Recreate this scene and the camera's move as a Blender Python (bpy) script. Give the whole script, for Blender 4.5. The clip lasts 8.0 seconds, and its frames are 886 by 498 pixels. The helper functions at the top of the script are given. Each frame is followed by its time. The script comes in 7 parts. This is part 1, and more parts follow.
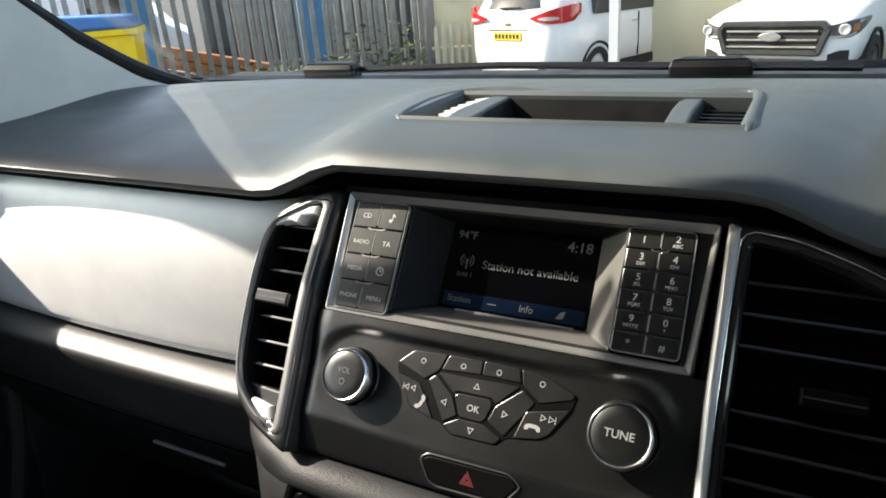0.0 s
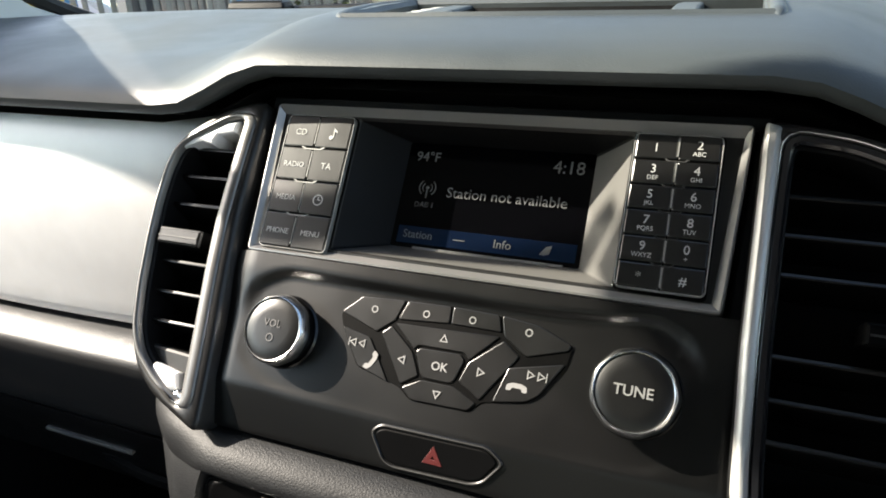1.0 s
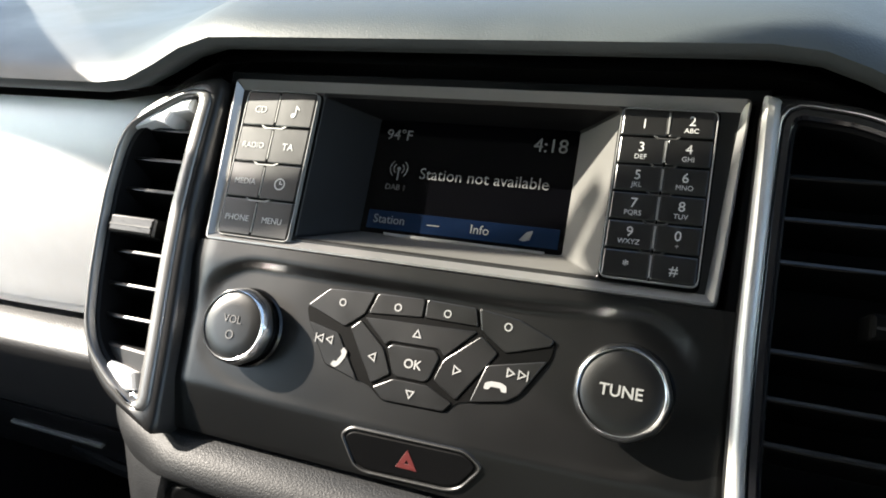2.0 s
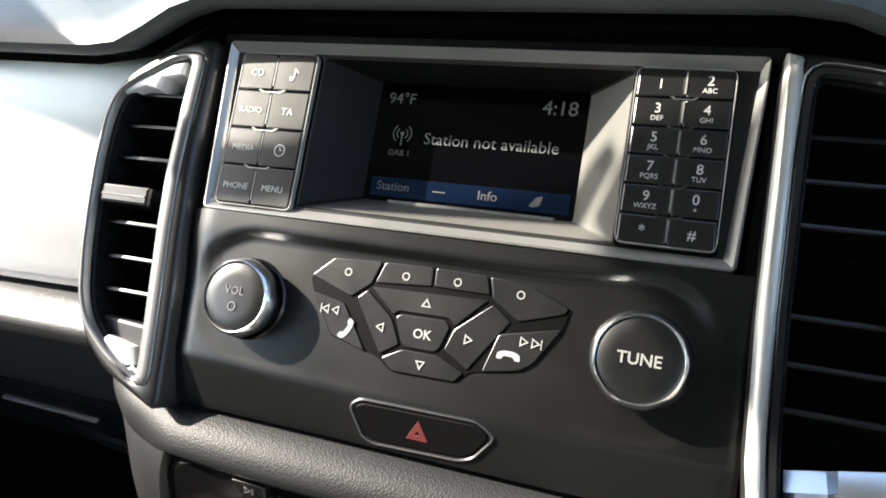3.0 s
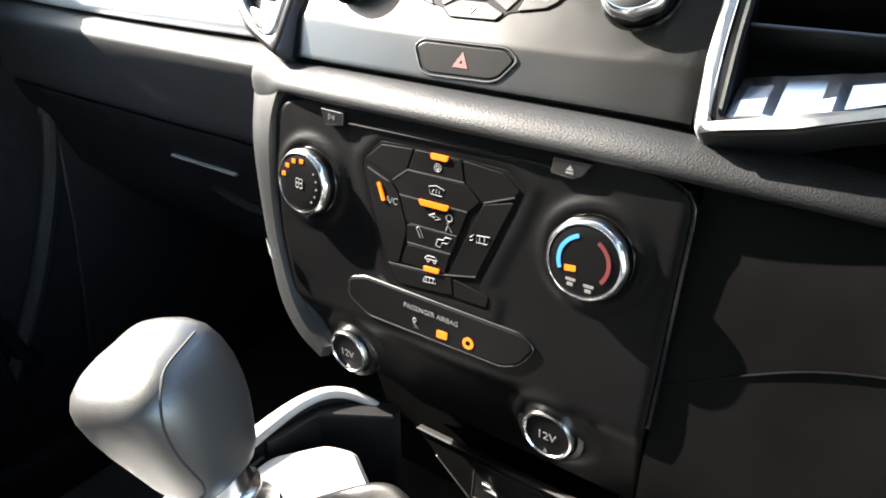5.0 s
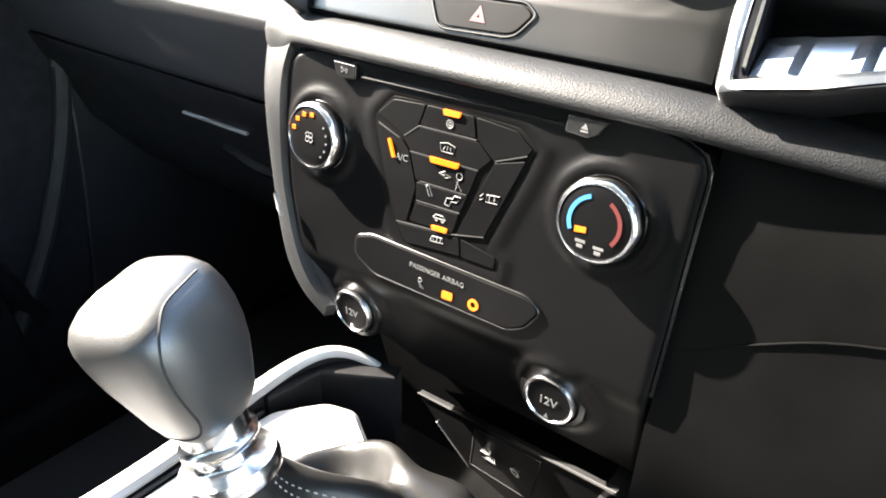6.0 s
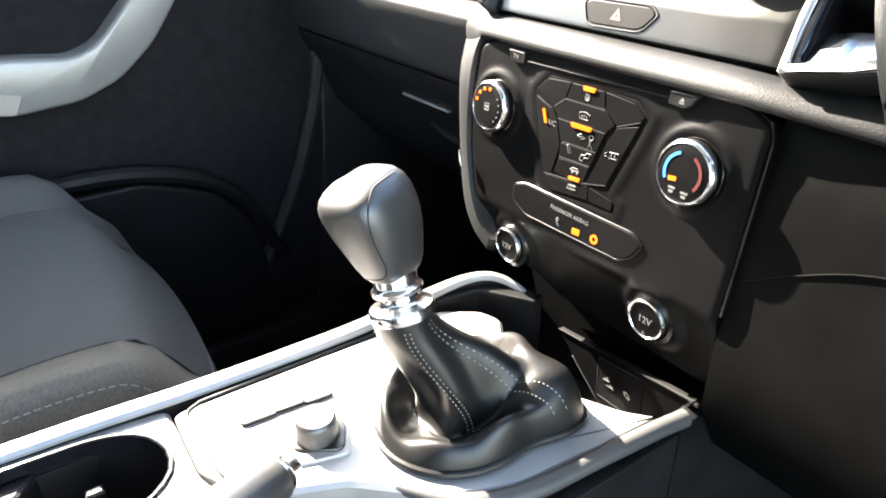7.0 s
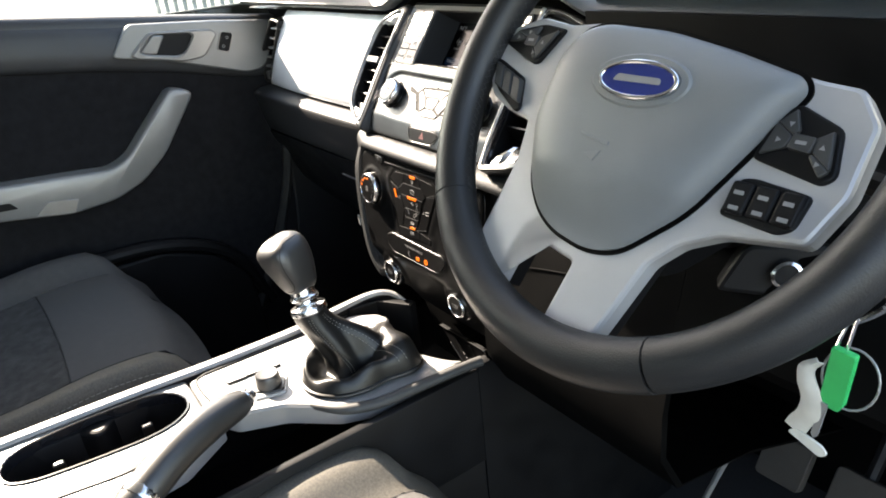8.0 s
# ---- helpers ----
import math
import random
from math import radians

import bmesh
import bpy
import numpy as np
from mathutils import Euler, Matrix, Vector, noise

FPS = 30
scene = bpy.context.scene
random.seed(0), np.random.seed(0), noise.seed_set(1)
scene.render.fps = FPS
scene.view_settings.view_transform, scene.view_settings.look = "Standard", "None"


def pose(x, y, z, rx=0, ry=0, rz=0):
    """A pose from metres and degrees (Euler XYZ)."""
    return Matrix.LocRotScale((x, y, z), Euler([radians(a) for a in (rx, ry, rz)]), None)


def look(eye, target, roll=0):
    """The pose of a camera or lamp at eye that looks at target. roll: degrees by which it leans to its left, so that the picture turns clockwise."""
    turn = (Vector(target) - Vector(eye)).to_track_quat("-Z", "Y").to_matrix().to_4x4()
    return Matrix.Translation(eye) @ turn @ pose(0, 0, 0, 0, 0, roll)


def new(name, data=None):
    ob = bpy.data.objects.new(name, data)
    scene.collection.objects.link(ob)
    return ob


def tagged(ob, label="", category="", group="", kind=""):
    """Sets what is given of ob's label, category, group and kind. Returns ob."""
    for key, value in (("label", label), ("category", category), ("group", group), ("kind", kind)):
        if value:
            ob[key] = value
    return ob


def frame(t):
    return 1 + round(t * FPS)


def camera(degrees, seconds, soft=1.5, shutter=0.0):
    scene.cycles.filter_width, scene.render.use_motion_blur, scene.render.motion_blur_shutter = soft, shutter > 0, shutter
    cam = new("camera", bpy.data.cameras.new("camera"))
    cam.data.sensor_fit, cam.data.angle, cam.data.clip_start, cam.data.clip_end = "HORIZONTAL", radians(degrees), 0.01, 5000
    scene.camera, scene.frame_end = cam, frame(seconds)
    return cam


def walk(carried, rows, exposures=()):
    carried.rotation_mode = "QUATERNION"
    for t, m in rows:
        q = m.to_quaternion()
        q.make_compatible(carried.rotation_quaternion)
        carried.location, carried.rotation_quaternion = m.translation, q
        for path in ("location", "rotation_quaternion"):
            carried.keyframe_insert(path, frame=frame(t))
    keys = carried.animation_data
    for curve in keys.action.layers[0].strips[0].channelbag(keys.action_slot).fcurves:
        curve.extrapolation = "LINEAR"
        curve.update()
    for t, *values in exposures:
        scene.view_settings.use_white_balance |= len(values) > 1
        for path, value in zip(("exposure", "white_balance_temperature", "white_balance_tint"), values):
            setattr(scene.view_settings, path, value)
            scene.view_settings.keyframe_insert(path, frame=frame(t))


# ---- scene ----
cam = camera(65.9, 8.0, soft=1.8)
PATH = [
    (0, (0.154, 0.12, 1.489), (-0.75, 1.741, 0.744), -4.5),
    (0.5, (0.121, 0.161, 1.452), (-0.709, 1.841, 0.754), -3.3),
    (1, (0.109, 0.177, 1.425), (-0.627, 1.859, 0.631), -2.6),
    (1.5, (0.108, 0.192, 1.425), (-0.615, 1.849, 0.57), -3.2),
    (2.8, (0.095, 0.211, 1.415), (-0.543, 1.863, 0.486), -2.9),
    (3, (0.093, 0.207, 1.417), (-0.549, 1.844, 0.463), -3.1),
    (3.5, (0.1, 0.191, 1.415), (-0.638, 1.841, 0.56), -3.8),
    (4, (0.141, 0.141, 1.367), (-0.726, 1.734, 0.525), -2.4),
    (4.4, (0.175, 0.117, 1.336), (-0.748, 1.63, 0.408), -1.8),
    (4.5, (0.181, 0.113, 1.325), (-0.747, 1.615, 0.386), -0.8),
    (5, (0.203, 0.096, 1.291), (-0.815, 1.553, 0.376), 0.2),
    (5.2, (0.205, 0.101, 1.287), (-0.827, 1.529, 0.34), 0.7),
    (6.3, (0.204, 0.089, 1.277), (-0.823, 1.501, 0.301), 2.8),
    (6.5, (0.216, 0.08, 1.279), (-0.878, 1.399, 0.247), 0.9),
    (7, (0.326, 0.025, 1.299), (-1.107, 1.037, 0.338), -0.7),
    (7.5, (0.485, 0.003, 1.359), (-1.049, 0.948, 0.49), -2.5),
    (7.7, (0.567, -0.015, 1.392), (-0.967, 0.954, 0.549), -3.8),
    (8, (0.683, -0.04, 1.435), (-0.827, 0.969, 0.599), -6.0),
]
EXPOSURES = [(0.0, 1.8, 7500, 12), (1.5, 2.25, 7300, 11), (2.9, 2.62, 7200, 11), (3.5, 2.70, 7200, 11), (4.0, 2.45, 7100, 10), (4.5, 2.66, 7000, 10), (5.2, 3.95, 7200, 11), (6.5, 4.25, 7300, 12), (7.0, 4.2, 7500, 12), (7.5, 3.35, 7800, 13), (8.0, 3.05, 7900, 14)]
walk(cam, [(t, look(eye, target, roll)) for t, eye, target, roll in PATH], EXPOSURES)

# ---- light: sky and sun, from the passenger's side and a little behind ----
TO_SUN = Vector((-1.0, -0.17, 0.715)).normalized()
world = bpy.data.worlds.new("sky")
scene.world = world
world.use_nodes = True
wn = world.node_tree.nodes
sky = wn.new("ShaderNodeTexSky")
sky.sky_type = "NISHITA"
sky.sun_disc = False
sky.sun_elevation = math.asin(TO_SUN.z)
sky.sun_rotation = math.atan2(TO_SUN.x, TO_SUN.y)
world.node_tree.links.new(sky.outputs[0], wn["Background"].inputs[0])
wn["Background"].inputs[1].default_value = 0.14
sun_data = bpy.data.lights.new("sun", "SUN")
sun_data.energy, sun_data.angle, sun_data.color = 4.6, radians(0.55), (1.0, 0.97, 0.93)
sun = new("sun", sun_data)
sun.matrix_basis = look(TO_SUN * 30, (0, 0, 0))


# ---- materials ----
def mat(name, base, rough=0.5, metal=0.0, vary=0.15, scale=40.0, bump=0.0, bump_scale=900.0, emit=None, power=0.0, coat=0.0, stains=0.0, gloss=0.5):
    m = bpy.data.materials.new(name)
    m.use_nodes = True
    n, l = m.node_tree.nodes, m.node_tree.links
    b = n["Principled BSDF"]
    b.inputs["Roughness"].default_value = rough
    b.inputs["Specular IOR Level"].default_value = gloss
    b.inputs["Metallic"].default_value = metal
    b.inputs["Coat Weight"].default_value = coat
    b.inputs["Coat Roughness"].default_value = 0.1
    tc = n.new("ShaderNodeTexCoord")
    big = n.new("ShaderNodeTexNoise")
    big.inputs["Scale"].default_value = scale
    big.inputs["Detail"].default_value = 5
    l.new(tc.outputs["Object"], big.inputs["Vector"])
    ramp = n.new("ShaderNodeMapRange")
    ramp.inputs["From Min"].default_value, ramp.inputs["From Max"].default_value = 0.3, 0.7
    ramp.inputs["To Min"].default_value, ramp.inputs["To Max"].default_value = 1 - vary, 1 + vary
    l.new(big.outputs["Fac"], ramp.inputs["Value"])
    mul = n.new("ShaderNodeMix")
    mul.data_type, mul.blend_type = "RGBA", "MULTIPLY"
    mul.inputs["Factor"].default_value = 1.0
    mul.inputs["A"].default_value = (*base, 1)
    l.new(ramp.outputs["Result"], mul.inputs["B"])
    l.new(mul.outputs["Result"], b.inputs["Base Color"])
    rr = n.new("ShaderNodeMapRange")
    rr.inputs["From Min"].default_value, rr.inputs["From Max"].default_value = 0.3, 0.7
    rr.inputs["To Min"].default_value, rr.inputs["To Max"].default_value = max(0.02, rough * (1 - vary - stains)), min(1, rough * (1 + vary + stains))
    l.new(big.outputs["Fac"], rr.inputs["Value"])
    l.new(rr.outputs["Result"], b.inputs["Roughness"])
    if bump:
        fine = n.new("ShaderNodeTexNoise")
        fine.inputs["Scale"].default_value = bump_scale
        fine.inputs["Detail"].default_value = 2
        l.new(tc.outputs["Object"], fine.inputs["Vector"])
        bp = n.new("ShaderNodeBump")
        bp.inputs["Strength"].default_value = bump
        bp.inputs["Distance"].default_value = 0.5 / bump_scale
        l.new(fine.outputs["Fac"], bp.inputs["Height"])
        l.new(bp.outputs["Normal"], b.inputs["Normal"])
    if emit:
        b.inputs["Emission Color"].default_value = (*emit, 1)
        b.inputs["Emission Strength"].default_value = power
    return m


def weave(name, base, thread, scale):
    """Woven cloth: fine ribs over a mottled ground."""
    m = mat(name, base, 0.9, 0, 0.3, 60, 0.5, 700)
    n, l = m.node_tree.nodes, m.node_tree.links
    tc = n.new("ShaderNodeTexCoord")
    w = n.new("ShaderNodeTexWave")
    w.inputs["Scale"].default_value, w.inputs["Distortion"].default_value = scale, 1.5
    w.inputs["Detail"].default_value, w.inputs["Detail Scale"].default_value = 2, 3
    l.new(tc.outputs["Object"], w.inputs["Vector"])
    mix = n.new("ShaderNodeMix")
    mix.data_type = "RGBA"
    l.new(w.outputs["Fac"], mix.inputs["Factor"])
    mix.inputs["A"].default_value = (*base, 1)
    mix.inputs["B"].default_value = (*thread, 1)
    l.new(mix.outputs["Result"], n["Principled BSDF"].inputs["Base Color"])
    n["Principled BSDF"].inputs["Sheen Weight"].default_value = 0.06
    return m


def hide(name, base, rough, scale, bump, gloss):
    """Grained vinyl or leather: small closed cells with fine creases between them."""
    m = mat(name, base, rough, 0, 0.08, 14, gloss=gloss)
    n, l = m.node_tree.nodes, m.node_tree.links
    tc, cells, wob, add = (n.new(k) for k in ("ShaderNodeTexCoord", "ShaderNodeTexVoronoi", "ShaderNodeTexNoise", "ShaderNodeMixRGB"))
    cells.feature = "DISTANCE_TO_EDGE"
    cells.inputs["Scale"].default_value = scale
    wob.inputs["Scale"].default_value = scale * 0.6
    add.blend_type = "ADD"
    add.inputs[0].default_value = 0.0025
    l.new(tc.outputs["Object"], wob.inputs["Vector"])
    l.new(tc.outputs["Object"], add.inputs[1])
    l.new(wob.outputs["Color"], add.inputs[2])
    l.new(add.outputs[0], cells.inputs["Vector"])
    top = n.new("ShaderNodeMapRange")
    top.inputs["From Max"].default_value = 0.28
    l.new(cells.outputs["Distance"], top.inputs["Value"])
    bp = n.new("ShaderNodeBump")
    bp.inputs["Strength"].default_value = bump
    bp.inputs["Distance"].default_value = 0.35 / scale
    l.new(top.outputs["Result"], bp.inputs["Height"])
    l.new(bp.outputs["Normal"], n["Principled BSDF"].inputs["Normal"])
    return m


def glass_mat(name, tint=(0.92, 0.97, 0.95)):
    m = bpy.data.materials.new(name)
    m.use_nodes = True
    n, l = m.node_tree.nodes, m.node_tree.links
    n.remove(n["Principled BSDF"])
    t, g, x = (n.new(k) for k in ("ShaderNodeBsdfTransparent", "ShaderNodeBsdfGlossy", "ShaderNodeMixShader"))
    t.inputs[0].default_value = (*tint, 1)
    g.inputs["Roughness"].default_value = 0.02
    x.inputs[0].default_value = 0.05
    l.new(t.outputs[0], x.inputs[1])
    l.new(g.outputs[0], x.inputs[2])
    l.new(x.outputs[0], n["Material Output"].inputs[0])
    return m


DASH = mat("grained_dash_vinyl", (0.053, 0.063, 0.066), 0.46, 0, 0.12, 12, 0.3, 1100, stains=0.1)
# Grained vinyl darkened to hold the shade over the centre band.
BAND = hide("shaded_band_vinyl", (0.0074, 0.0081, 0.0091), 0.54, 620, 0.18, 0.29)
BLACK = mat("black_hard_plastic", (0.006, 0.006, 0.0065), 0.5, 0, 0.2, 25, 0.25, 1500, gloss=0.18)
PANEL = mat("charcoal_satin_plastic", (0.0026, 0.0026, 0.0026), 0.305, 0, 0.06, 18, 0.08, 2200, stains=0.04, gloss=0.64)
KEY = mat("key_satin_plastic", (0.0028, 0.0028, 0.0028), 0.31, 0, 0.08, 60, 0.08, 2500, gloss=0.85)
GLOVE = mat("glovebox_plastic", (0.012, 0.012, 0.013), 0.47, 0, 0.15, 22, 0.25, 1500, gloss=0.4)
LOWER = mat("lower_panel_plastic", (0.0018, 0.0018, 0.002), 0.42, 0, 0.10, 22, 0.12, 1800, gloss=0.12)
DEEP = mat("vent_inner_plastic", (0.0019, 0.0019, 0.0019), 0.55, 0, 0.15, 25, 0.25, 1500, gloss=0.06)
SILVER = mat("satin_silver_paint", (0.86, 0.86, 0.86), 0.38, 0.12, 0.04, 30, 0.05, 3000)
BEZEL = mat("satin_bezel_paint", (0.30, 0.293, 0.285), 0.32, 0.6, 0.05, 30, 0.05, 3000)
VENTFRAME = mat("vent_frame_paint", (0.20, 0.197, 0.193), 0.34, 0.6, 0.05, 30, 0.05, 3000)
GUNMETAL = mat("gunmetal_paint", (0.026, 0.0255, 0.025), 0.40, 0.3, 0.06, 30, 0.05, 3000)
# Lightened to carry the sun on the recess's right wall and sill.
RECESS = mat("sunlit_recess_paint", (0.125, 0.121, 0.115), 0.45, 0.15, 0.05, 30, 0.06, 2500, gloss=0.25)
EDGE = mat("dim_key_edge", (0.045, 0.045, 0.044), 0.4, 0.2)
SKIRT = mat("knob_skirt_plastic", (0.004, 0.004, 0.0042), 0.22, 0, 0.1, 40, gloss=0.45)
POD = mat("dark_satin_pod_paint", (0.016, 0.016, 0.0165), 0.36, 0.2, 0.05, 30, 0.05, 3000, gloss=0.5)
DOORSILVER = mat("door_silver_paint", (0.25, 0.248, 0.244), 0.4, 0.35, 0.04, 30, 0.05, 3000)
PEDAL = mat("worn_pedal_rubber", (0.04, 0.034, 0.028), 0.8, 0, 0.25, 60, 0.4, 600)
WHEELSILVER = mat("wheel_silver_paint", (0.50, 0.493, 0.485), 0.4, 0.35, 0.04, 30, 0.05, 3000)
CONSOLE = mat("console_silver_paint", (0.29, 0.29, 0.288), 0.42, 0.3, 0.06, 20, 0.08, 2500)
BAR = mat("satin_bar_paint", (0.62, 0.61, 0.59), 0.36, 0.35, 0.04, 30, 0.04, 3000)
CHROME = mat("chrome", (0.90, 0.90, 0.91), 0.19, 1.0, 0.05, 40)
GLOSS = mat("gloss_black", (0.01, 0.01, 0.012), 0.08, 0, 0.1, 30, coat=0.5)
LEATHER = hide("black_leather", (0.020, 0.0197, 0.0192), 0.40, 900, 0.10, 1.0)
GAITER = hide("black_gaiter_leather", (0.0085, 0.0083, 0.008), 0.36, 1000, 0.08, 0.36)
RIM = mat("wheel_leather", (0.015, 0.0155, 0.016), 0.45, 0, 0.12, 25, 0.35, 800)
AIRBAG = mat("airbag_cover_vinyl", (0.168, 0.177, 0.178), 0.46, 0, 0.08, 15, 0.35, 1100)
STITCH = mat("grey_stitching", (0.26, 0.245, 0.22), 0.8)
PRINT = mat("white_print", (0.22, 0.22, 0.215), 0.6, 0, 0.03)
KEYPRINT = mat("bright_key_print", (0.50, 0.50, 0.49), 0.6, 0, 0.03)
FAINT = mat("grey_print", (0.095, 0.095, 0.095), 0.6, 0, 0.03)
RED = mat("red_print", (0.075, 0.008, 0.0075), 0.5, 0, 0.05)
BLUE = mat("blue_print", (0.025, 0.19, 0.5), 0.5, 0, 0.05)
LINE = mat("bright_line", (0.3, 0.3, 0.29), 0.35, 0.3)
AMBER = mat("amber_indicator", (0.25, 0.05, 0.004), 0.4, emit=(1.0, 0.20, 0.004), power=0.14)
SCREEN = mat("screen_glass", (0.001, 0.001, 0.0015), 0.15, 0, 0.05, gloss=0.16)
SCRBAR = mat("screen_menu_bar", (0.002, 0.005, 0.014), 0.15, gloss=0.2, emit=(0.01, 0.05, 0.14), power=0.016)
SCRTXT = mat("screen_text", (0.1, 0.1, 0.1), 0.4, emit=(0.7, 0.78, 0.85), power=0.0065)
SCRDIM = mat("screen_dim_text", (0.05, 0.05, 0.05), 0.4, emit=(0.5, 0.55, 0.6), power=0.007)
CLOTH = mat("charcoal_seat_cloth", (0.060, 0.058, 0.056), 0.92, 0, 0.25, 90, 0.6, 900)
# Warm lighter brown holds the sunlight on the bolster cloth.
SUNBOLSTER = mat("sunlit_bolster_cloth", (0.098, 0.088, 0.072), 0.92, 0, 0.35, 400, 0.7, 900)
INSERT = weave("ribbed_insert_cloth", (0.011, 0.0105, 0.010), (0.036, 0.034, 0.032), 90)
PADKEY = mat("wheel_switch_plastic", (0.035, 0.036, 0.036), 0.45, 0, 0.08, 60, 0.1, 2500)
DARKCLOTH = mat("black_door_cloth", (0.013, 0.013, 0.0145), 0.9, 0, 0.3, 60, 0.4, 900, gloss=0.06)
CARPET = mat("black_carpet", (0.028, 0.027, 0.027), 0.95, 0, 0.4, 200, 0.8, 600)
HEADLINER = mat("light_grey_trim", (0.58, 0.59, 0.57), 0.8, 0, 0.06, 20, 0.3, 900)
DOORVINYL = mat("door_vinyl", (0.030, 0.031, 0.034), 0.5, 0, 0.15, 12, 0.5, 700)
# Same grained vinyl as the band, lightened for sun on the lower roll.
SKIN = hide("sunlit_lower_dash_vinyl", (0.033, 0.0333, 0.0345), 0.46, 620, 0.2, 0.6)
ROLL = hide("grained_edge_vinyl", (0.050, 0.050, 0.049), 0.5, 700, 0.12, 0.4)
RUBBER = mat("black_rubber", (0.012, 0.012, 0.012), 0.7)
GLASS = glass_mat("window_glass")
PRIVACY = glass_mat("privacy_glass", (0.42, 0.43, 0.42))
SCREENGLASS = glass_mat("tinted_windscreen_glass", (0.90, 0.915, 0.90))
BADGE = mat("badge_blue", (0.01, 0.025, 0.16), 0.25, 0, 0.05, coat=0.6)
GREEN = mat("green_key_tag", (0.0, 0.45, 0.12), 0.35, 0, 0.08, 60)
PAPER = mat("ivory_strap", (0.62, 0.60, 0.53), 0.5, 0, 0.1, 60)
WHITE = mat("white_car_paint", (0.78, 0.79, 0.8), 0.22, 0, 0.03, 4, coat=0.6)
TYRE = mat("tyre_rubber", (0.02, 0.02, 0.02), 0.85)
ALLOY = mat("alloy_wheel", (0.45, 0.45, 0.46), 0.3, 0.8)
TAIL = mat("tail_lamp_red", (0.5, 0.015, 0.02), 0.15, 0, 0.1, 30, coat=0.5)
HOUSING = mat("lamp_housing", (0.16, 0.165, 0.17), 0.12, 0.5, 0.3, 9, coat=0.5)
GRILLE = mat("dark_grille_paint", (0.05, 0.052, 0.055), 0.35, 0.2, 0.15, 12)
CLEAR = mat("lamp_clear", (0.7, 0.7, 0.7), 0.12, 0.4, 0.1, 60)
DARKGLASS = mat("dark_glass", (0.02, 0.025, 0.028), 0.06, 0, 0.1, 4, coat=0.4)
YELLOW = mat("yellow_plate", (0.85, 0.6, 0.02), 0.5)
BINYELLOW = mat("yellow_bin_plastic", (0.8, 0.55, 0.01), 0.5, 0, 0.08, 5)
BINBLUE = mat("blue_bin_lid", (0.04, 0.17, 0.42), 0.5, 0, 0.1, 5)
STEEL = mat("galvanised_steel", (0.27, 0.27, 0.255), 0.55, 0.3, 0.3, 6)
BLUEPAINT = mat("blue_painted_steel", (0.03, 0.18, 0.40), 0.5, 0, 0.15, 5)
BRICK = mat("orange_timber", (0.42, 0.17, 0.08), 0.85, 0, 0.25, 3)
TIMBER = mat("grey_timber", (0.20, 0.14, 0.11), 0.9, 0, 0.3, 4)
CREAM = mat("cream_render", (0.62, 0.58, 0.42), 0.85, 0, 0.08, 2)
ASPHALT = mat("asphalt", (0.05, 0.05, 0.05), 0.9, 0, 0.3, 2, 0.6, 60)
SHED = mat("dark_shed_steel", (0.06, 0.062, 0.062), 0.6, 0, 0.2, 3)
WEED = mat("weed_leaf", (0.08, 0.11, 0.03), 0.7, 0, 0.4, 20)


# ---- mesh helpers ----
def thing(name, base, label, category, group="", kind=""):
    ob = new(name)
    ob.empty_display_size = 0.02
    ob.matrix_basis = Matrix.Translation(base)
    return tagged(ob, label, category, group, kind)


def link(name, bm, material, smooth=35):
    bmesh.ops.recalc_face_normals(bm, faces=bm.faces)
    me = bpy.data.meshes.new(name)
    bm.to_mesh(me)
    bm.free()
    me.materials.append(material)
    me.polygons.foreach_set("use_smooth", [True] * len(me.polygons))
    me.set_sharp_from_angle(angle=radians(smooth))
    return new(name, me)


def part(name, bm, material, parent, label="", smooth=35):
    ob = link(name, bm, material, smooth)
    ob.parent = parent
    if parent.type == "EMPTY":
        ob.matrix_parent_inverse = parent.matrix_basis.inverted()
    if label:
        ob["label"] = label
    return ob


def put(parent, name, material, build, *a, label="", smooth=35, **k):
    bm = bmesh.new()
    build(bm, *a, **k)
    if smooth == 35 and build in (prism, box, frame_ring):
        smooth = 20
    return part(name, bm, material, parent, label, smooth)


def rounded(pts, r, n=4):
    """The outline pts with every corner rounded to radius r."""
    out, c = [], len(pts)
    for i in range(c):
        p, a, b = Vector(pts[i]), Vector(pts[i - 1]), Vector(pts[(i + 1) % c])
        u, v = (a - p), (b - p)
        d = min(r, u.length * 0.45, v.length * 0.45)
        s, e = p + u.normalized() * d, p + v.normalized() * d
        for k in range(n + 1):
            t = k / n
            out.append(tuple(s * (1 - t) ** 2 + p * 2 * t * (1 - t) + e * t * t))
    return out


def area(pts):
    return sum(pts[i - 1][0] * pts[i][1] - pts[i][0] * pts[i - 1][1] for i in range(len(pts))) / 2


def inset(pts, d):
    """The outline pts drawn in by d (out, where negative)."""
    if area(pts) < 0:
        pts = pts[::-1]
    out, c = [], len(pts)
    for i in range(c):
        a, p, b = (Vector(pts[j % c]) for j in (i - 1, i, i + 1))
        u, v = (p - a).normalized(), (b - p).normalized()
        n1, n2 = Vector((-u.y, u.x)), Vector((-v.y, v.x))
        m = n1 + n2
        k = max(0.35, (m.length_squared) / 2)
        out.append(tuple(p + m * (d / k)))
    return out


def ring(bm, pts, z, M):
    return [bm.verts.new(M @ Vector((x, y, z))) for x, y in pts]


def bridge(bm, a, b):
    c = len(a)
    for i in range(c):
        bm.faces.new((a[i - 1], a[i], b[i], b[i - 1]))


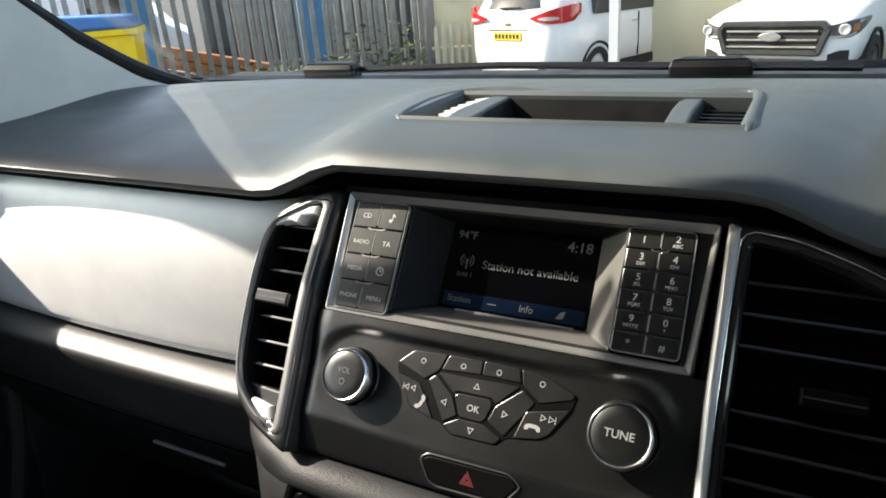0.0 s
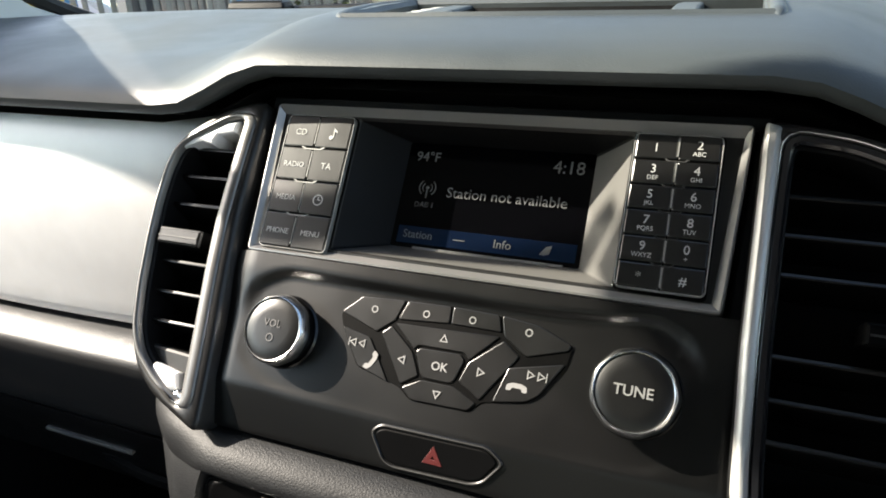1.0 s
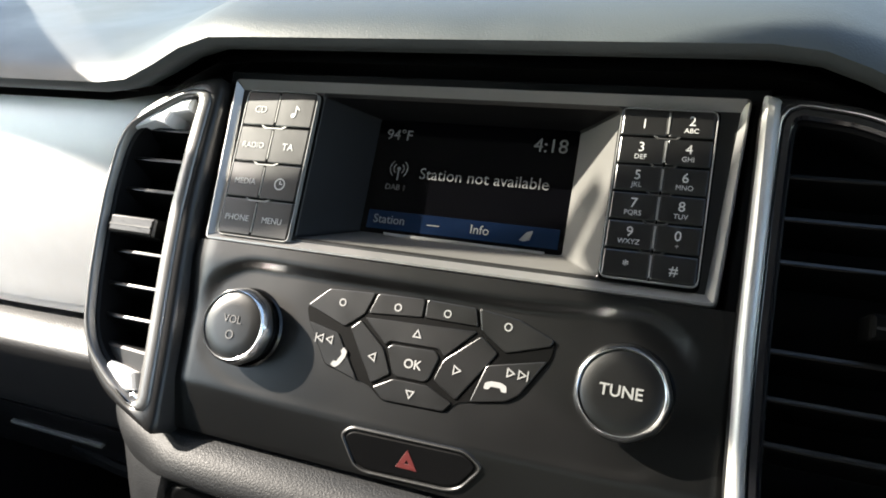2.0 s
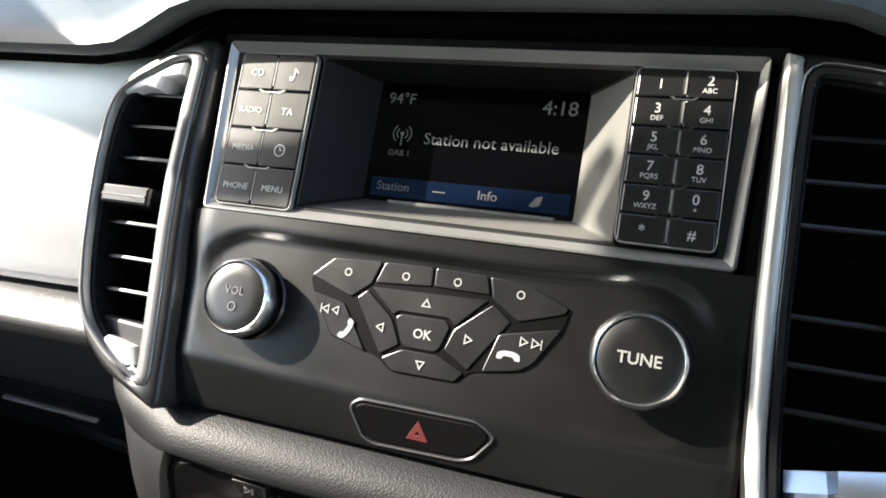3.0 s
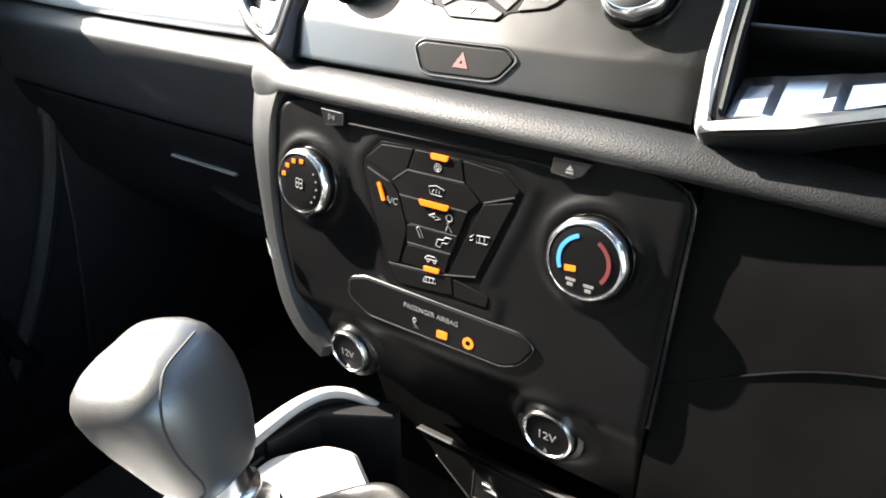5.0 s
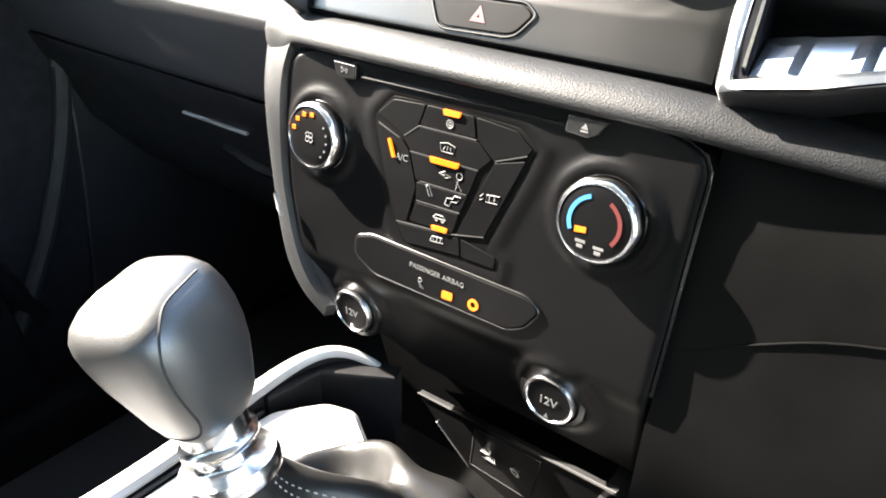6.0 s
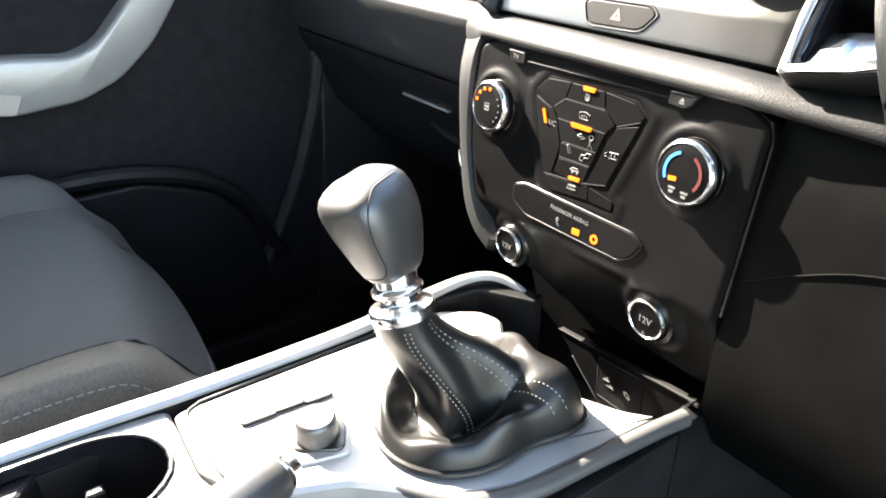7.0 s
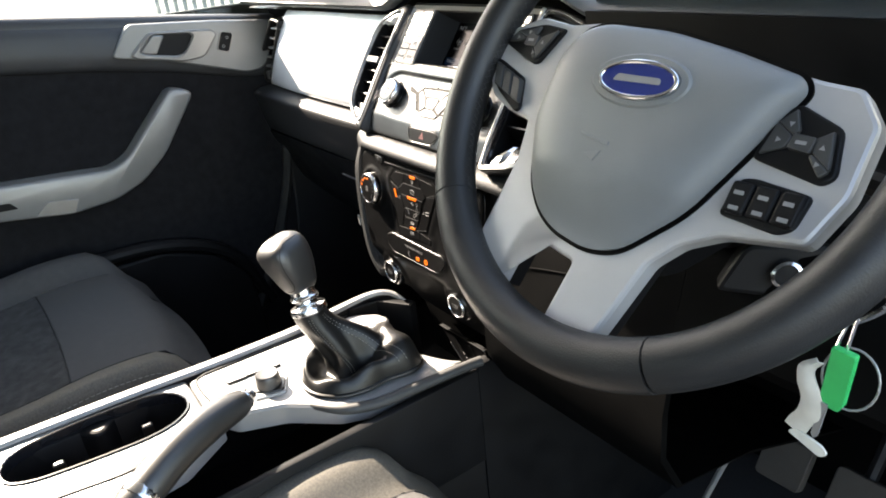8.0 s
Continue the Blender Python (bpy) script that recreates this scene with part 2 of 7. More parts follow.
def hollow(pts):
    """True where the outline has a notch."""
    c = len(pts)
    for i in range(c):
        (ax, ay), (bx, by), (cx, cy) = pts[i - 1], pts[i], pts[(i + 1) % c]
        if (bx - ax) * (cy - by) - (by - ay) * (cx - bx) < -1e-9:
            return True
    return False


def cap(bm, verts, pts, flip=False):
    """Close a ring with faces; a notched outline is cut into ears."""
    if not hollow(pts):
        bm.faces.new(verts[::-1] if flip else verts)
        return
    left = list(range(len(pts)))

    def turn(a, b, c):
        return (pts[b][0] - pts[a][0]) * (pts[c][1] - pts[a][1]) - (pts[b][1] - pts[a][1]) * (pts[c][0] - pts[a][0])

    while len(left) > 2:
        best = None
        for i in range(len(left)):
            a, b, c = left[i - 1], left[i], left[(i + 1) % len(left)]
            if turn(a, b, c) <= 0:
                continue
            if any(turn(a, b, p) >= 0 and turn(b, c, p) >= 0 and turn(c, a, p) >= 0 for p in left if p not in (a, b, c)):
                continue
            best = i
            break
        if best is None:
            best = 0
        a, b, c = left[best - 1], left[best], left[(best + 1) % len(left)]
        tri_v = (verts[a], verts[b], verts[c])
        bm.faces.new(tri_v[::-1] if flip else tri_v)
        left.pop(best)


def prism(bm, pts, z0, z1, M=Matrix(), ch=0.0):
    """A plate with the outline pts from height z0 to z1, with a chamfer."""
    if area(pts) < 0:
        pts = pts[::-1]
    low = ring(bm, pts, z0, M)
    top = ring(bm, pts, z1 - ch, M)
    bridge(bm, low, top)
    if ch:
        mid = ring(bm, inset(pts, ch * 0.35), z1 - ch * 0.3, M)
        bridge(bm, top, mid)
        lid = ring(bm, inset(pts, ch), z1, M)
        bridge(bm, mid, lid)
        top = lid
    cap(bm, top, inset(pts, ch) if ch else pts)
    cap(bm, low, pts, True)


def frame_ring(bm, outer, inner, z0, z1, M=Matrix(), ch=0.001, zi=None):
    """A frame between two outlines of equal count; zi: the depth to which its inner wall goes."""
    zi = z0 if zi is None else zi
    outer = outer[::-1] if area(outer) < 0 else outer
    inner = inner[::-1] if area(inner) < 0 else inner
    o0, o1 = ring(bm, outer, z0, M), ring(bm, outer, z1 - ch, M)
    o2, i2 = ring(bm, inset(outer, ch), z1, M), ring(bm, inset(inner, -ch), z1, M)
    i1, i0 = ring(bm, inner, z1 - ch, M), ring(bm, inner, zi, M)
    for a, b in ((o0, o1), (o1, o2), (o2, i2), (i2, i1), (i1, i0)):
        bridge(bm, a, b)
    if zi == z0:
        bridge(bm, i0, o0)


def lathe(bm, prof, M=Matrix(), seg=40, caps=True):
    rings = [[bm.verts.new(M @ Vector((r * math.cos(6.283185 * i / seg), r * math.sin(6.283185 * i / seg), z))) for i in range(seg)] for r, z in prof]
    for a, b in zip(rings, rings[1:]):
        bridge(bm, a, b)
    if caps:
        bm.faces.new(rings[0][::-1])
        bm.faces.new(rings[-1])


def loft(bm, rings, caps=True, closed=False):
    vs = [[bm.verts.new(p) for p in r] for r in rings]
    for a, b in zip(vs, vs[1:]):
        bridge(bm, a, b)
    if closed:
        bridge(bm, vs[-1], vs[0])
    elif caps:
        bm.faces.new(vs[0][::-1])
        bm.faces.new(vs[-1])


def curve(pts, n=8, closed=False):
    """A smooth line through pts."""
    P = [Vector(p) for p in pts]
    c, out = len(P), []
    for i in range(c if closed else c - 1):
        a = P[i - 1] if closed or i else P[0] * 2 - P[1]
        b, d = P[i], P[(i + 1) % c]
        e = P[(i + 2) % c] if closed or i + 2 < c else d * 2 - b
        for k in range(n):
            t = k / n
            out.append(0.5 * (2 * b + (d - a) * t + (2 * a - 5 * b + 4 * d - e) * t * t + (3 * b - a - 3 * d + e) * t ** 3))
    if not closed:
        out.append(P[-1])
    return out


def tube(bm, pts, r, seg=10, closed=False, flat=1.0, up=(0, 0, 1)):
    """A rod along pts; r may be a list; flat squeezes it across the up direction."""
    P = [Vector(p) for p in pts]
    c, rings = len(P), []
    for i, p in enumerate(P):
        a = P[i - 1] if closed or i else p
        b = P[(i + 1) % c] if closed or i + 1 < c else p
        t = (b - a).normalized()
        s = t.cross(Vector(up))
        s = s.normalized() if s.length > 1e-6 else Vector((1, 0, 0))
        w = s.cross(t)
        q = r[i] if isinstance(r, (list, tuple)) else r
        rings.append([p + s * (q * flat * math.cos(6.283185 * k / seg)) + w * (q * math.sin(6.283185 * k / seg)) for k in range(seg)])
    loft(bm, rings, closed=closed)


def box(bm, x0, x1, y0, y1, z0, z1, ch=0.0, M=Matrix()):
    prism(bm, [(x0, y0), (x1, y0), (x1, y1), (x0, y1)], z0, z1, M, ch)


def slab(bm, rows, drop):
    """A skin through a grid of points, with thickness along drop."""
    d = Vector(drop)
    top = [[bm.verts.new(p) for p in r] for r in rows]
    low = [[bm.verts.new(Vector(p) + d) for p in r] for r in rows]
    nr, nc = len(rows), len(rows[0])
    for i in range(nr - 1):
        for j in range(nc - 1):
            bm.faces.new((top[i][j], top[i][j + 1], top[i + 1][j + 1], top[i + 1][j]))
            bm.faces.new((low[i][j], low[i + 1][j], low[i + 1][j + 1], low[i][j + 1]))
    for j in range(nc - 1):
        bm.faces.new((top[0][j], low[0][j], low[0][j + 1], top[0][j + 1]))
        bm.faces.new((top[-1][j], top[-1][j + 1], low[-1][j + 1], low[-1][j]))
    for i in range(nr - 1):
        bm.faces.new((top[i][0], top[i + 1][0], low[i + 1][0], low[i][0]))
        bm.faces.new((top[i][-1], low[i][-1], low[i + 1][-1], top[i + 1][-1]))


def lettering(body, size, M, material, parent, name="lettering", bold=0.0):
    cu = bpy.data.curves.new(name, "FONT")
    cu.body, cu.size, cu.align_x, cu.align_y = body, size, "CENTER", "CENTER"
    cu.extrude, cu.offset, cu.resolution_u = 0.00012, bold, 3
    tmp = new("tmp", cu)
    me = bpy.data.meshes.new_from_object(tmp)
    bpy.data.objects.remove(tmp)
    bpy.data.curves.remove(cu)
    me.transform(M)
    me.materials.clear()
    me.materials.append(material)
    me.name = name
    ob = new(name, me)
    ob.parent = parent
    if parent.type == "EMPTY":
        ob.matrix_parent_inverse = parent.matrix_basis.inverted()
    return ob


def mm(pts):
    return [(x / 1000, y / 1000) for x, y in pts]


def basis(o, ex, ey):
    ex, ey = Vector(ex).normalized(), Vector(ey).normalized()
    ez = ex.cross(ey)
    return Matrix(((ex.x, ey.x, ez.x, o[0]), (ex.y, ey.y, ez.y, o[1]), (ex.z, ey.z, ez.z, o[2]), (0, 0, 0, 1)))


def at(M, x, y, z=0.0, turn=0.0):
    return M @ Matrix.Translation((x, y, z)) @ Matrix.Rotation(radians(turn), 4, "Z")


# the planes of the upper radio panel, the lower climate panel and the wheel: x right, y up the slope, z towards the cabin
A_UP, A_LOW, A_WHEEL = radians(36.6), radians(7.1), radians(33.5)
MU = basis((0, 0.392, 1.203), (1, 0, 0), (0, math.sin(A_UP), math.cos(A_UP)))
ML = basis((0, 0.365, 1.020), (1, 0, 0), (0, math.sin(A_LOW), math.cos(A_LOW)))
MW = basis((0.391, 0.326, 1.324), (1, 0, 0), (0, math.sin(A_WHEEL), math.cos(A_WHEEL)))


# ---- setting: ground, cabin shell ----
def ground_sheet(bm):
    xs = [-400, -60, -25, -12, -6, 0, 6, 12, 25, 60, 400]
    ys = [-400, -60, -10, 2, 5, 9, 14, 25, 60, 400]
    height = {2: 0.0, 5: -0.13, 9: -0.31}
    slab(bm, [[(x, y, height.get(y, 0.0 if y < 2 else -0.32)) for x in xs] for y in ys], (0, 0, -0.3))


bm = bmesh.new()
ground_sheet(bm)
tagged(link("ground", bm, ASPHALT), "grey asphalt yard sloping gently away", "ground", kind="structure")


def struct(name, material, label, category, build, *a, smooth=35, **k):
    bm = bmesh.new()
    build(bm, *a, **k)
    return tagged(link(name, bm, material, smooth), label, category, kind="structure")


MX = basis((0, 0, 0), (0, 1, 0), (0, 0, 1))   # outlines drawn in y and z, thickness along x


def roof_skin(bm):
    """The headliner; its front edge bows forward over the windscreen."""
    xs = (-0.66, -0.6, -0.5, -0.4, -0.2, 0, 0.2, 0.4, 0.5, 0.6, 0.66)
    rows = []
    for k in range(8):
        t = k / 7
        row = []
        for x in xs:
            y = -1.5 + t * (1.92 - 0.06 * (abs(x) / 0.62) ** 2.5)
            row.append((x, y, 1.87 - 0.04 * (abs(x) / 0.66) ** 3 - 0.03 * t ** 6))
        rows.append(row)
    slab(bm, rows, (0, 0, 0.04))


struct("ceiling", HEADLINER, "light grey headliner under the cab roof", "ceiling", roof_skin)
struct("floor", CARPET, "black carpeted cab floor", "floor", box, -0.76, 0.76, -1.5, 1.0, 0.48, 0.52)
struct("bulkhead", DEEP, "black bulkhead under the dashboard", "wall", box, -0.76, 0.76, 0.93, 0.97, 0.5, 1.36)


for i, sx in ((1, -1), (2, 1)):
    struct("door_sill_%d" % i, BLACK, "black plastic door sill tread", "trim", box, min(sx * 0.76, sx * 0.655), max(sx * 0.76, sx * 0.655), -0.55, 0.64, 0.521, 0.60, 0.01)


def rear_wall(bm):
    frame_ring(bm, [(-0.76, 0.5), (0.76, 0.5), (0.66, 1.86), (-0.66, 1.86)], [(-0.6, 1.25), (0.6, 1.25), (0.54, 1.68), (-0.54, 1.68)], -0.04, 0.0, basis((0, -1.5, 0), (1, 0, 0), (0, 0, 1)), 0.003)


struct("wall_rear", BLACK, "dark rear cab wall with a window opening", "wall", rear_wall)


def side_wall(bm, sx):
    for o in ([(-1.5, 0.5), (-0.55, 0.5), (-0.55, 1.37), (-1.5, 1.37)], [(-0.55, 1.37), (-0.44, 1.37), (-0.44, 1.78), (-0.55, 1.78)],
              [(-1.5, 1.37), (-1.38, 1.37), (-1.38, 1.78), (-1.5, 1.78)], [(0.62, 0.5), (0.95, 0.5), (0.95, 1.36), (0.62, 1.36)]):
        prism(bm, o, 0.72 if sx > 0 else -0.77, 0.77 if sx > 0 else -0.72, MX)
    prism(bm, [(-1.5, 1.75), (0.06, 1.75), (0.06, 1.83), (-1.5, 1.84)], 0.655 if sx > 0 else -0.72, 0.72 if sx > 0 else -0.655, MX)


struct("wall_left", BLACK, "dark cab side with pillars and window openings", "wall", side_wall, -1)
struct("wall_right", BLACK, "dark cab side with an open door aperture", "wall", side_wall, 1)


def pillar(bm, sx):
    lo, hi = (0.655, 0.72) if sx > 0 else (-0.72, -0.655)
    # Above its foot the outline is unseen, shaped to let sun reach the trim.
    prism(bm, rounded([(0.852, 1.358), (0.772, 1.388), (0.690, 1.444), (0.628, 1.503), (0.592, 1.535), (0.53, 1.580), (0.466, 1.628), (0.412, 1.664), (0.404, 1.654), (0.410, 1.640), (0.424, 1.600), (0.4365, 1.550), (0.449, 1.500), (0.468, 1.420), (0.490, 1.385), (0.568, 1.345)], 0.004), lo, hi, MX, 0.006)
    # Unseen upper strip, kept thin and upright so its shadow misses the radio's dish.
    prism(bm, [(0.440, 1.648), (0.365, 1.706), (0.365, 1.84), (0.353, 1.84), (0.351, 1.700), (0.405, 1.640)], 0.670 if sx > 0 else -0.700, 0.700 if sx > 0 else -0.670, MX, 0.002)


for i, sx in ((1, -1), (2, 1)):
    struct("pillar_%d" % i, HEADLINER, "light grey windscreen pillar trim", "pillar", pillar, sx)


def pillar_rubber(bm, sx):
    tube(bm, curve([(sx * 0.662, 0.895, 1.352), (sx * 0.664, 0.856, 1.364), (sx * 0.664, 0.780, 1.397), (sx * 0.664, 0.700, 1.446), (sx * 0.664, 0.640, 1.491), (sx * 0.664, 0.550, 1.558), (sx * 0.668, 0.45, 1.632), (sx * 0.668, 0.372, 1.690), (sx * 0.668, 0.360, 1.72)], 6), 0.010, 8)


for i, sx in ((1, -1), (2, 1)):
    struct("pillar_seal_%d" % i, RUBBER, "black rubber seal along the windscreen pillar", "trim", pillar_rubber, sx)


def windscreen_pane(bm):
    rows = []
    for k in range(7):
        t = k / 6
        row = []
        for x in (-0.72, -0.5, -0.25, 0, 0.25, 0.5, 0.72):
            y0, y1 = 0.985 - 0.10 * (abs(x) / 0.72) ** 2, 0.43 - 0.22 * (abs(x) / 0.72) ** 3
            row.append((x * (0.93 - 0.02 * t), y0 + (y1 - y0) * t, 1.365 + 0.445 * t + 0.012 * math.sin(3.14 * t)))
        rows.append(row)
    slab(bm, rows, (0, 0.003, 0.004))


ob = struct("windscreen", SCREENGLASS, "clear sloping windscreen", "windscreen", windscreen_pane)


def window_pane(bm):
    prism(bm, [(-0.44, 1.385), (0.0, 1.375), (0.55, 1.305), (0.46, 1.48), (0.06, 1.71), (-0.44, 1.75)], -0.742, -0.738, MX)


def rear_side_pane(bm, sx):
    prism(bm, [(-1.385, 1.365), (-0.545, 1.365), (-0.545, 1.76), (-1.385, 1.76)], 0.738 * sx - 0.002, 0.738 * sx + 0.002, MX)


def rear_pane(bm):
    prism(bm, [(-0.605, 1.245), (0.605, 1.245), (0.545, 1.685), (-0.545, 1.685)], 0.018, 0.022, basis((0, -1.5, 0), (1, 0, 0), (0, 0, 1)))


# Unseen tinted panes, added to dim the light from behind.
struct("window_1", PRIVACY, "unseen dark tinted rear side window, added to cut light", "window", rear_side_pane, -1)
struct("window_2", PRIVACY, "unseen dark tinted rear side window, added to cut light", "window", rear_side_pane, 1)
struct("window_3", PRIVACY, "unseen dark tinted rear cab window, added to cut light", "window", rear_pane)

# ---- dashboard ----
def smooth(a, b, x):
    t = max(0.0, min(1.0, (x - a) / (b - a)))
    return t * t * (3 - 2 * t)


def brow(x, back=0.0):
    """Height of the pad's front edge: raised over the centre; the hump widens a little towards the windscreen."""
    return 1.349 + 0.025 * smooth(0.205 + 0.16 * back, 0.125 + 0.05 * back, abs(x))


dashboard = thing("dashboard", (0, 0.6, 1.0), "dark grey grained dashboard with a silver trim panel", "dashboard")


def dash_pad(bm):
    xs = [-0.74, -0.66, -0.55, -0.45, -0.36, -0.29, -0.24, -0.21, -0.19, -0.17, -0.15, -0.13, -0.105, -0.06, 0.0, 0.06, 0.122, 0.14, 0.155, 0.17, 0.19, 0.21, 0.25, 0.3, 0.4, 0.5, 0.6, 0.7, 0.74]
    # rows: distance back from the brow, and height over it
    prof = [(0.016, -0.008), (0.005, -0.0065), (0.0, -0.003), (-0.001, 0.0005), (0.003, 0.005), (0.010, 0.009), (0.022, 0.0125), (0.063, 0.0187), (0.08, 0.020), (0.12, 0.021), (0.170, 0.0205), (0.22, 0.017), (0.28, 0.011), (0.34, 0.004), (0.39, -0.006), (0.42, -0.02)]
    rows = []
    for d, h in prof:
        row = []
        for x in xs:
            e = brow(x, d)
            far = smooth(0.10, 0.36, d)
            z = e * (1 - far) + 1.374 * far + h
            y = 0.485 + d - (0.09 * smooth(0.45, 0.74, abs(x)) * smooth(0.1, 0.4, d))
            xx = x
            if x == -0.105 and 0.04 < d < 0.18:
                xx = -0.113
            row.append(Vector((xx, y, z)))
        rows.append(row)
    V = [[bm.verts.new(p) for p in r] for r in rows]
    for i in range(len(V) - 1):
        for j in range(len(xs) - 1):
            if 7 <= i < 10 and -0.106 < xs[j] and xs[j + 1] < 0.123:
                continue
            bm.faces.new((V[i][j], V[i][j + 1], V[i + 1][j + 1], V[i + 1][j]))
    inner = [j for j, x in enumerate(xs) if -0.106 < x < 0.123]
    loop = [rows[7][j] for j in inner] + [rows[i][inner[-1]] for i in (8, 9, 10)] + [rows[10][j] for j in inner[::-1]][1:] + [rows[i][inner[0]] for i in (9, 8)]
    up = [bm.verts.new(p) for p in loop]
    low = [bm.verts.new(p + Vector((0, 0, -0.006))) for p in loop]
    bridge(bm, up, low)
    bmesh.ops.remove_doubles(bm, verts=bm.verts, dist=0.0003)


put(dashboard, "pad", DASH, dash_pad, label="soft grained pad, greyed by the sky", smooth=50)


def tray_well(bm):
    rim = [(-0.113, 0.550), (0.121, 0.550), (0.121, 0.655), (-0.113, 0.655)]
    frame_ring(bm, inset(rim, -0.003), inset(rim, 0.003), 1.370, 1.3948, Matrix(), 0.003, 1.35)


put(dashboard, "tray_rim", DASH, tray_well)


def tray_bowl(bm):
    o = [(-0.064, 0.553), (0.073, 0.553), (0.069, 0.650), (-0.066, 0.650)]
    up, low = ring(bm, o, 1.389, Matrix()), ring(bm, inset(o, 0.014), 1.345, Matrix())
    bridge(bm, up, low)
    bm.faces.new(low)


put(dashboard, "tray", BLACK, tray_bowl, label="open dark storage tray in the dash top")
put(dashboard, "tray_floor", DEEP, box, -0.108, 0.123, 0.545, 0.66, 1.335, 1.342)
put(dashboard, "tray_divider", DASH, prism, [(0.074, 0.551), (0.089, 0.551), (0.0865, 0.575), (0.0848, 0.60), (0.0842, 0.625), (0.085, 0.652), (0.071, 0.652), (0.0685, 0.640), (0.0690, 0.61), (0.0710, 0.58)], 1.36, 1.391, Matrix(), 0.002)
put(dashboard, "tray_divider", DASH, prism, [(-0.080, 0.551), (-0.063, 0.551), (-0.0635, 0.58), (-0.066, 0.61), (-0.067, 0.652), (-0.083, 0.652), (-0.0865, 0.63), (-0.0870, 0.60), (-0.0850, 0.575)], 1.36, 1.391, Matrix(), 0.002)
# Pale colour on these teeth stands for the sun they catch.
for k in range(8):
    y0, x0 = 0.5545 + 0.0118 * k, -0.0815 - 0.0060 * math.sin(0.42 * k)
    put(dashboard, "grille_tooth", HEADLINER, prism, [(x0, y0), (x0, y0 + 0.0112), (x0 - 0.011, y0 + 0.001)], 1.372, 1.3905, Matrix(), 0.0005, label="sawtooth of the side grille, pale for the sun on it")
for k in range(8):
    y0 = 0.556 + 0.012 * k
    put(dashboard, "grille_tooth", BLACK, box, 0.087, 0.118, y0, y0 + 0.004, 1.362, 1.384)


def tray_lip(bm, path):
    P = curve(path, 6)
    n = len(P) - 1
    tube(bm, P, [0.0010 + 0.0032 * smooth(0.0, 0.14, min(i, n - i) / n) for i in range(n + 1)], 10)


put(dashboard, "tray_lip", DASH, tray_lip, [(0.1235, 0.542, 1.3905), (0.1235, 0.560, 1.3925), (0.1230, 0.600, 1.3935), (0.1225, 0.640, 1.3935), (0.119, 0.660, 1.3925), (0.108, 0.668, 1.392), (0.05, 0.669, 1.392)], smooth=60)
put(dashboard, "tray_lip", DASH, tray_lip, [(-0.108, 0.543, 1.3900), (-0.1165, 0.556, 1.3915), (-0.121, 0.580, 1.3920), (-0.123, 0.615, 1.3920), (-0.119, 0.645, 1.3915), (-0.107, 0.662, 1.3915), (-0.080, 0.668, 1.392), (-0.02, 0.669, 1.392)], smooth=60)


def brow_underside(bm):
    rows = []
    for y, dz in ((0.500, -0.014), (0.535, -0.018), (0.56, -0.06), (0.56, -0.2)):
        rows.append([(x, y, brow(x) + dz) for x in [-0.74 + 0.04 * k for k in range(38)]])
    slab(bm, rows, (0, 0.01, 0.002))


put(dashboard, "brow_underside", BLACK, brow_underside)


def strip_sheet(bm, prof, x0, x1, n=14, bow=0.0, t=0.008):
    """A moulding: one profile of (y, z) drawn along x."""
    rows = []
    for y, z in prof:
        rows.append([(x0 + (x1 - x0) * k / n, y + bow * (2 * k / n - 1) ** 2, z) for k in range(n + 1)])
    slab(bm, rows, (0, t, 0))


PANEL_PROF = [(0.506, 1.336), (0.500, 1.331), (0.494, 1.32), (0.488, 1.30), (0.484, 1.275), (0.482, 1.25), (0.4815, 1.225), (0.4815, 1.208), (0.4815, 1.196), (0.4825, 1.1885), (0.487, 1.1855), (0.496, 1.185)]


def trim_sheet(bm):
    """The silver panel; its outer end leans out along the side vent."""
    rows = []
    for y, z in PANEL_PROF:
        x0 = -0.578 - 0.72 * (1.336 - z)
        rows.append([(x0 + (-0.165 - x0) * k / 16, y + 0.012 * (2 * k / 16 - 1) ** 2, z) for k in range(17)])
    slab(bm, rows, (0, 0.008, 0))


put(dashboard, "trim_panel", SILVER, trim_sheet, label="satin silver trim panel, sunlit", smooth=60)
put(dashboard, "lower_pad", SKIN, strip_sheet, [(0.506, 1.1825), (0.482, 1.1822), (0.4745, 1.1812), (0.4665, 1.1778), (0.4615, 1.1748), (0.4592, 1.1718), (0.4590, 1.1685), (0.4605, 1.1610), (0.4630, 1.1510), (0.4655, 1.1410), (0.4680, 1.1300), (0.4705, 1.1190), (0.4730, 1.1080), (0.4755, 1.0990), (0.4785, 1.0940), (0.4850, 1.0925)], -0.72, -0.13, 16, 0.004, label="soft grained roll under the silver panel", smooth=60)
put(dashboard, "glovebox", GLOVE, strip_sheet, [(0.4855, 1.0912), (0.4795, 1.0905), (0.4810, 1.0850), (0.488, 1.068), (0.500, 1.048), (0.513, 1.02), (0.532, 0.975), (0.60, 0.90), (0.72, 0.84), (0.92, 0.80)], -0.72, -0.13, 12, 0.0, label="black glovebox lid under a fine seam", smooth=60)
put(dashboard, "glovebox_handle", LINE, box, -0.431, -0.328, 0.4970, 0.510, 1.0448, 1.0476, 0.0008)
put(dashboard, "glovebox_latch", BLACK, tube, curve([(-0.39, 0.518, 1.012), (-0.34, 0.515, 1.004), (-0.294, 0.516, 1.002)], 5), 0.006, 8)


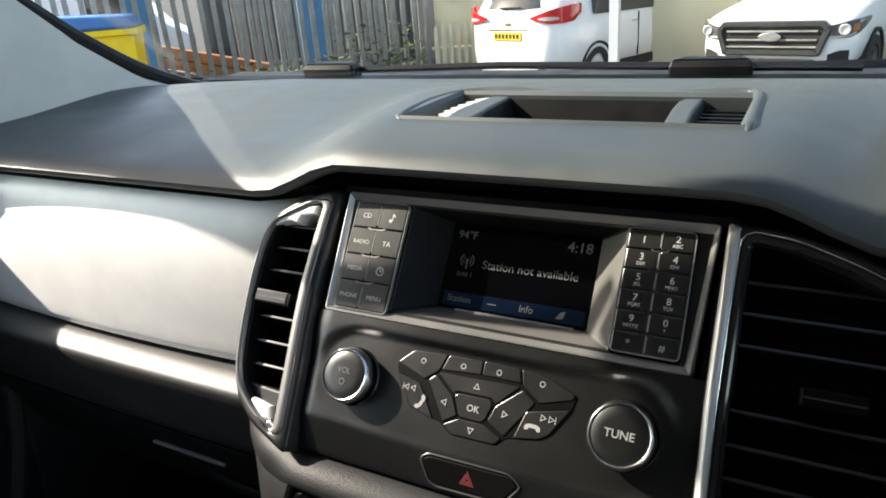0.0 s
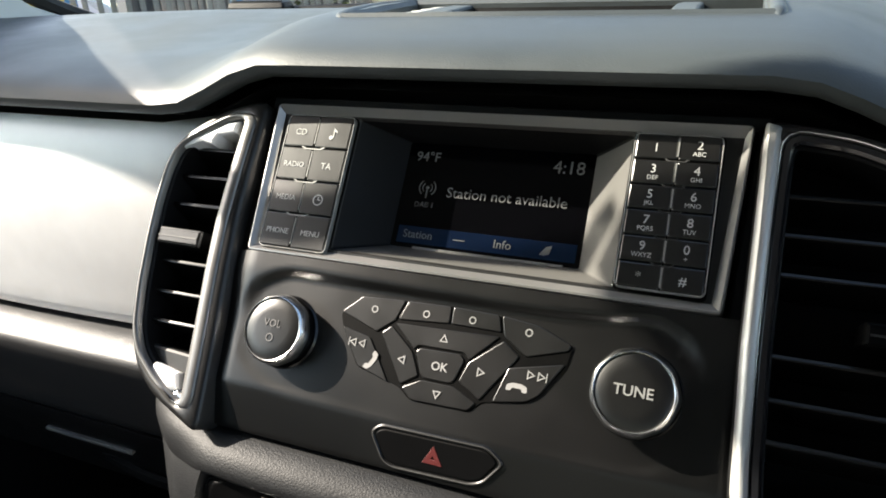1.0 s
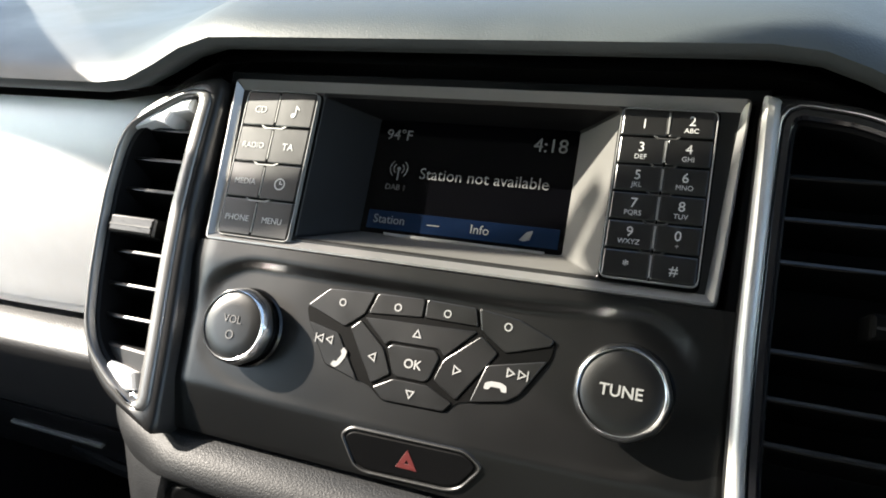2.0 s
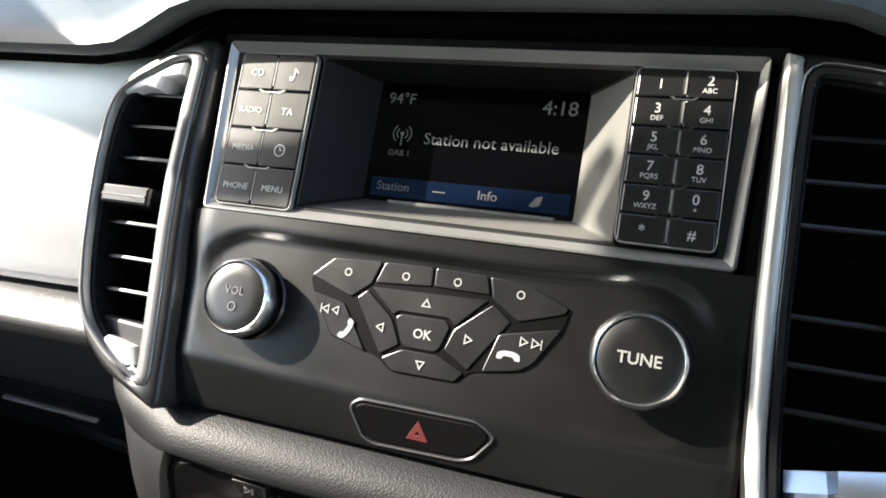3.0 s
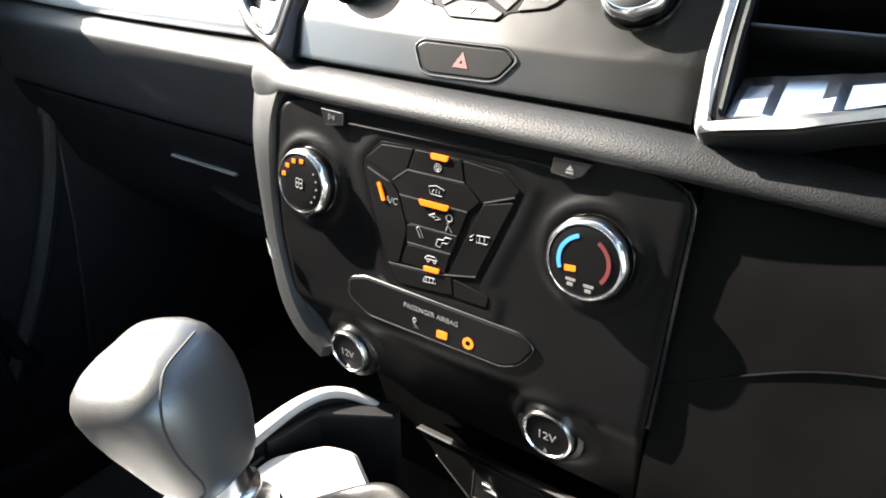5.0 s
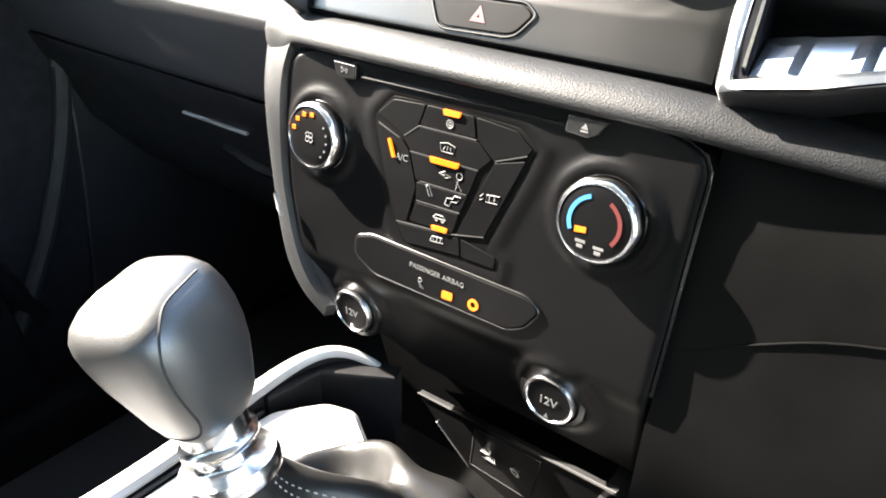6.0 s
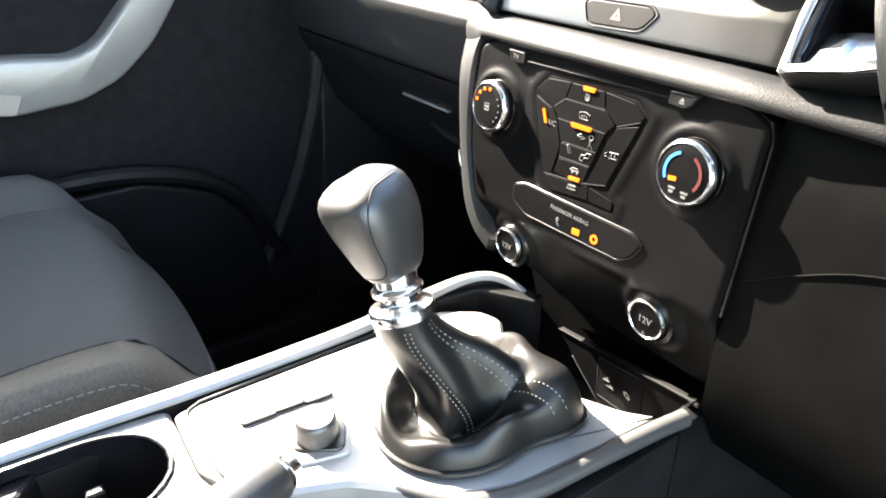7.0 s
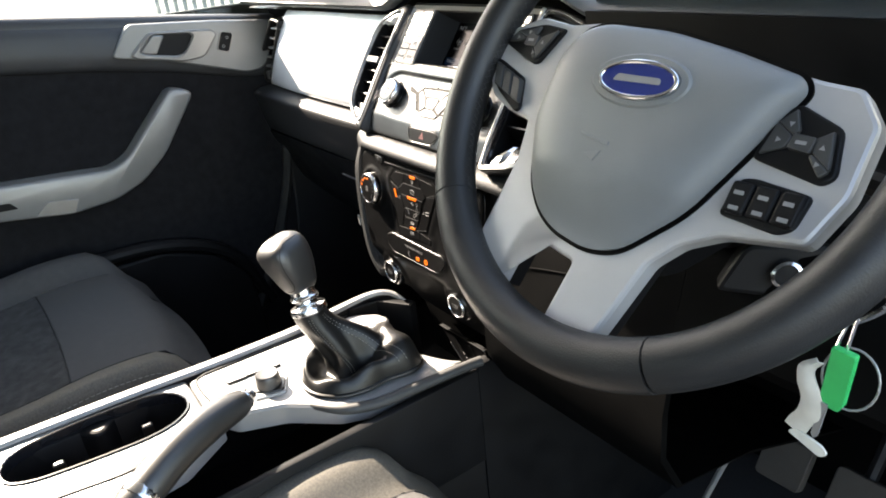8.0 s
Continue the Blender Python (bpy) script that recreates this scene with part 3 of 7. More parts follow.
# outer passenger vent
def outer_vent(bm):
    o = rounded([(-0.622, 1.320), (-0.580, 1.316), (-0.684, 1.190), (-0.708, 1.190), (-0.702, 1.25)], 0.010)
    frame_ring(bm, o, inset(o, 0.006), -0.03, 0.006, basis((0, 0.497, 0), (1, 0, 0), (0, 0, 1)), 0.002)


put(dashboard, "side_vent", GUNMETAL, outer_vent, label="slim curved side vent by the door")
put(dashboard, "side_vent_well", DEEP, prism, [(-0.622, 1.318), (-0.584, 1.313), (-0.685, 1.193), (-0.706, 1.193), (-0.700, 1.25)], -0.016, -0.012, basis((0, 0.497, 0), (1, 0, 0), (0, 0, 1)))
for k in range(5):
    z = 1.222 + 0.019 * k
    x1 = -0.664 + 0.83 * (z - 1.214)
    put(dashboard, "side_vent_slat", BEZEL, box, x1 - 0.036, x1 + 0.001, 0.494, 0.508, z, z + 0.0035, 0.001)
put(dashboard, "side_vent_wheel", BEZEL, box, -0.690, -0.676, 0.490, 0.505, 1.199, 1.214, 0.002)

# middle vents: one each side of the radio panel
VO_L = mm([(-133, 183), (-150, 179.5), (-170, 171), (-187, 159), (-193, 143), (-194, 118), (-192.5, 94), (-189.5, 66), (-185, 43), (-178, 26.5), (-161, 12), (-124.5, -3), (-127.5, 40), (-132, 84), (-134, 112), (-134, 143)])
VI_L = mm([(-145, 171), (-156, 169), (-176, 158), (-186, 150), (-189.3, 138), (-190, 116), (-188.5, 94), (-185.5, 68), (-181, 46), (-174, 33), (-160, 22), (-139, 10), (-141.5, 40), (-145.5, 84), (-147, 110), (-146.5, 140)])
VO_R = mm([(-122, 184), (-150, 181), (-186, 172), (-214, 158), (-221, 140), (-222, 118), (-221.5, 94), (-221, 66), (-219, 43), (-213, 20), (-167, 2), (-129, -6), (-124, 30), (-122, 84), (-122, 112), (-122, 143)])
VI_R = mm([(-133, 175), (-156, 172), (-184, 162), (-205, 152), (-211, 138), (-212, 116), (-211.5, 94), (-211, 68), (-209, 48), (-205, 22), (-166, 8.5), (-137, 2), (-134, 40), (-132.5, 84), (-132.5, 110), (-132.5, 140)])


def chrome_steps(bm, M):
    """The polished foot of the driver's side vent: a run of tilted facets."""
    us = (-139.5, -143, -153, -157, -172, -177, -181, -196, -203)
    front = (-0.5, 0.5, 1.5, -1.5, -0.5, 1.0, -1.5, 0.0, 0.0)
    rows = [[M @ Vector((u / 1000, v0 / 1000 + (-u - 139) * 0.000195, (h + f * k) / 1000)) for u, f in zip(us, front)] for v0, h, k in ((3.0, 2.5, 0.3), (6.0, 3.6, 0.9), (14.0, 1.0, 1.5), (22.0, -3.0, 1.0), (29.0, -8.0, 0.3))]
    slab(bm, rows, M.to_3x3() @ Vector((0, 0, -0.004)))


def mid_vent(sx):
    flip = Matrix.Diagonal((sx, 1, 1, 1))
    M = MU @ flip
    VO, VI = (VO_L, VI_L) if sx > 0 else (VO_R, VI_R)
    wide = 0.0 if sx > 0 else 0.020
    inner = -0.1485 if sx > 0 else -0.1345
    v = thing("air_vent", MU @ Vector((-0.165 * sx, 0.09, 0)), "tall air vent in a bright metallic frame beside the radio", "air vent", "dash vents")
    out, hole = rounded(VO, 0.008, 4), rounded(VI, 0.006, 4)
    put(v, "pod", POD, frame_ring, out, inset(hole, -0.0010), -0.030, 0.0070, M, 0.0026, -0.022, label="dark satin pod", smooth=50)
    put(v, "pod_back", BLACK, prism, inset(out, 0.002), -0.075, -0.0225, M)
    if sx > 0:
        broad = [(x + 0.0045 * smooth(-0.1530, -0.1465, x), y) for x, y in inset(hole, -0.0034)]
        put(v, "frame", VENTFRAME, frame_ring, broad, hole, -0.004, 0.0082, M, 0.0012, -0.006, label="bright satin frame", smooth=50)
    else:
        put(v, "frame", GLOSS, frame_ring, inset(hole, -0.0035), inset(hole, 0.0012), -0.006, 0.0074, M, 0.0012, -0.012, label="gloss black inner frame")
        put(v, "bright_edge", CHROME, frame_ring, inset(hole, -0.0042), inset(hole, -0.0034), -0.004, 0.0082, M, 0.0003)
        put(v, "frame_sheen", POD, frame_ring, inset(out, 0.0040), inset(hole, -0.0046), -0.004, 0.0079, M, 0.0010)
    put(v, "liner", BLACK, frame_ring, inset(hole, -0.0006), inset(hole, 0.0022), -0.0205, 0.0035, M, 0.001)
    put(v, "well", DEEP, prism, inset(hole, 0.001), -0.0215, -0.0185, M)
    for k, vv in enumerate((150, 133, 116, 82, 64.5, 48)):
        x0 = -0.1878 - wide + 0.00004 * abs(vv - 110)
        if vv < 60:
            x0 = -0.182 - wide
        if vv > 145:
            x0 = -0.183 - wide
        N = M @ Matrix.Translation((0, vv / 1000, -0.009)) @ Matrix.Rotation(radians(-22), 4, "X")
        put(v, "slat", PANEL, prism, [(x0, -0.0012), (inner, -0.0012), (inner, 0.0012), (x0, 0.0012)], -0.011, 0.008, N, 0.0006)
    t = put(v, "slider", PANEL if sx > 0 else DEEP, prism, rounded(mm([(-185 - wide * 500, 93), (-155 - wide * 500, 93), (-155 - wide * 500, 103), (-185 - wide * 500, 103)]), 0.0015), -0.012, 0.0065, M, 0.0018)
    put(t, "slider_line", EDGE, prism, mm([(-184 - wide * 500, 97.3), (-157 - wide * 500, 97.3), (-157 - wide * 500, 98.2), (-184 - wide * 500, 98.2)]), 0.005, 0.0068, M)
    if sx > 0:
        put(v, "lower_plate", GUNMETAL, prism, mm([(-182, 38), (-142, 36), (-138, 9), (-160, 18), (-178, 29)]), -0.02, -0.001, M, 0.002)
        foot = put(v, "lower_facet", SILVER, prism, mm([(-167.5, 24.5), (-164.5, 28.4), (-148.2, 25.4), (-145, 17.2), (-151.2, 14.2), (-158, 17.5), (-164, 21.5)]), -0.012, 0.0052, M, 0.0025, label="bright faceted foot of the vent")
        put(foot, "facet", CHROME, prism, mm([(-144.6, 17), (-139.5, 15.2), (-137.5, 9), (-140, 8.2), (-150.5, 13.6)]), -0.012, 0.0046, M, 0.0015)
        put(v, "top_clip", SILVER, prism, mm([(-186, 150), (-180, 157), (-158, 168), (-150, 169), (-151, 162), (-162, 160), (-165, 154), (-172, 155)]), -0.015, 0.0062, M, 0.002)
    else:
        put(v, "side_bar", BAR, prism, rounded(mm([(-122.6, 182.5), (-129.5, 180.5), (-129.2, 112), (-129.3, 84), (-130.5, 40), (-135.0, -0.5), (-165.5, 6.0), (-207, 20.0), (-209, 18.0), (-166, 3.6), (-130.0, -4.0), (-124.8, 30), (-122.8, 84), (-122.6, 112)]), 0.002, 3), -0.004, 0.0094, M, 0.0030, label="satin silver inner side bar", smooth=50)
        put(v, "foot_tray", CHROME, chrome_steps, M, label="polished faceted foot", smooth=8)
    return v


mid_vent(1)
mid_vent(-1)

# ---- radio and display panel ----
radio = thing("radio_panel", MU @ Vector((0, 0, 0)), "charcoal radio panel with small display, keypads and two knobs", "car radio")


DISH = mm([(-98, 88), (-62, 87.5), (42, 87), (70, 89), (90, 92), (104, 85), (112, 62), (107, 38), (92, 28), (60, 26.5), (0, 25.5), (-48, 26.5), (-93, 29), (-113, 40), (-121, 57), (-116, 78)])


def from_edge(pts, x, y):
    """Distance of (x, y) from the closed outline pts; negative inside."""
    best, odd = 1e9, False
    for i in range(len(pts)):
        (ax, ay), (bx, by) = pts[i - 1], pts[i]
        dx, dy = bx - ax, by - ay
        t = max(0.0, min(1.0, ((x - ax) * dx + (y - ay) * dy) / (dx * dx + dy * dy)))
        best = min(best, math.hypot(x - ax - t * dx, y - ay - t * dy))
        if (ay > y) != (by > y) and x < ax + (y - ay) / dy * dx:
            odd = not odd
    return -best if odd else best


def face_height(u, v):
    """The radio's face: a shallow dish for knobs and keys under a ledge, and a lip that falls back below it."""
    round_dish = rounded(DISH, 0.016, 4) if not FACE else FACE[0]
    if not FACE:
        FACE.append(round_dish)
    lip = 0.0012 - 0.27 * max(0.0, 0.027 - v) if v < 0.06 else 0.0012 + 0.0022 * smooth(0.06, 0.09, v)
    floor = 0.0006 - 0.0004 * smooth(0.03, 0.088, v)
    h = floor + (lip - floor) * smooth(-0.0022, 0.0026, from_edge(round_dish, u, v))
    return h - 0.003 * smooth(0.118, 0.132, abs(u))


FACE = []


def face_plate(bm):
    us = [-0.131 + 0.0037 * k for k in range(70)]
    vs = [0.0030, 0.0032, 0.0034, 0.0036] + [0.0045 + 0.00192 * k for k in range(49)]
    rows = []
    for v in vs:
        rows.append([MU @ Vector((u, v, face_height(u, v) - (0.020 if v < 0.0031 else 0.006 if v < 0.0033 else 0.0012 if v < 0.0035 else 0.0002 if v < 0.004 else 0.0))) for u in us])
    slab(bm, rows, MU.to_3x3() @ Vector((0, 0, -0.02)))


put(radio, "face_plate", PANEL, face_plate, smooth=50)
put(radio, "surround", BLACK, prism, mm([(-134, 100), (128, 100), (126, 190), (-137, 190)]), -0.045, -0.031, MU)
put(radio, "surround", BLACK, frame_ring, mm([(-134, 90), (128, 90), (126, 189), (-137, 189)]), mm([(-127, 97), (117, 97), (120, 182), (-128, 182)]), -0.05, -0.003, MU, 0.001)


def bezel_shape(bm, piece):
    o = rounded(mm([(-125, 96.5), (115, 97), (119, 182), (-128, 182)]), 0.003, 3)
    hole = rounded(mm([(-76, 104), (68, 104), (68, 176), (-76, 176)]), 0.0015, 3)
    deep = rounded(mm([(-56, 115), (48, 115), (48, 175), (-56, 175)]), 0.0015, 3)
    # Left and top walls are split off in black to hold their shade.
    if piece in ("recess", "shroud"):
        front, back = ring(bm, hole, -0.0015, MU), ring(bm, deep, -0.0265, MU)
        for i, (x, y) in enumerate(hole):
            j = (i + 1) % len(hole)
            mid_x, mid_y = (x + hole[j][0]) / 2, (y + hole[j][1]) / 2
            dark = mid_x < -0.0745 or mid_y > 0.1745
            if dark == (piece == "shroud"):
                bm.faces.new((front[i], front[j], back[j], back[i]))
    elif piece == "bevel":
        loops = []
        for d, h in ((0.0, 0.0012), (0.0007, 0.0036), (0.0016, 0.0038), (0.0052, 0.0002)):
            slim, wide = inset(o, d * 0.42), inset(o, d)
            loops.append(ring(bm, [(a[0] + (b[0] - a[0]) * smooth(0.181, 0.176, b[1]), a[1] + (b[1] - a[1]) * smooth(0.181, 0.176, b[1])) for a, b in zip(slim, wide)], h, MU))
        for p, q in zip(loops, loops[1:]):
            bridge(bm, p, q)
    else:
        loops = [ring(bm, o, -0.012, MU), ring(bm, o, 0.0012, MU)]
        bridge(bm, *loops)
        inner = [ring(bm, inset(o, 0.0018), -0.0002, MU), ring(bm, inset(hole, -0.0012), 0.0005, MU), ring(bm, hole, -0.0015, MU)]
        for p, q in zip(inner, inner[1:]):
            bridge(bm, p, q)


bez = put(radio, "display_bezel", GUNMETAL, bezel_shape, "plate", label="gunmetal bezel with bright bevelled edge", smooth=30)
put(bez, "recess", RECESS, bezel_shape, "recess", label="satin silver sill and right side of the display recess, lightened for sunlight", smooth=30)
put(bez, "shroud", BLACK, bezel_shape, "shroud", label="left and top walls of the display recess, blackened for shade", smooth=30)
put(bez, "bevel", BEZEL, bezel_shape, "bevel", label="bright inward bevel", smooth=50)
put(bez, "screen_sill", BEZEL, prism, mm([(-42, 113.2), (40, 113.2), (40, 115.6), (-42, 115.6)]), -0.0262, -0.0246, MU, 0.0004)
screen = put(radio, "display", SCREEN, prism, mm([(-57, 114), (49, 114), (49, 176), (-57, 176)]), -0.030, -0.0268, MU, label="small dark display showing white text")
put(screen, "menu_bar", SCRBAR, prism, mm([(-53, 117.5), (45.5, 117.5), (45.5, 127), (-53, 127)]), -0.0268, -0.0266, MU)
for s, x, v, size, m in (("94°F", -44, 167, 0.0078, SCRTXT), ("4:18", 35, 166.5, 0.0098, SCRTXT), ("Station not available", 4, 147.5, 0.0082, SCRTXT), ("DAB 1", -41, 139.5, 0.0042, SCRDIM),
                        ("Station", -41, 122.5, 0.0062, SCRTXT), ("Info", 7, 122.3, 0.0064, SCRTXT), ("—", -17, 122.3, 0.0064, SCRTXT)):
    lettering(s, size, at(MU, x / 1000, v / 1000, -0.0264), m, screen, "display_text")


def mast_icon(bm):
    M = at(MU, -0.041, 0.1495, -0.0266)
    for r in (0.0028, 0.0048):
        for s in (-1, 1):
            pts = [M @ Vector((s * r * math.cos(a), r * math.sin(a), 0)) for a in [-0.9 + 0.3 * k for k in range(7)]]
            tube(bm, pts, 0.0003, 5)
    tube(bm, [M @ Vector((0, 0, 0)), M @ Vector((0, -0.006, 0))], 0.0004, 5)
    lathe(bm, [(0.001, -0.0002), (0.001, 0.0002)], M, 10)


put(screen, "mast_icon", SCRTXT, mast_icon)
put(screen, "mute_icon", SCRTXT, prism, mm([(27, 120), (30, 124), (33, 125), (32, 120.5), (29, 119.5)]), -0.0266, -0.0263, MU)

ROWS_L = (175.5, 157, 138, 119.5, 100.5)
COLS_L = (-118, -98.5, -77.5)
NAMES_L = (("CD", "♪"), ("RADIO", "TA"), ("MEDIA", ""), ("PHONE", "MENU"))
put(radio, "keypad_base", DEEP, prism, rounded(mm([(-119.5, 99), (-76.5, 101), (-76.3, 176.5), (-119.5, 177)]), 0.003), -0.004, 0.0008, MU)
for r in range(4):
    for c in range(2):
        x0, x1, v1, v0 = COLS_L[c] + 0.3, COLS_L[c + 1] - 0.3, ROWS_L[r] - 0.3, ROWS_L[r + 1] + 0.3
        key = put(radio, "key", KEY, prism, rounded(mm([(x0, v0), (x1, v0), (x1, v1), (x0, v1)]), 0.0006, 2), 0.0, 0.0038, MU, 0.0007)
        s = NAMES_L[r][c]
        cx, cv = (x0 + x1) / 2000, (v0 + v1) / 2000 - 0.0008
        if s == "♪":
            def note(bm, cx=cx, cv=cv):
                lathe(bm, [(0.0012, 0.0038), (0.0012, 0.0041)], at(MU, cx - 0.001, cv - 0.0022), 12)
                prism(bm, [(cx, cv - 0.002), (cx + 0.0006, cv - 0.002), (cx + 0.0006, cv + 0.0015), (cx + 0.0022, cv + 0.0005), (cx + 0.0022, cv + 0.0014), (cx, cv + 0.0032)], 0.0038, 0.0041, MU)
            put(key, "symbol", KEYPRINT, note)
        elif s:
            lettering(s, 0.0050 if len(s) < 3 else 0.0042, at(MU, cx, cv, 0.00395), KEYPRINT, key)
        else:
            def clock(bm, cx=cx, cv=cv):
                lathe(bm, [(0.0030, 0.0038), (0.0030, 0.0041), (0.0024, 0.0041), (0.0024, 0.0038)], at(MU, cx, cv), 24, False)
                box(bm, cx - 0.0002, cx + 0.0003, cv, cv + 0.0018, 0.0038, 0.0041, 0, MU)
                box(bm, cx, cx + 0.0015, cv - 0.0002, cv + 0.0003, 0.0038, 0.0041, 0, MU)
            put(key, "symbol", KEYPRINT, clock)
    if r < 3:
        v = ROWS_L[r + 1]
        put(radio, "key_bridge", LINE, prism, mm([(-106, v + 0.2), (-103.5, v - 1.3), (-93.5, v - 1.3), (-91, v + 0.2), (-92.2, v + 0.4), (-94.2, v - 0.6), (-102.8, v - 0.6), (-104.8, v + 0.4)]), 0.003, 0.0041, MU)

    put(radio, "key_divider", LINE, prism, mm([(-98.75, ROWS_L[r + 1] + 2.2), (-98.25, ROWS_L[r + 1] + 2.2), (-98.25, ROWS_L[r] - 2.2), (-98.75, ROWS_L[r] - 2.2)]), 0.002, 0.0040, MU)
put(radio, "key_outline", LINE, frame_ring, rounded(mm([(-118.5, 100), (-76.9, 100), (-76.9, 176), (-118.5, 176)]), 0.0035, 4), rounded(mm([(-118.0, 100.5), (-77.4, 100.5), (-77.4, 175.5), (-118.0, 175.5)]), 0.003, 4), 0.0, 0.0036, MU, 0.0001, label="thin bright line round the keys")

ROWS_R = (175.5, 163.5, 151.5, 139.8, 127.8, 115.8, 104.2)
COLS_R = (69.7, 88.7, 106.7)
NAMES_R = (("1", "2"), ("3", "4"), ("5", "6"), ("7", "8"), ("9", "0"), ("*", "#"))
SUB_R = (("", "ABC"), ("DEF", "GHI"), ("JKL", "MNO"), ("PQRS", "TUV"), ("WXYZ", "+"), ("", ""))
put(radio, "keypad_base", DEEP, prism, rounded(mm([(68.7, 102.5), (107.8, 102.0), (108, 177), (68.7, 176.5)]), 0.003), -0.004, 0.0008, MU)
for r in range(6):
    for c in range(2):
        x0, x1, v1, v0 = COLS_R[c] + 0.35, COLS_R[c + 1] - 0.35, ROWS_R[r] - 0.3, ROWS_R[r + 1] + 0.3
        key = put(radio, "key", KEY, prism, rounded(mm([(x0, v0), (x1, v0), (x1, v1), (x0, v1)]), 0.0006, 2), 0.0, 0.0038, MU, 0.0007)
        cx, cv = (x0 + x1) / 2000, (v0 + v1) / 2000
        sub = SUB_R[r][c]
        lettering(NAMES_R[r][c], 0.0057, at(MU, cx, cv + (0.0012 if sub else -0.0008), 0.00395), KEYPRINT, key)
        if sub:
            lettering(sub, 0.0029, at(MU, cx, cv - 0.0028, 0.00395), KEYPRINT, key)
    put(radio, "key_divider", LINE, prism, mm([(88.35, ROWS_R[r + 1] + 1.5), (89.05, ROWS_R[r + 1] + 1.5), (89.05, ROWS_R[r] - 1.5), (88.35, ROWS_R[r] - 1.5)]), 0.002, 0.0042, MU)
    if r < 5:
        v = ROWS_R[r + 1]
        put(radio, "key_bridge", EDGE, prism, mm([(83.2, v + 0.3), (84.9, v - 1.0), (92.3, v - 1.0), (94.0, v + 0.3), (93.0, v + 0.5), (91.7, v - 0.4), (85.5, v - 0.4), (84.2, v + 0.5)]), 0.003, 0.0041, MU)
put(radio, "key_outline", LINE, frame_ring, rounded(mm([(69.2, 103.7), (107.3, 103.7), (107.3, 176), (69.2, 176)]), 0.0035, 4), rounded(mm([(69.7, 104.2), (106.8, 104.2), (106.8, 175.5), (69.7, 175.5)]), 0.003, 4), 0.0, 0.0036, MU, 0.0001, label="thin bright line round the keys")

BUTTONS = (
    ("source_button", [(-60.5, 72.8), (-50.3, 82.2), (-26.7, 83.3), (-30.2, 72.9), (-39.2, 65.6)], (-42.3, 76.5), "ring"),
    ("source_button", [(-25.7, 83.3), (-2.8, 84.0), (-2.6, 75.4), (-29.2, 73.3)], (-14.9, 78.2), "ring"),
    ("source_button", [(-2.2, 84.0), (21.0, 83.6), (23.4, 75.4), (-2.0, 75.4)], (8.5, 78.9), "ring"),
    ("source_button", [(21.9, 83.6), (40.5, 81.4), (56, 75.3), (54.5, 72.0), (36, 66.3), (24.4, 74)], (35.9, 77.5), "ring"),
    ("skip_button", [(-58.2, 66), (-41.6, 63), (-27.6, 43), (-45.8, 47.8)], (-47.3, 59), "back"),
    ("arrow_button", [(-30.6, 71.8), (23.4, 73.7), (10, 60), (7, 63.2), (-15.8, 62.9), (-17.8, 60.5)], (-3.6, 67.8), "up"),
    ("arrow_button", [(-36.6, 66), (-31.6, 70.4), (-18.3, 60), (-12.8, 49), (-21.5, 43.2)], (-22.5, 55), "left"),
    ("centre_button", [(-16.9, 60.4), (-14.5, 62.2), (5.8, 62.7), (8.4, 60), (5.2, 50), (3, 48.2), (-10.6, 48.2), (-12.4, 49.6)], (-3.4, 55.3), "OK"),
    ("arrow_button", [(25.1, 72.4), (33.6, 66.2), (18.2, 43.2), (6.7, 50.1), (9.9, 59.5)], (16.5, 56), "right"),
    ("arrow_button", [(-20.8, 42.4), (-11.4, 47.6), (5.2, 47.6), (17.4, 42.4), (13.8, 37.8), (-14.8, 37.2)], (-2.2, 42.6), "down"),
    ("skip_button", [(29, 60.6), (54.5, 66.6), (44.8, 50.6), (39.5, 46.9), (24, 43.9)], (42, 59), "next"),
)
put(radio, "button_bed", DEEP, prism, rounded(inset(mm([(-62, 72.5), (-51, 83.4), (0, 85), (41, 82.4), (57.5, 75.6), (56, 66), (45.5, 49.5), (40, 45.6), (20, 42), (15, 36.4), (-15.5, 36), (-23, 41.5), (-46.5, 46.6), (-59.6, 66)]), 0.0011), 0.002, 3), -0.004, 0.0010, MU, 0.0002)


def tri(cx, cv, s, a):
    return [(cx + s * math.cos(a + k * 2.0944), cv + s * math.sin(a + k * 2.0944)) for k in range(3)]


def outline_tri(bm, cx, cv, s, a, h):
    frame_ring(bm, tri(cx, cv, s, a), tri(cx, cv, s * 0.55, a), h, h + 0.0004, MU, 0.00005)


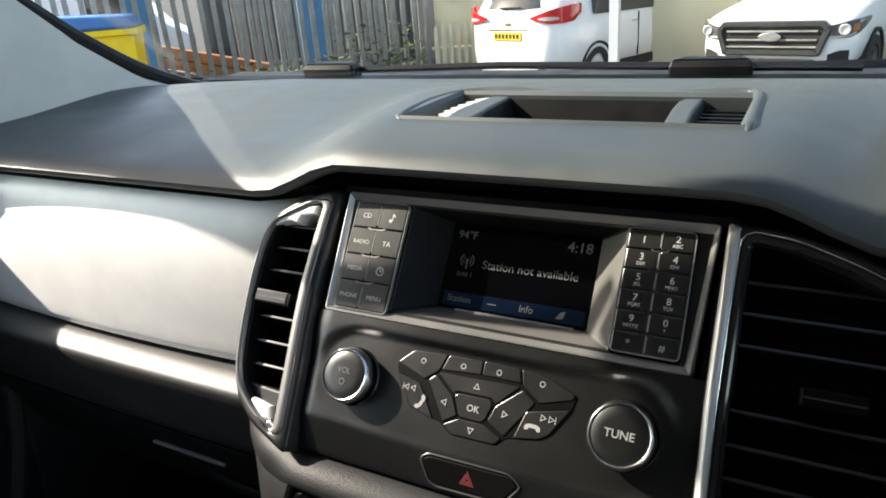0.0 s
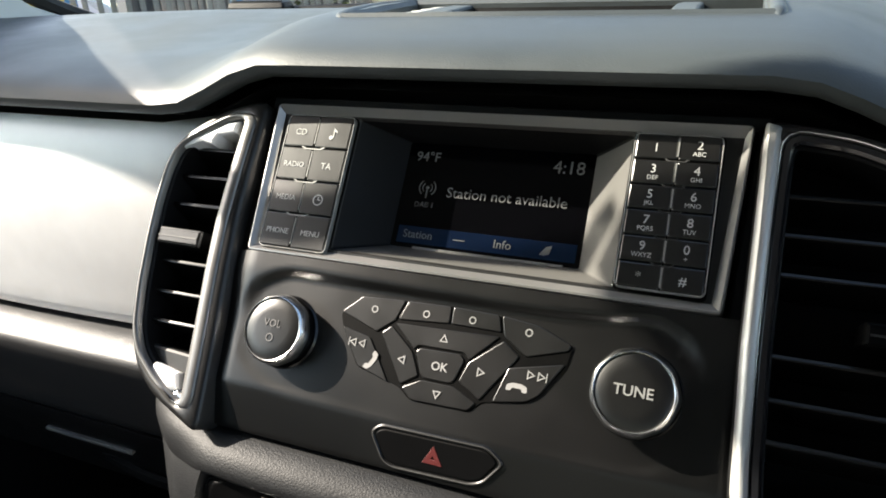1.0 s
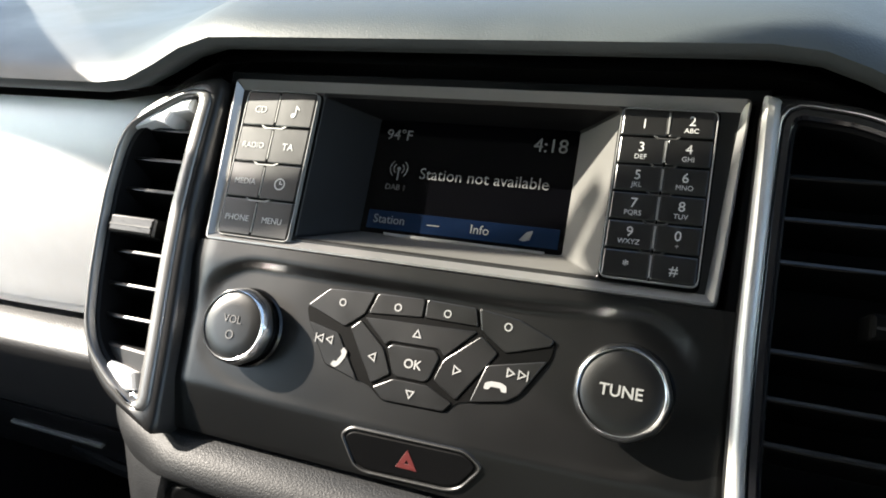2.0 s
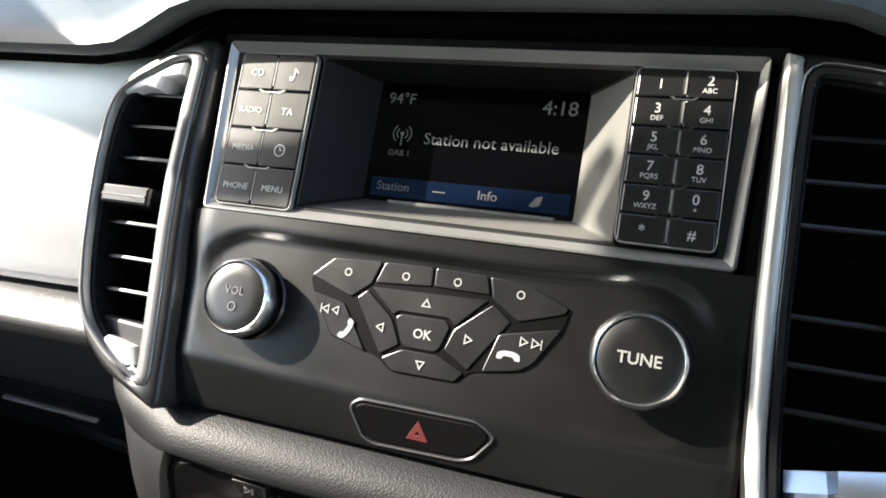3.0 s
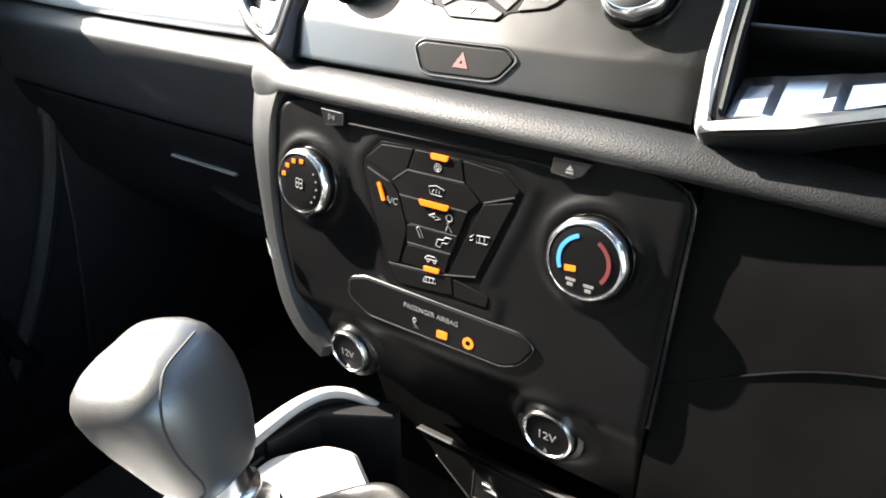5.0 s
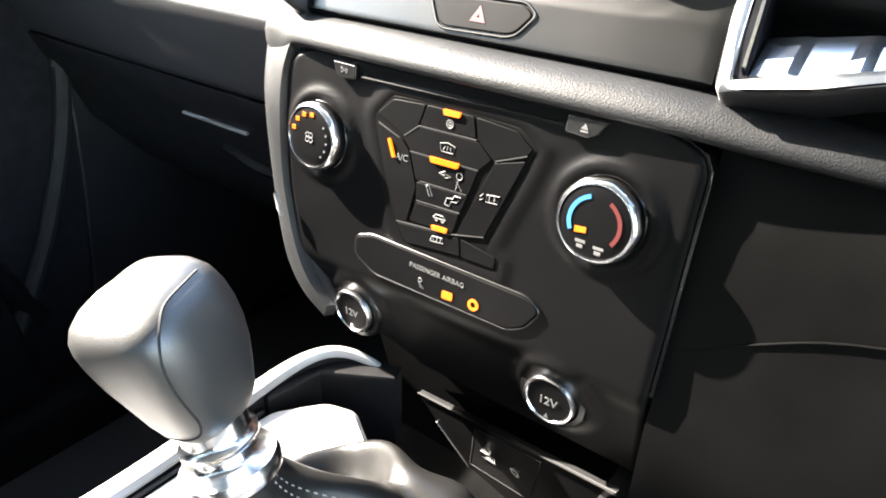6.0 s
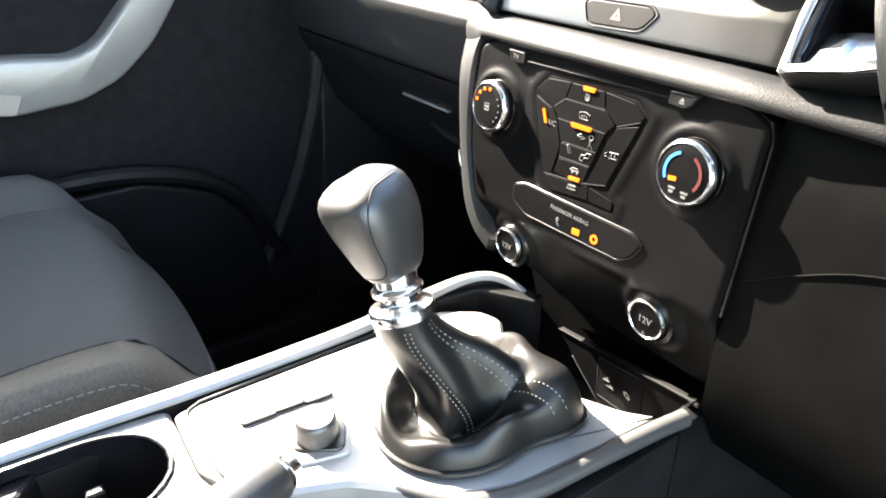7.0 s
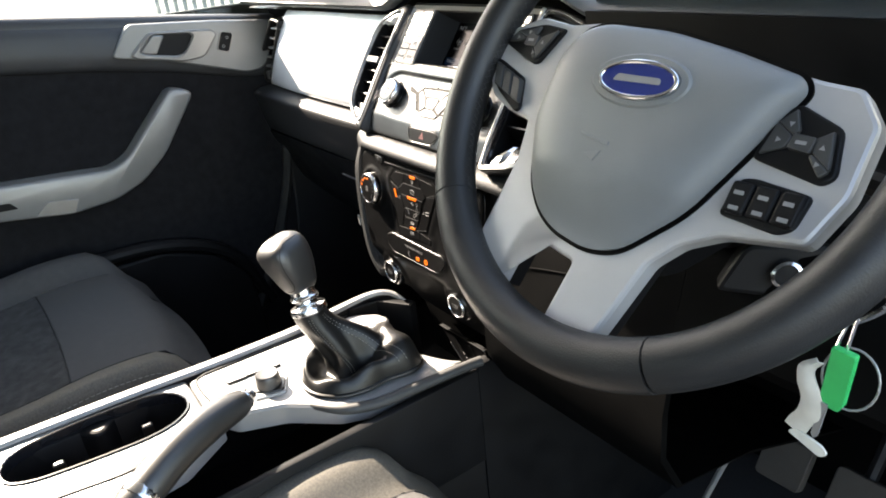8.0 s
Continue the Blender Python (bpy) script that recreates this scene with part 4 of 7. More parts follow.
for name, pts, (cx, cv), sign in BUTTONS:
    b = put(radio, name, KEY, prism, rounded(inset(mm(pts), 0.00025), 0.0012, 3), 0.0, 0.0017, MU, 0.0004)
    cx, cv, h = cx / 1000, cv / 1000, 0.0017
    if sign == "ring":
        put(b, "symbol", PRINT, lathe, [(0.0018, h), (0.0018, h + 0.0003), (0.0012, h + 0.0003), (0.0012, h)], at(MU, cx, cv), 20, False)
    elif sign == "OK":
        lettering("OK", 0.0056, at(MU, cx, cv - 0.0005, h + 0.0002), PRINT, b, bold=0.0001)
    elif sign in ("up", "left", "right", "down"):
        put(b, "symbol", PRINT, outline_tri, cx, cv, 0.0026, {"up": 1.5708, "left": 3.1416, "right": 0.0, "down": -1.5708}[sign], h)
    else:
        d = -1 if sign == "back" else 1

        def skip(bm, cx=cx, cv=cv, d=d, h=h):
            for k in (-1, 1):
                outline_tri(bm, cx + 0.0024 * k, cv, 0.0025, 0 if d > 0 else 3.1416, h)
            box(bm, cx + d * 0.0051 - 0.0002, cx + d * 0.0051 + 0.0003, cv - 0.0021, cv + 0.0021, h, h + 0.0004, 0, MU)

        def phone(bm, cx=cx, cv=cv, d=d, h=h):
            if d > 0:
                px, pv, rot = cx - 0.0075, cv - 0.0068, 0.0
            else:
                px, pv, rot = cx + 0.0085, cv - 0.0072, 60.0
            M = at(MU, px, pv, 0, rot)
            o = [(-0.005, -0.0014), (-0.0026, -0.0014), (-0.0022, 0.0), (0.0022, 0.0), (0.0026, -0.0014), (0.005, -0.0014), (0.0046, 0.0012), (0.0020, 0.0022), (-0.0020, 0.0022), (-0.0046, 0.0012)]
            prism(bm, rounded(o, 0.0006, 2), h, h + 0.0003, M if d > 0 else M @ Matrix.Rotation(radians(180), 4, "Z"))

        put(b, "symbol", PRINT, skip)
        put(b, "symbol", PRINT, phone)


def scalloped(bm, prof, M, seg=64, waves=9, deep=0.012):
    """A turned ring whose outside is cut into shallow scallops."""
    rings = [[bm.verts.new(M @ Vector((r * (1 + w * deep * math.cos(waves * 6.283185 * i / seg)) * math.cos(6.283185 * i / seg), r * (1 + w * deep * math.cos(waves * 6.283185 * i / seg)) * math.sin(6.283185 * i / seg), z))) for i in range(seg)] for r, z, w in prof]
    for a, b in zip(rings, rings[1:]):
        bridge(bm, a, b)


def knob(parent, M, r, depth, face, name="knob", cup=1.06, label=""):
    """A dial: black skirt, scalloped chrome ring, flat face, and a dark ring drawn as the shade round its foot."""
    k = put(parent, name, face, lathe, [(r * 0.80, depth * 0.4), (r * 0.85, depth * 0.5), (r * 0.85, depth * 0.93), (r * 0.80, depth * 0.965), (r * 0.5, depth * 0.985), (0.0005, depth)], M, 48, label=label)
    put(k, "skirt", SKIRT, lathe, [(r * 0.97, -0.004), (r * 0.955, depth * 0.3), (r * 0.93, depth * 0.56), (r * 0.80, depth * 0.6)], M, 48, False, label="black skirt")
    put(k, "chrome_ring", CHROME, scalloped, [(r * 0.93, depth * 0.44, 0.5), (r * 0.995, depth * 0.50, 1), (r, depth * 0.62, 1), (r * 0.975, depth * 0.80, 0.9), (r * 0.925, depth * 0.95, 0.4), (r * 0.885, depth, 0.1), (r * 0.865, depth * 0.99, 0), (r * 0.848, depth * 0.9, 0)], M, label="bright scalloped ring", smooth=50)
    # Shade round the foot, modelled as a low dark ring.
    put(parent, "knob_shade", SKIRT, lathe, [(r * cup, -0.003), (r * cup, 0.0004), (r * (cup - 0.05), 0.0014), (r * (cup - 0.12), 0.0004), (r * 0.98, -0.003)], M, 48, False)
    return k


k = knob(radio, at(MU, -0.0905, 0.0574, 0.0002), 0.0180, 0.0132, KEY, "volume_knob")
lettering("VOL", 0.0052, at(MU, -0.0905, 0.0600, 0.0136), FAINT, k)
put(k, "symbol", FAINT, lathe, [(0.0021, 0.0134), (0.0021, 0.0137), (0.0016, 0.0137), (0.0016, 0.0134)], at(MU, -0.0905, 0.0530), 18, False)
k = knob(radio, at(MU, 0.0852, 0.0598, 0.0002), 0.0183, 0.0148, KEY, "tuning_knob")
lettering("TUNE", 0.0062, at(MU, 0.0852, 0.0598, 0.0152), PRINT, k, bold=0.0001)

HAZ = mm([(-30, 19.5), (-26, 22.6), (26, 23.4), (32, 19), (24.5, 9.6), (19.5, 7.8), (-19, 6.6), (-23.5, 8.4)])
MHZ = MU @ Matrix.Translation((0, 0.015, face_height(0.0, 0.015) - 0.0004)) @ Matrix.Rotation(math.atan(0.27), 4, "X") @ Matrix.Translation((0, -0.015, 0))
HZR = rounded(inset(HAZ, -0.0022), 0.003, 3)
put(radio, "hazard_rim", PANEL, frame_ring, HZR, rounded(inset(HAZ, -0.0004), 0.003, 3), -0.002, 0.0012, MHZ, 0.0007, label="moulded rim", smooth=50)
put(radio, "hazard_line", EDGE, frame_ring, rounded(inset(HAZ, -0.0016), 0.003, 3), rounded(inset(HAZ, -0.0010), 0.003, 3), 0.0, 0.0014, MHZ, 0.0001)
hz = put(radio, "hazard_button", LOWER, prism, rounded(HAZ, 0.003, 3), -0.002, 0.0012, MHZ, 0.0008)
put(hz, "warning_triangle", RED, frame_ring, tri(0.0008, 0.0142, 0.0058, 1.5708), tri(0.0008, 0.0142, 0.0012, 1.5708), 0.0012, 0.0015, MHZ, 0.0001)

# ---- soft band round the climate panel ----
def crossbar(bm):
    """A shelf of soft vinyl: its top falls towards the cabin, then rolls over to the climate panel."""
    P = curve([(-0.262, 0.497, 1.160), (-0.235, 0.474, 1.172), (-0.207, 0.450, 1.184), (-0.178, 0.427, 1.195), (-0.150, 0.409, 1.2010), (-0.11, 0.400, 1.2022), (0.0, 0.398, 1.2022), (0.10, 0.399, 1.2018), (0.15, 0.402, 1.1995), (0.22, 0.409, 1.196), (0.30, 0.418, 1.193), (0.37, 0.426, 1.190)], 7)
    prof = ((-0.022, -0.0035), (-0.004, -0.0030), (0.004, -0.0038), (0.010, -0.0056), (0.0145, -0.0085), (0.0175, -0.0125), (0.0188, -0.0160), (0.0180, -0.0185), (0.0155, -0.0198), (0.0100, -0.0200), (-0.012, -0.0200))
    side = ((-0.022, -0.0035), (-0.004, -0.0030), (0.004, -0.0040), (0.009, -0.0065), (0.0125, -0.0110), (0.0140, -0.0170), (0.0140, -0.0240), (0.0125, -0.0320), (0.0095, -0.0400), (0.0040, -0.0480), (-0.012, -0.0560))
    rows = []
    for i, p in enumerate(P):
        t = P[min(i + 1, len(P) - 1)] - P[max(i - 1, 0)]
        n = Vector((t.y, -t.x, 0)).normalized()
        k = smooth(-0.116, -0.142, p.x)
        thin = 1.0 - 0.55 * smooth(-0.17, -0.25, p.x)
        rows.append([p + n * (a + (c - a) * k) * (thin if a > 0 else 1.0) + Vector((0, 0, (b + (d - b) * k) * thin)) for (a, b), (c, d) in zip(prof, side)])
    slab(bm, rows, (0, 0.004, -0.001))


def left_leg(bm):
    """The shelf's leg beside the climate panel; behind its outer edge it sweeps back to the glovebox."""
    inner = curve([(-0.1200, 0.388, 1.190), (-0.1285, 0.384, 1.165), (-0.1300, 0.380, 1.135), (-0.1255, 0.375, 1.092), (-0.1130, 0.370, 1.053), (-0.0990, 0.367, 1.032), (-0.0810, 0.366, 1.018)], 5)
    outer = curve([(-0.215, 0.444, 1.172), (-0.184, 0.414, 1.163), (-0.1630, 0.393, 1.143), (-0.1530, 0.387, 1.085), (-0.1430, 0.384, 1.032), (-0.1250, 0.382, 1.006), (-0.1000, 0.380, 0.994)], 5)
    rows = []
    for i, (a, b) in enumerate(zip(inner, outer)):
        k = i / (len(inner) - 1)
        m = (a + b) / 2
        rows.append([a + Vector((0.003, 0.014, 0)), a + Vector((0.0, 0.002, 0)), a + Vector((-0.0025, -0.0028, 0)), a.lerp(b, 0.3) + Vector((0, -0.0058, 0)), m + Vector((0, -0.0066, 0)), a.lerp(b, 0.75) + Vector((0, -0.0050, 0)), b + Vector((0, 0.0, 0)), b + Vector((-0.005, 0.007, -0.001)), b + Vector((-0.012, 0.022 + 0.02 * k, -0.003)), b + Vector((-0.024 + 0.008 * k, 0.038 + 0.04 * k, -0.006)), b + Vector((-0.050 + 0.03 * k, 0.052 + 0.07 * k, -0.012))])
    slab(bm, rows, (0.004, 0.006, 0))


band = thing("centre_band", (0, 0.39, 1.19), "soft grained grey band framing the climate panel", "trim")
put(band, "crossbar", BAND, crossbar, smooth=60)
put(band, "left_leg", BAND, left_leg, smooth=60)
put(band, "left_leg_clip", LINE, prism, mm([(-131, 66), (-127, 60), (-124.5, 52), (-128, 56)]), 0.0045, 0.0075, ML)

# ---- climate panel ----
climate = thing("climate_panel", ML @ Vector((0, 0, 0)), "black climate control panel with amber lights and two dials", "climate control")
FAN, TEMP = (-0.0955, 0.1130), (0.0938, 0.1166)
ISLE = mm([(-56, 137), (-42, 152), (0, 153), (44, 152), (58, 142), (54, 128), (36, 80), (44, 76), (43, 65), (-25, 61), (-37, 74), (-56, 131)])


def between(v, pts):
    """The value at v of a line through (v, value) pairs."""
    for (a, p), (b, q) in zip(pts, pts[1:]):
        if a <= v <= b:
            return p + (q - p) * (v - a) / (b - a)
    return pts[0][1] if v < pts[0][0] else pts[-1][1]


PL_LEFT = ((-32, -20), (-20, -50), (-10, -68), (0, -81), (8, -94), (20, -104), (33, -112), (50, -118), (72, -124), (100, -128), (120, -129.5), (147, -128), (154, -125), (158, -120), (161, -111), (163, -100))
PL_RIGHT = ((-32, 134), (60, 135), (148, 135), (154, 133), (158, 129.5), (161, 123), (163, 112))


def plate_height(u, v):
    """The climate panel's moulded face: collars round both dials, an island under the keys, a foot that falls back."""
    h = 0.0
    for cx, cy in (FAN, TEMP):
        d = math.hypot(u - cx, v - cy)
        h += 0.0026 * smooth(0.0320, 0.0255, d) - 0.0020 * smooth(0.0245, 0.0215, d)
    e = from_edge(ISLE, u, v)
    h += 0.0012 * smooth(0.0080, 0.0005, e) - 0.0012 * smooth(-0.0005, -0.0070, e)
    for cx, cy in ((-0.0663, -0.0008), (0.0829, 0.004)):
        d = math.hypot(u - cx, v - cy)
        h += 0.0030 * smooth(0.0300, 0.0220, d)
    return h - 0.42 * max(0.0, 0.034 - v) * smooth(0.036, 0.018, v)


def plate_skin(bm):
    vs = [-0.032 + 0.0026 * k for k in range(75)] + [0.1625]
    rows = []
    for v in vs:
        a, b = between(v * 1000, PL_LEFT) / 1000, between(v * 1000, PL_RIGHT) / 1000
        row = [ML @ Vector((a, v, plate_height(a, v) - 0.006))]
        for k in range(91):
            u = a + (b - a) * k / 90
            row.append(ML @ Vector((u, v, plate_height(u, v) - (0.0012 if k in (0, 90) else 0.0))))
        row.append(ML @ Vector((b, v, plate_height(b, v) - 0.006)))
        rows.append(row)
    rows.append([p + ML.to_3x3() @ Vector((0, 0.0006, -0.006)) for p in rows[-1]])
    slab(bm, rows, ML.to_3x3() @ Vector((0, 0, -0.02)))


LOUT = [(between(v, PL_LEFT) / 1000, v / 1000) for v in range(36, 163, 6)] + [(between(v, PL_RIGHT) / 1000, v / 1000) for v in range(162, 35, -6)]
put(climate, "plate", LOWER, plate_skin, smooth=50)
put(climate, "plate_edge", SKIRT, frame_ring, inset(LOUT, -0.0022), inset(LOUT, -0.0004), -0.012, -0.0022, ML, 0.0003)
put(climate, "disc_slot", DEEP, prism, mm([(-65, 155), (66, 157), (66, 161.5), (-65, 159.8)]), -0.01, 0.0006, ML)
put(climate, "slot_lip", LOWER, prism, mm([(-66, 153.2), (67, 155.2), (66, 157), (-65, 155)]), -0.01, 0.0022, ML, 0.0006)
b = put(climate, "play_button", KEY, prism, rounded(mm([(-86, 160.5), (-68, 160.4), (-68, 152.2), (-80.5, 151), (-83, 153)]), 0.001), -0.002, 0.0034, ML, 0.0008)
lettering("▷II", 0.004, at(ML, -0.0765, 0.156, 0.0036), FAINT, b)
b = put(climate, "eject_button", KEY, prism, rounded(mm([(67.5, 161.6), (88.5, 162), (84, 155), (79, 152.6), (67, 153.4)]), 0.001), -0.002, 0.0034, ML, 0.0008)


def eject_mark(bm):
    prism(bm, [(0.0752, 0.1565), (0.0792, 0.1565), (0.0772, 0.1592)], 0.0034, 0.0037, ML)
    box(bm, 0.0752, 0.0792, 0.1550, 0.1558, 0.0034, 0.0037, 0, ML)


put(b, "symbol", FAINT, eject_mark)

HVAC = (
    ("climate_button", [(-51, 137), (-39.5, 147.2), (-16.4, 148.6), (-20.4, 136), (-30.2, 128.2)]),
    ("climate_button", [(-15.8, 148.7), (15.0, 148.9), (18.0, 137.4), (-19.6, 136.6)]),
    ("climate_button", [(15.8, 148.9), (41.5, 147), (52, 140), (49, 136.2), (29.3, 129), (18.8, 136.8)]),
    ("climate_button", [(-29.9, 127.9), (-20.3, 135.8), (19.9, 136.4), (29.1, 128.8), (22, 121.4), (-24.8, 120.7)]),
    ("climate_button", [(-50.5, 133), (-31.2, 126.5), (-25.2, 120.5), (-18, 101), (-22.5, 79), (-31, 77)]),
    ("climate_button", [(-24.6, 120.2), (21.8, 120.9), (17.5, 106), (-19, 105)]),
    ("climate_button", [(-18.8, 104.4), (17.3, 105.3), (13.5, 94.5), (-17.5, 93)]),
    ("climate_button", [(-17.5, 92.3), (13.2, 93.8), (10.2, 81), (-21, 80)]),
    ("climate_button", [(30.8, 128), (49.2, 133.5), (31, 86), (12, 81)]),
    ("climate_button", [(-30, 76), (15, 80.4), (17, 70), (-22, 65.5)]),
    ("climate_button", [(15.8, 80.4), (40, 77), (39.5, 70), (17.8, 69.5)]),
)
put(climate, "button_bed", DEEP, prism, rounded(mm([(-53, 137), (-40.5, 149), (0, 151), (42.5, 149), (54.5, 140.5), (50.5, 132), (33, 86), (42, 76), (41, 68), (-24, 63.5), (-33, 75), (-52.5, 132)]), 0.002, 3), -0.003, 0.0008, ML, 0.0006)
for name, pts in HVAC:
    put(climate, name, LOWER, prism, rounded(inset(mm(pts), 0.00025), 0.0014, 3), -0.001, 0.0017, ML, 0.0003)
# Thin pale strips draw the glint along a few key edges.
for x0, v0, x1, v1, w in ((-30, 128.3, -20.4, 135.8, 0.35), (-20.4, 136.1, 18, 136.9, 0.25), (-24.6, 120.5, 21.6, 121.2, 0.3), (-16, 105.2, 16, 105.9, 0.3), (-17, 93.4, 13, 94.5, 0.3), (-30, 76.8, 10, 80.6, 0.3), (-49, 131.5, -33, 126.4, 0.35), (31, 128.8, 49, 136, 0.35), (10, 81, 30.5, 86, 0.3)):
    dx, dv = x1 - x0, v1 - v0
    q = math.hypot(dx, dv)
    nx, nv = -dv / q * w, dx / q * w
    put(climate, "edge_glint", EDGE, prism, mm([(x0 - nx, v0 - nv), (x1 - nx, v1 - nv), (x1 + nx, v1 + nv), (x0 + nx, v0 + nv)]), 0.0012, 0.0019, ML)
for pts in ([(-4.6, 148.8), (7.0, 149), (6.2, 146), (-3.6, 145.8)], [(-10.5, 121.4), (9.8, 121.9), (8.6, 118.8), (-9, 118.3)], [(-4.2, 82.6), (6.8, 83.4), (6.2, 80.6), (-3.4, 80)], [(-41, 124.2), (-39, 124.6), (-34.6, 114.6), (-36.6, 114)]):
    put(climate, "indicator", AMBER, prism, rounded(mm(pts), 0.0006, 2), 0.0015, 0.0028, ML, label="glowing amber indicator bar")
lettering("A/C", 0.0056, at(ML, -0.0300, 0.1155, 0.0019), FAINT, climate)


def sketch(bm, paths, M, r=0.00035):
    """A printed symbol: raised strokes."""
    for p in paths:
        tube(bm, [M @ Vector((x / 1000, y / 1000, 0)) for x, y in p], r, 5)


def circ(x, y, r, n=12, a0=0.0, a1=6.2832):
    return [(x + r * math.cos(a0 + (a1 - a0) * k / n), y + r * math.sin(a0 + (a1 - a0) * k / n)) for k in range(n + 1)]


SYM = at(ML, 0, 0, 0.0018)
put(climate, "symbol", FAINT, sketch, [circ(0.5, 141.5, 2.2), circ(0.5, 141.5, 1.0)], SYM)
put(climate, "symbol", FAINT, sketch, [[(-4.5, 130), (-3.4, 126), (4.6, 126), (5.6, 130), (0.5, 131.2), (-4.5, 130)], [(-2, 127), (-1, 129)], [(0.4, 127), (0.8, 129.4)], [(3, 127), (2.6, 129)]], SYM)
put(climate, "symbol", FAINT, sketch, [[(-3, 113.5), (1, 115.5), (1, 114), (5, 113), (1, 111.5), (1, 113), (-3, 113.5)], circ(10.5, 115, 2), [(10.5, 113), (9, 107)], [(9, 112), (13, 107)]], SYM)
put(climate, "symbol", FAINT, sketch, [[(-11, 104), (-9.5, 105), (-6, 99), (-8, 98.5), (-11, 104)], [(3, 97), (4, 101), (8, 101.5), (9, 103.5), (13, 103.5), (11, 100), (7, 99.5), (6, 96.5), (3, 97)]], SYM)
put(climate, "symbol", FAINT, sketch, [[(-4, 87.4), (-2, 89.4), (3, 89.6), (5, 87.6), (-4, 87.2)], circ(-1.5, 86.6, 0.9, 8), circ(3, 86.8, 0.9, 8)], SYM)
put(climate, "symbol", FAINT, sketch, [[(-4, 73), (-3, 76), (4, 76.6), (5, 73.6), (-4, 72.6)], [(-2, 73), (-2, 75.6)], [(0.5, 73), (0.5, 75.8)], [(3, 73.4), (3, 76)]], SYM)
put(climate, "symbol", FAINT, sketch, [[(25, 108), (27, 110), (27, 107), (25, 106)], [(29, 110), (37, 111), (36, 106.5), (29, 106), (29, 110)], [(31, 107), (31, 109.5)], [(34, 107.4), (34, 110)]], SYM)

AIR = rounded(mm([(-61, 57), (-48, 61.5), (62, 61.5), (71, 56), (63, 43.5), (53, 38.5), (-44, 37), (-61, 45)]), 0.004, 4)
air = put(climate, "airbag_display", LOWER, prism, AIR, -0.001, 0.002, ML, 0.001)
put(air, "rim", PANEL, frame_ring, inset(AIR, -0.001), inset(AIR, -0.0001), -0.001, 0.0016, ML, 0.0003)
lettering("PASSENGER AIRBAG", 0.0044, at(ML, 0.003, 0.0535, 0.0023), FAINT, air)
put(air, "indicator", AMBER, prism, rounded(mm([(8.5, 40.8), (15.8, 41.2), (15.8, 46), (8.5, 45.6)]), 0.0008, 2), 0.002, 0.0025, ML)
put(air, "indicator", AMBER, lathe, [(0.0036, 0.002), (0.0036, 0.0025), (0.0018, 0.0025), (0.0018, 0.002)], at(ML, 0.0303, 0.0446), 20, False)
put(air, "symbol", FAINT, sketch, [circ(-8, 46, 1.2), [(-9, 44.5), (-7, 41)], [(-8, 44), (-5, 41)]], at(ML, 0, 0, 0.0022))

k = knob(climate, at(ML, *FAN, 0.0002), 0.0212, 0.0108, LOWER, "fan_dial", 1.06)
for j in range(4):
    a = radians(165 - 27 * j)
    put(k, "fan_light", AMBER, prism, [(FAN[0] + 0.0142 * math.cos(a) + dx, FAN[1] + 0.0142 * math.sin(a) + dy) for dx, dy in ((-0.0014, -0.0013), (0.0014, -0.0013), (0.0014, 0.0013), (-0.0014, 0.0013))], 0.0107, 0.0112, ML)
for j in range(5):
    a = radians(35 - 20 * j)
    put(k, "fan_mark", FAINT, lathe, [(0.0007, 0.0107), (0.0007, 0.0112)], at(ML, FAN[0] + 0.0142 * math.cos(a), FAN[1] + 0.0142 * math.sin(a)), 8)
put(k, "symbol", FAINT, sketch, [circ(-1.6, 1.5, 1.5, 8), circ(1.4, 1.5, 1.5, 8), circ(-1.6, -1.5, 1.5, 8), circ(1.4, -1.5, 1.5, 8)], at(ML, *FAN, 0.0111))
k = knob(climate, at(ML, *TEMP, 0.0002), 0.0212, 0.0108, LOWER, "temperature_dial", 1.06)


def arc_band(bm, cx, cy, r0, r1, a0, a1, z0, z1, M, n=14):
    o = [(cx + r1 * math.cos(radians(a0 + (a1 - a0) * j / n)), cy + r1 * math.sin(radians(a0 + (a1 - a0) * j / n))) for j in range(n + 1)]
    i = [(cx + r0 * math.cos(radians(a0 + (a1 - a0) * j / n)), cy + r0 * math.sin(radians(a0 + (a1 - a0) * j / n))) for j in range(n + 1)]
    prism(bm, o + i[::-1], z0, z1, M)


put(k, "cold_arc", BLUE, arc_band, *TEMP, 0.0118, 0.0138, 108, 208, 0.0107, 0.0112, ML)
put(k, "warm_arc", RED, arc_band, *TEMP, 0.0118, 0.0138, 62, -38, 0.0107, 0.0112, ML)
put(k, "dial_light", AMBER, prism, [(TEMP[0] + x, TEMP[1] + y) for x, y in ((-0.0089, -0.0067), (-0.0031, -0.0059), (-0.0033, -0.0031), (-0.0091, -0.0037))], 0.0107, 0.0112, ML)
for x, v in ((TEMP[0] - 0.005, TEMP[1] - 0.012), (TEMP[0] + 0.0045, TEMP[1] - 0.013)):
    put(k, "printed_bar", FAINT, box, x - 0.0026, x + 0.0026, v + 0.0008, v + 0.0022, 0.0107, 0.0111, 0, ML)
    put(k, "printed_bar", FAINT, box, x - 0.0016, x + 0.0016, v - 0.0018, v - 0.0002, 0.0107, 0.0111, 0, ML)

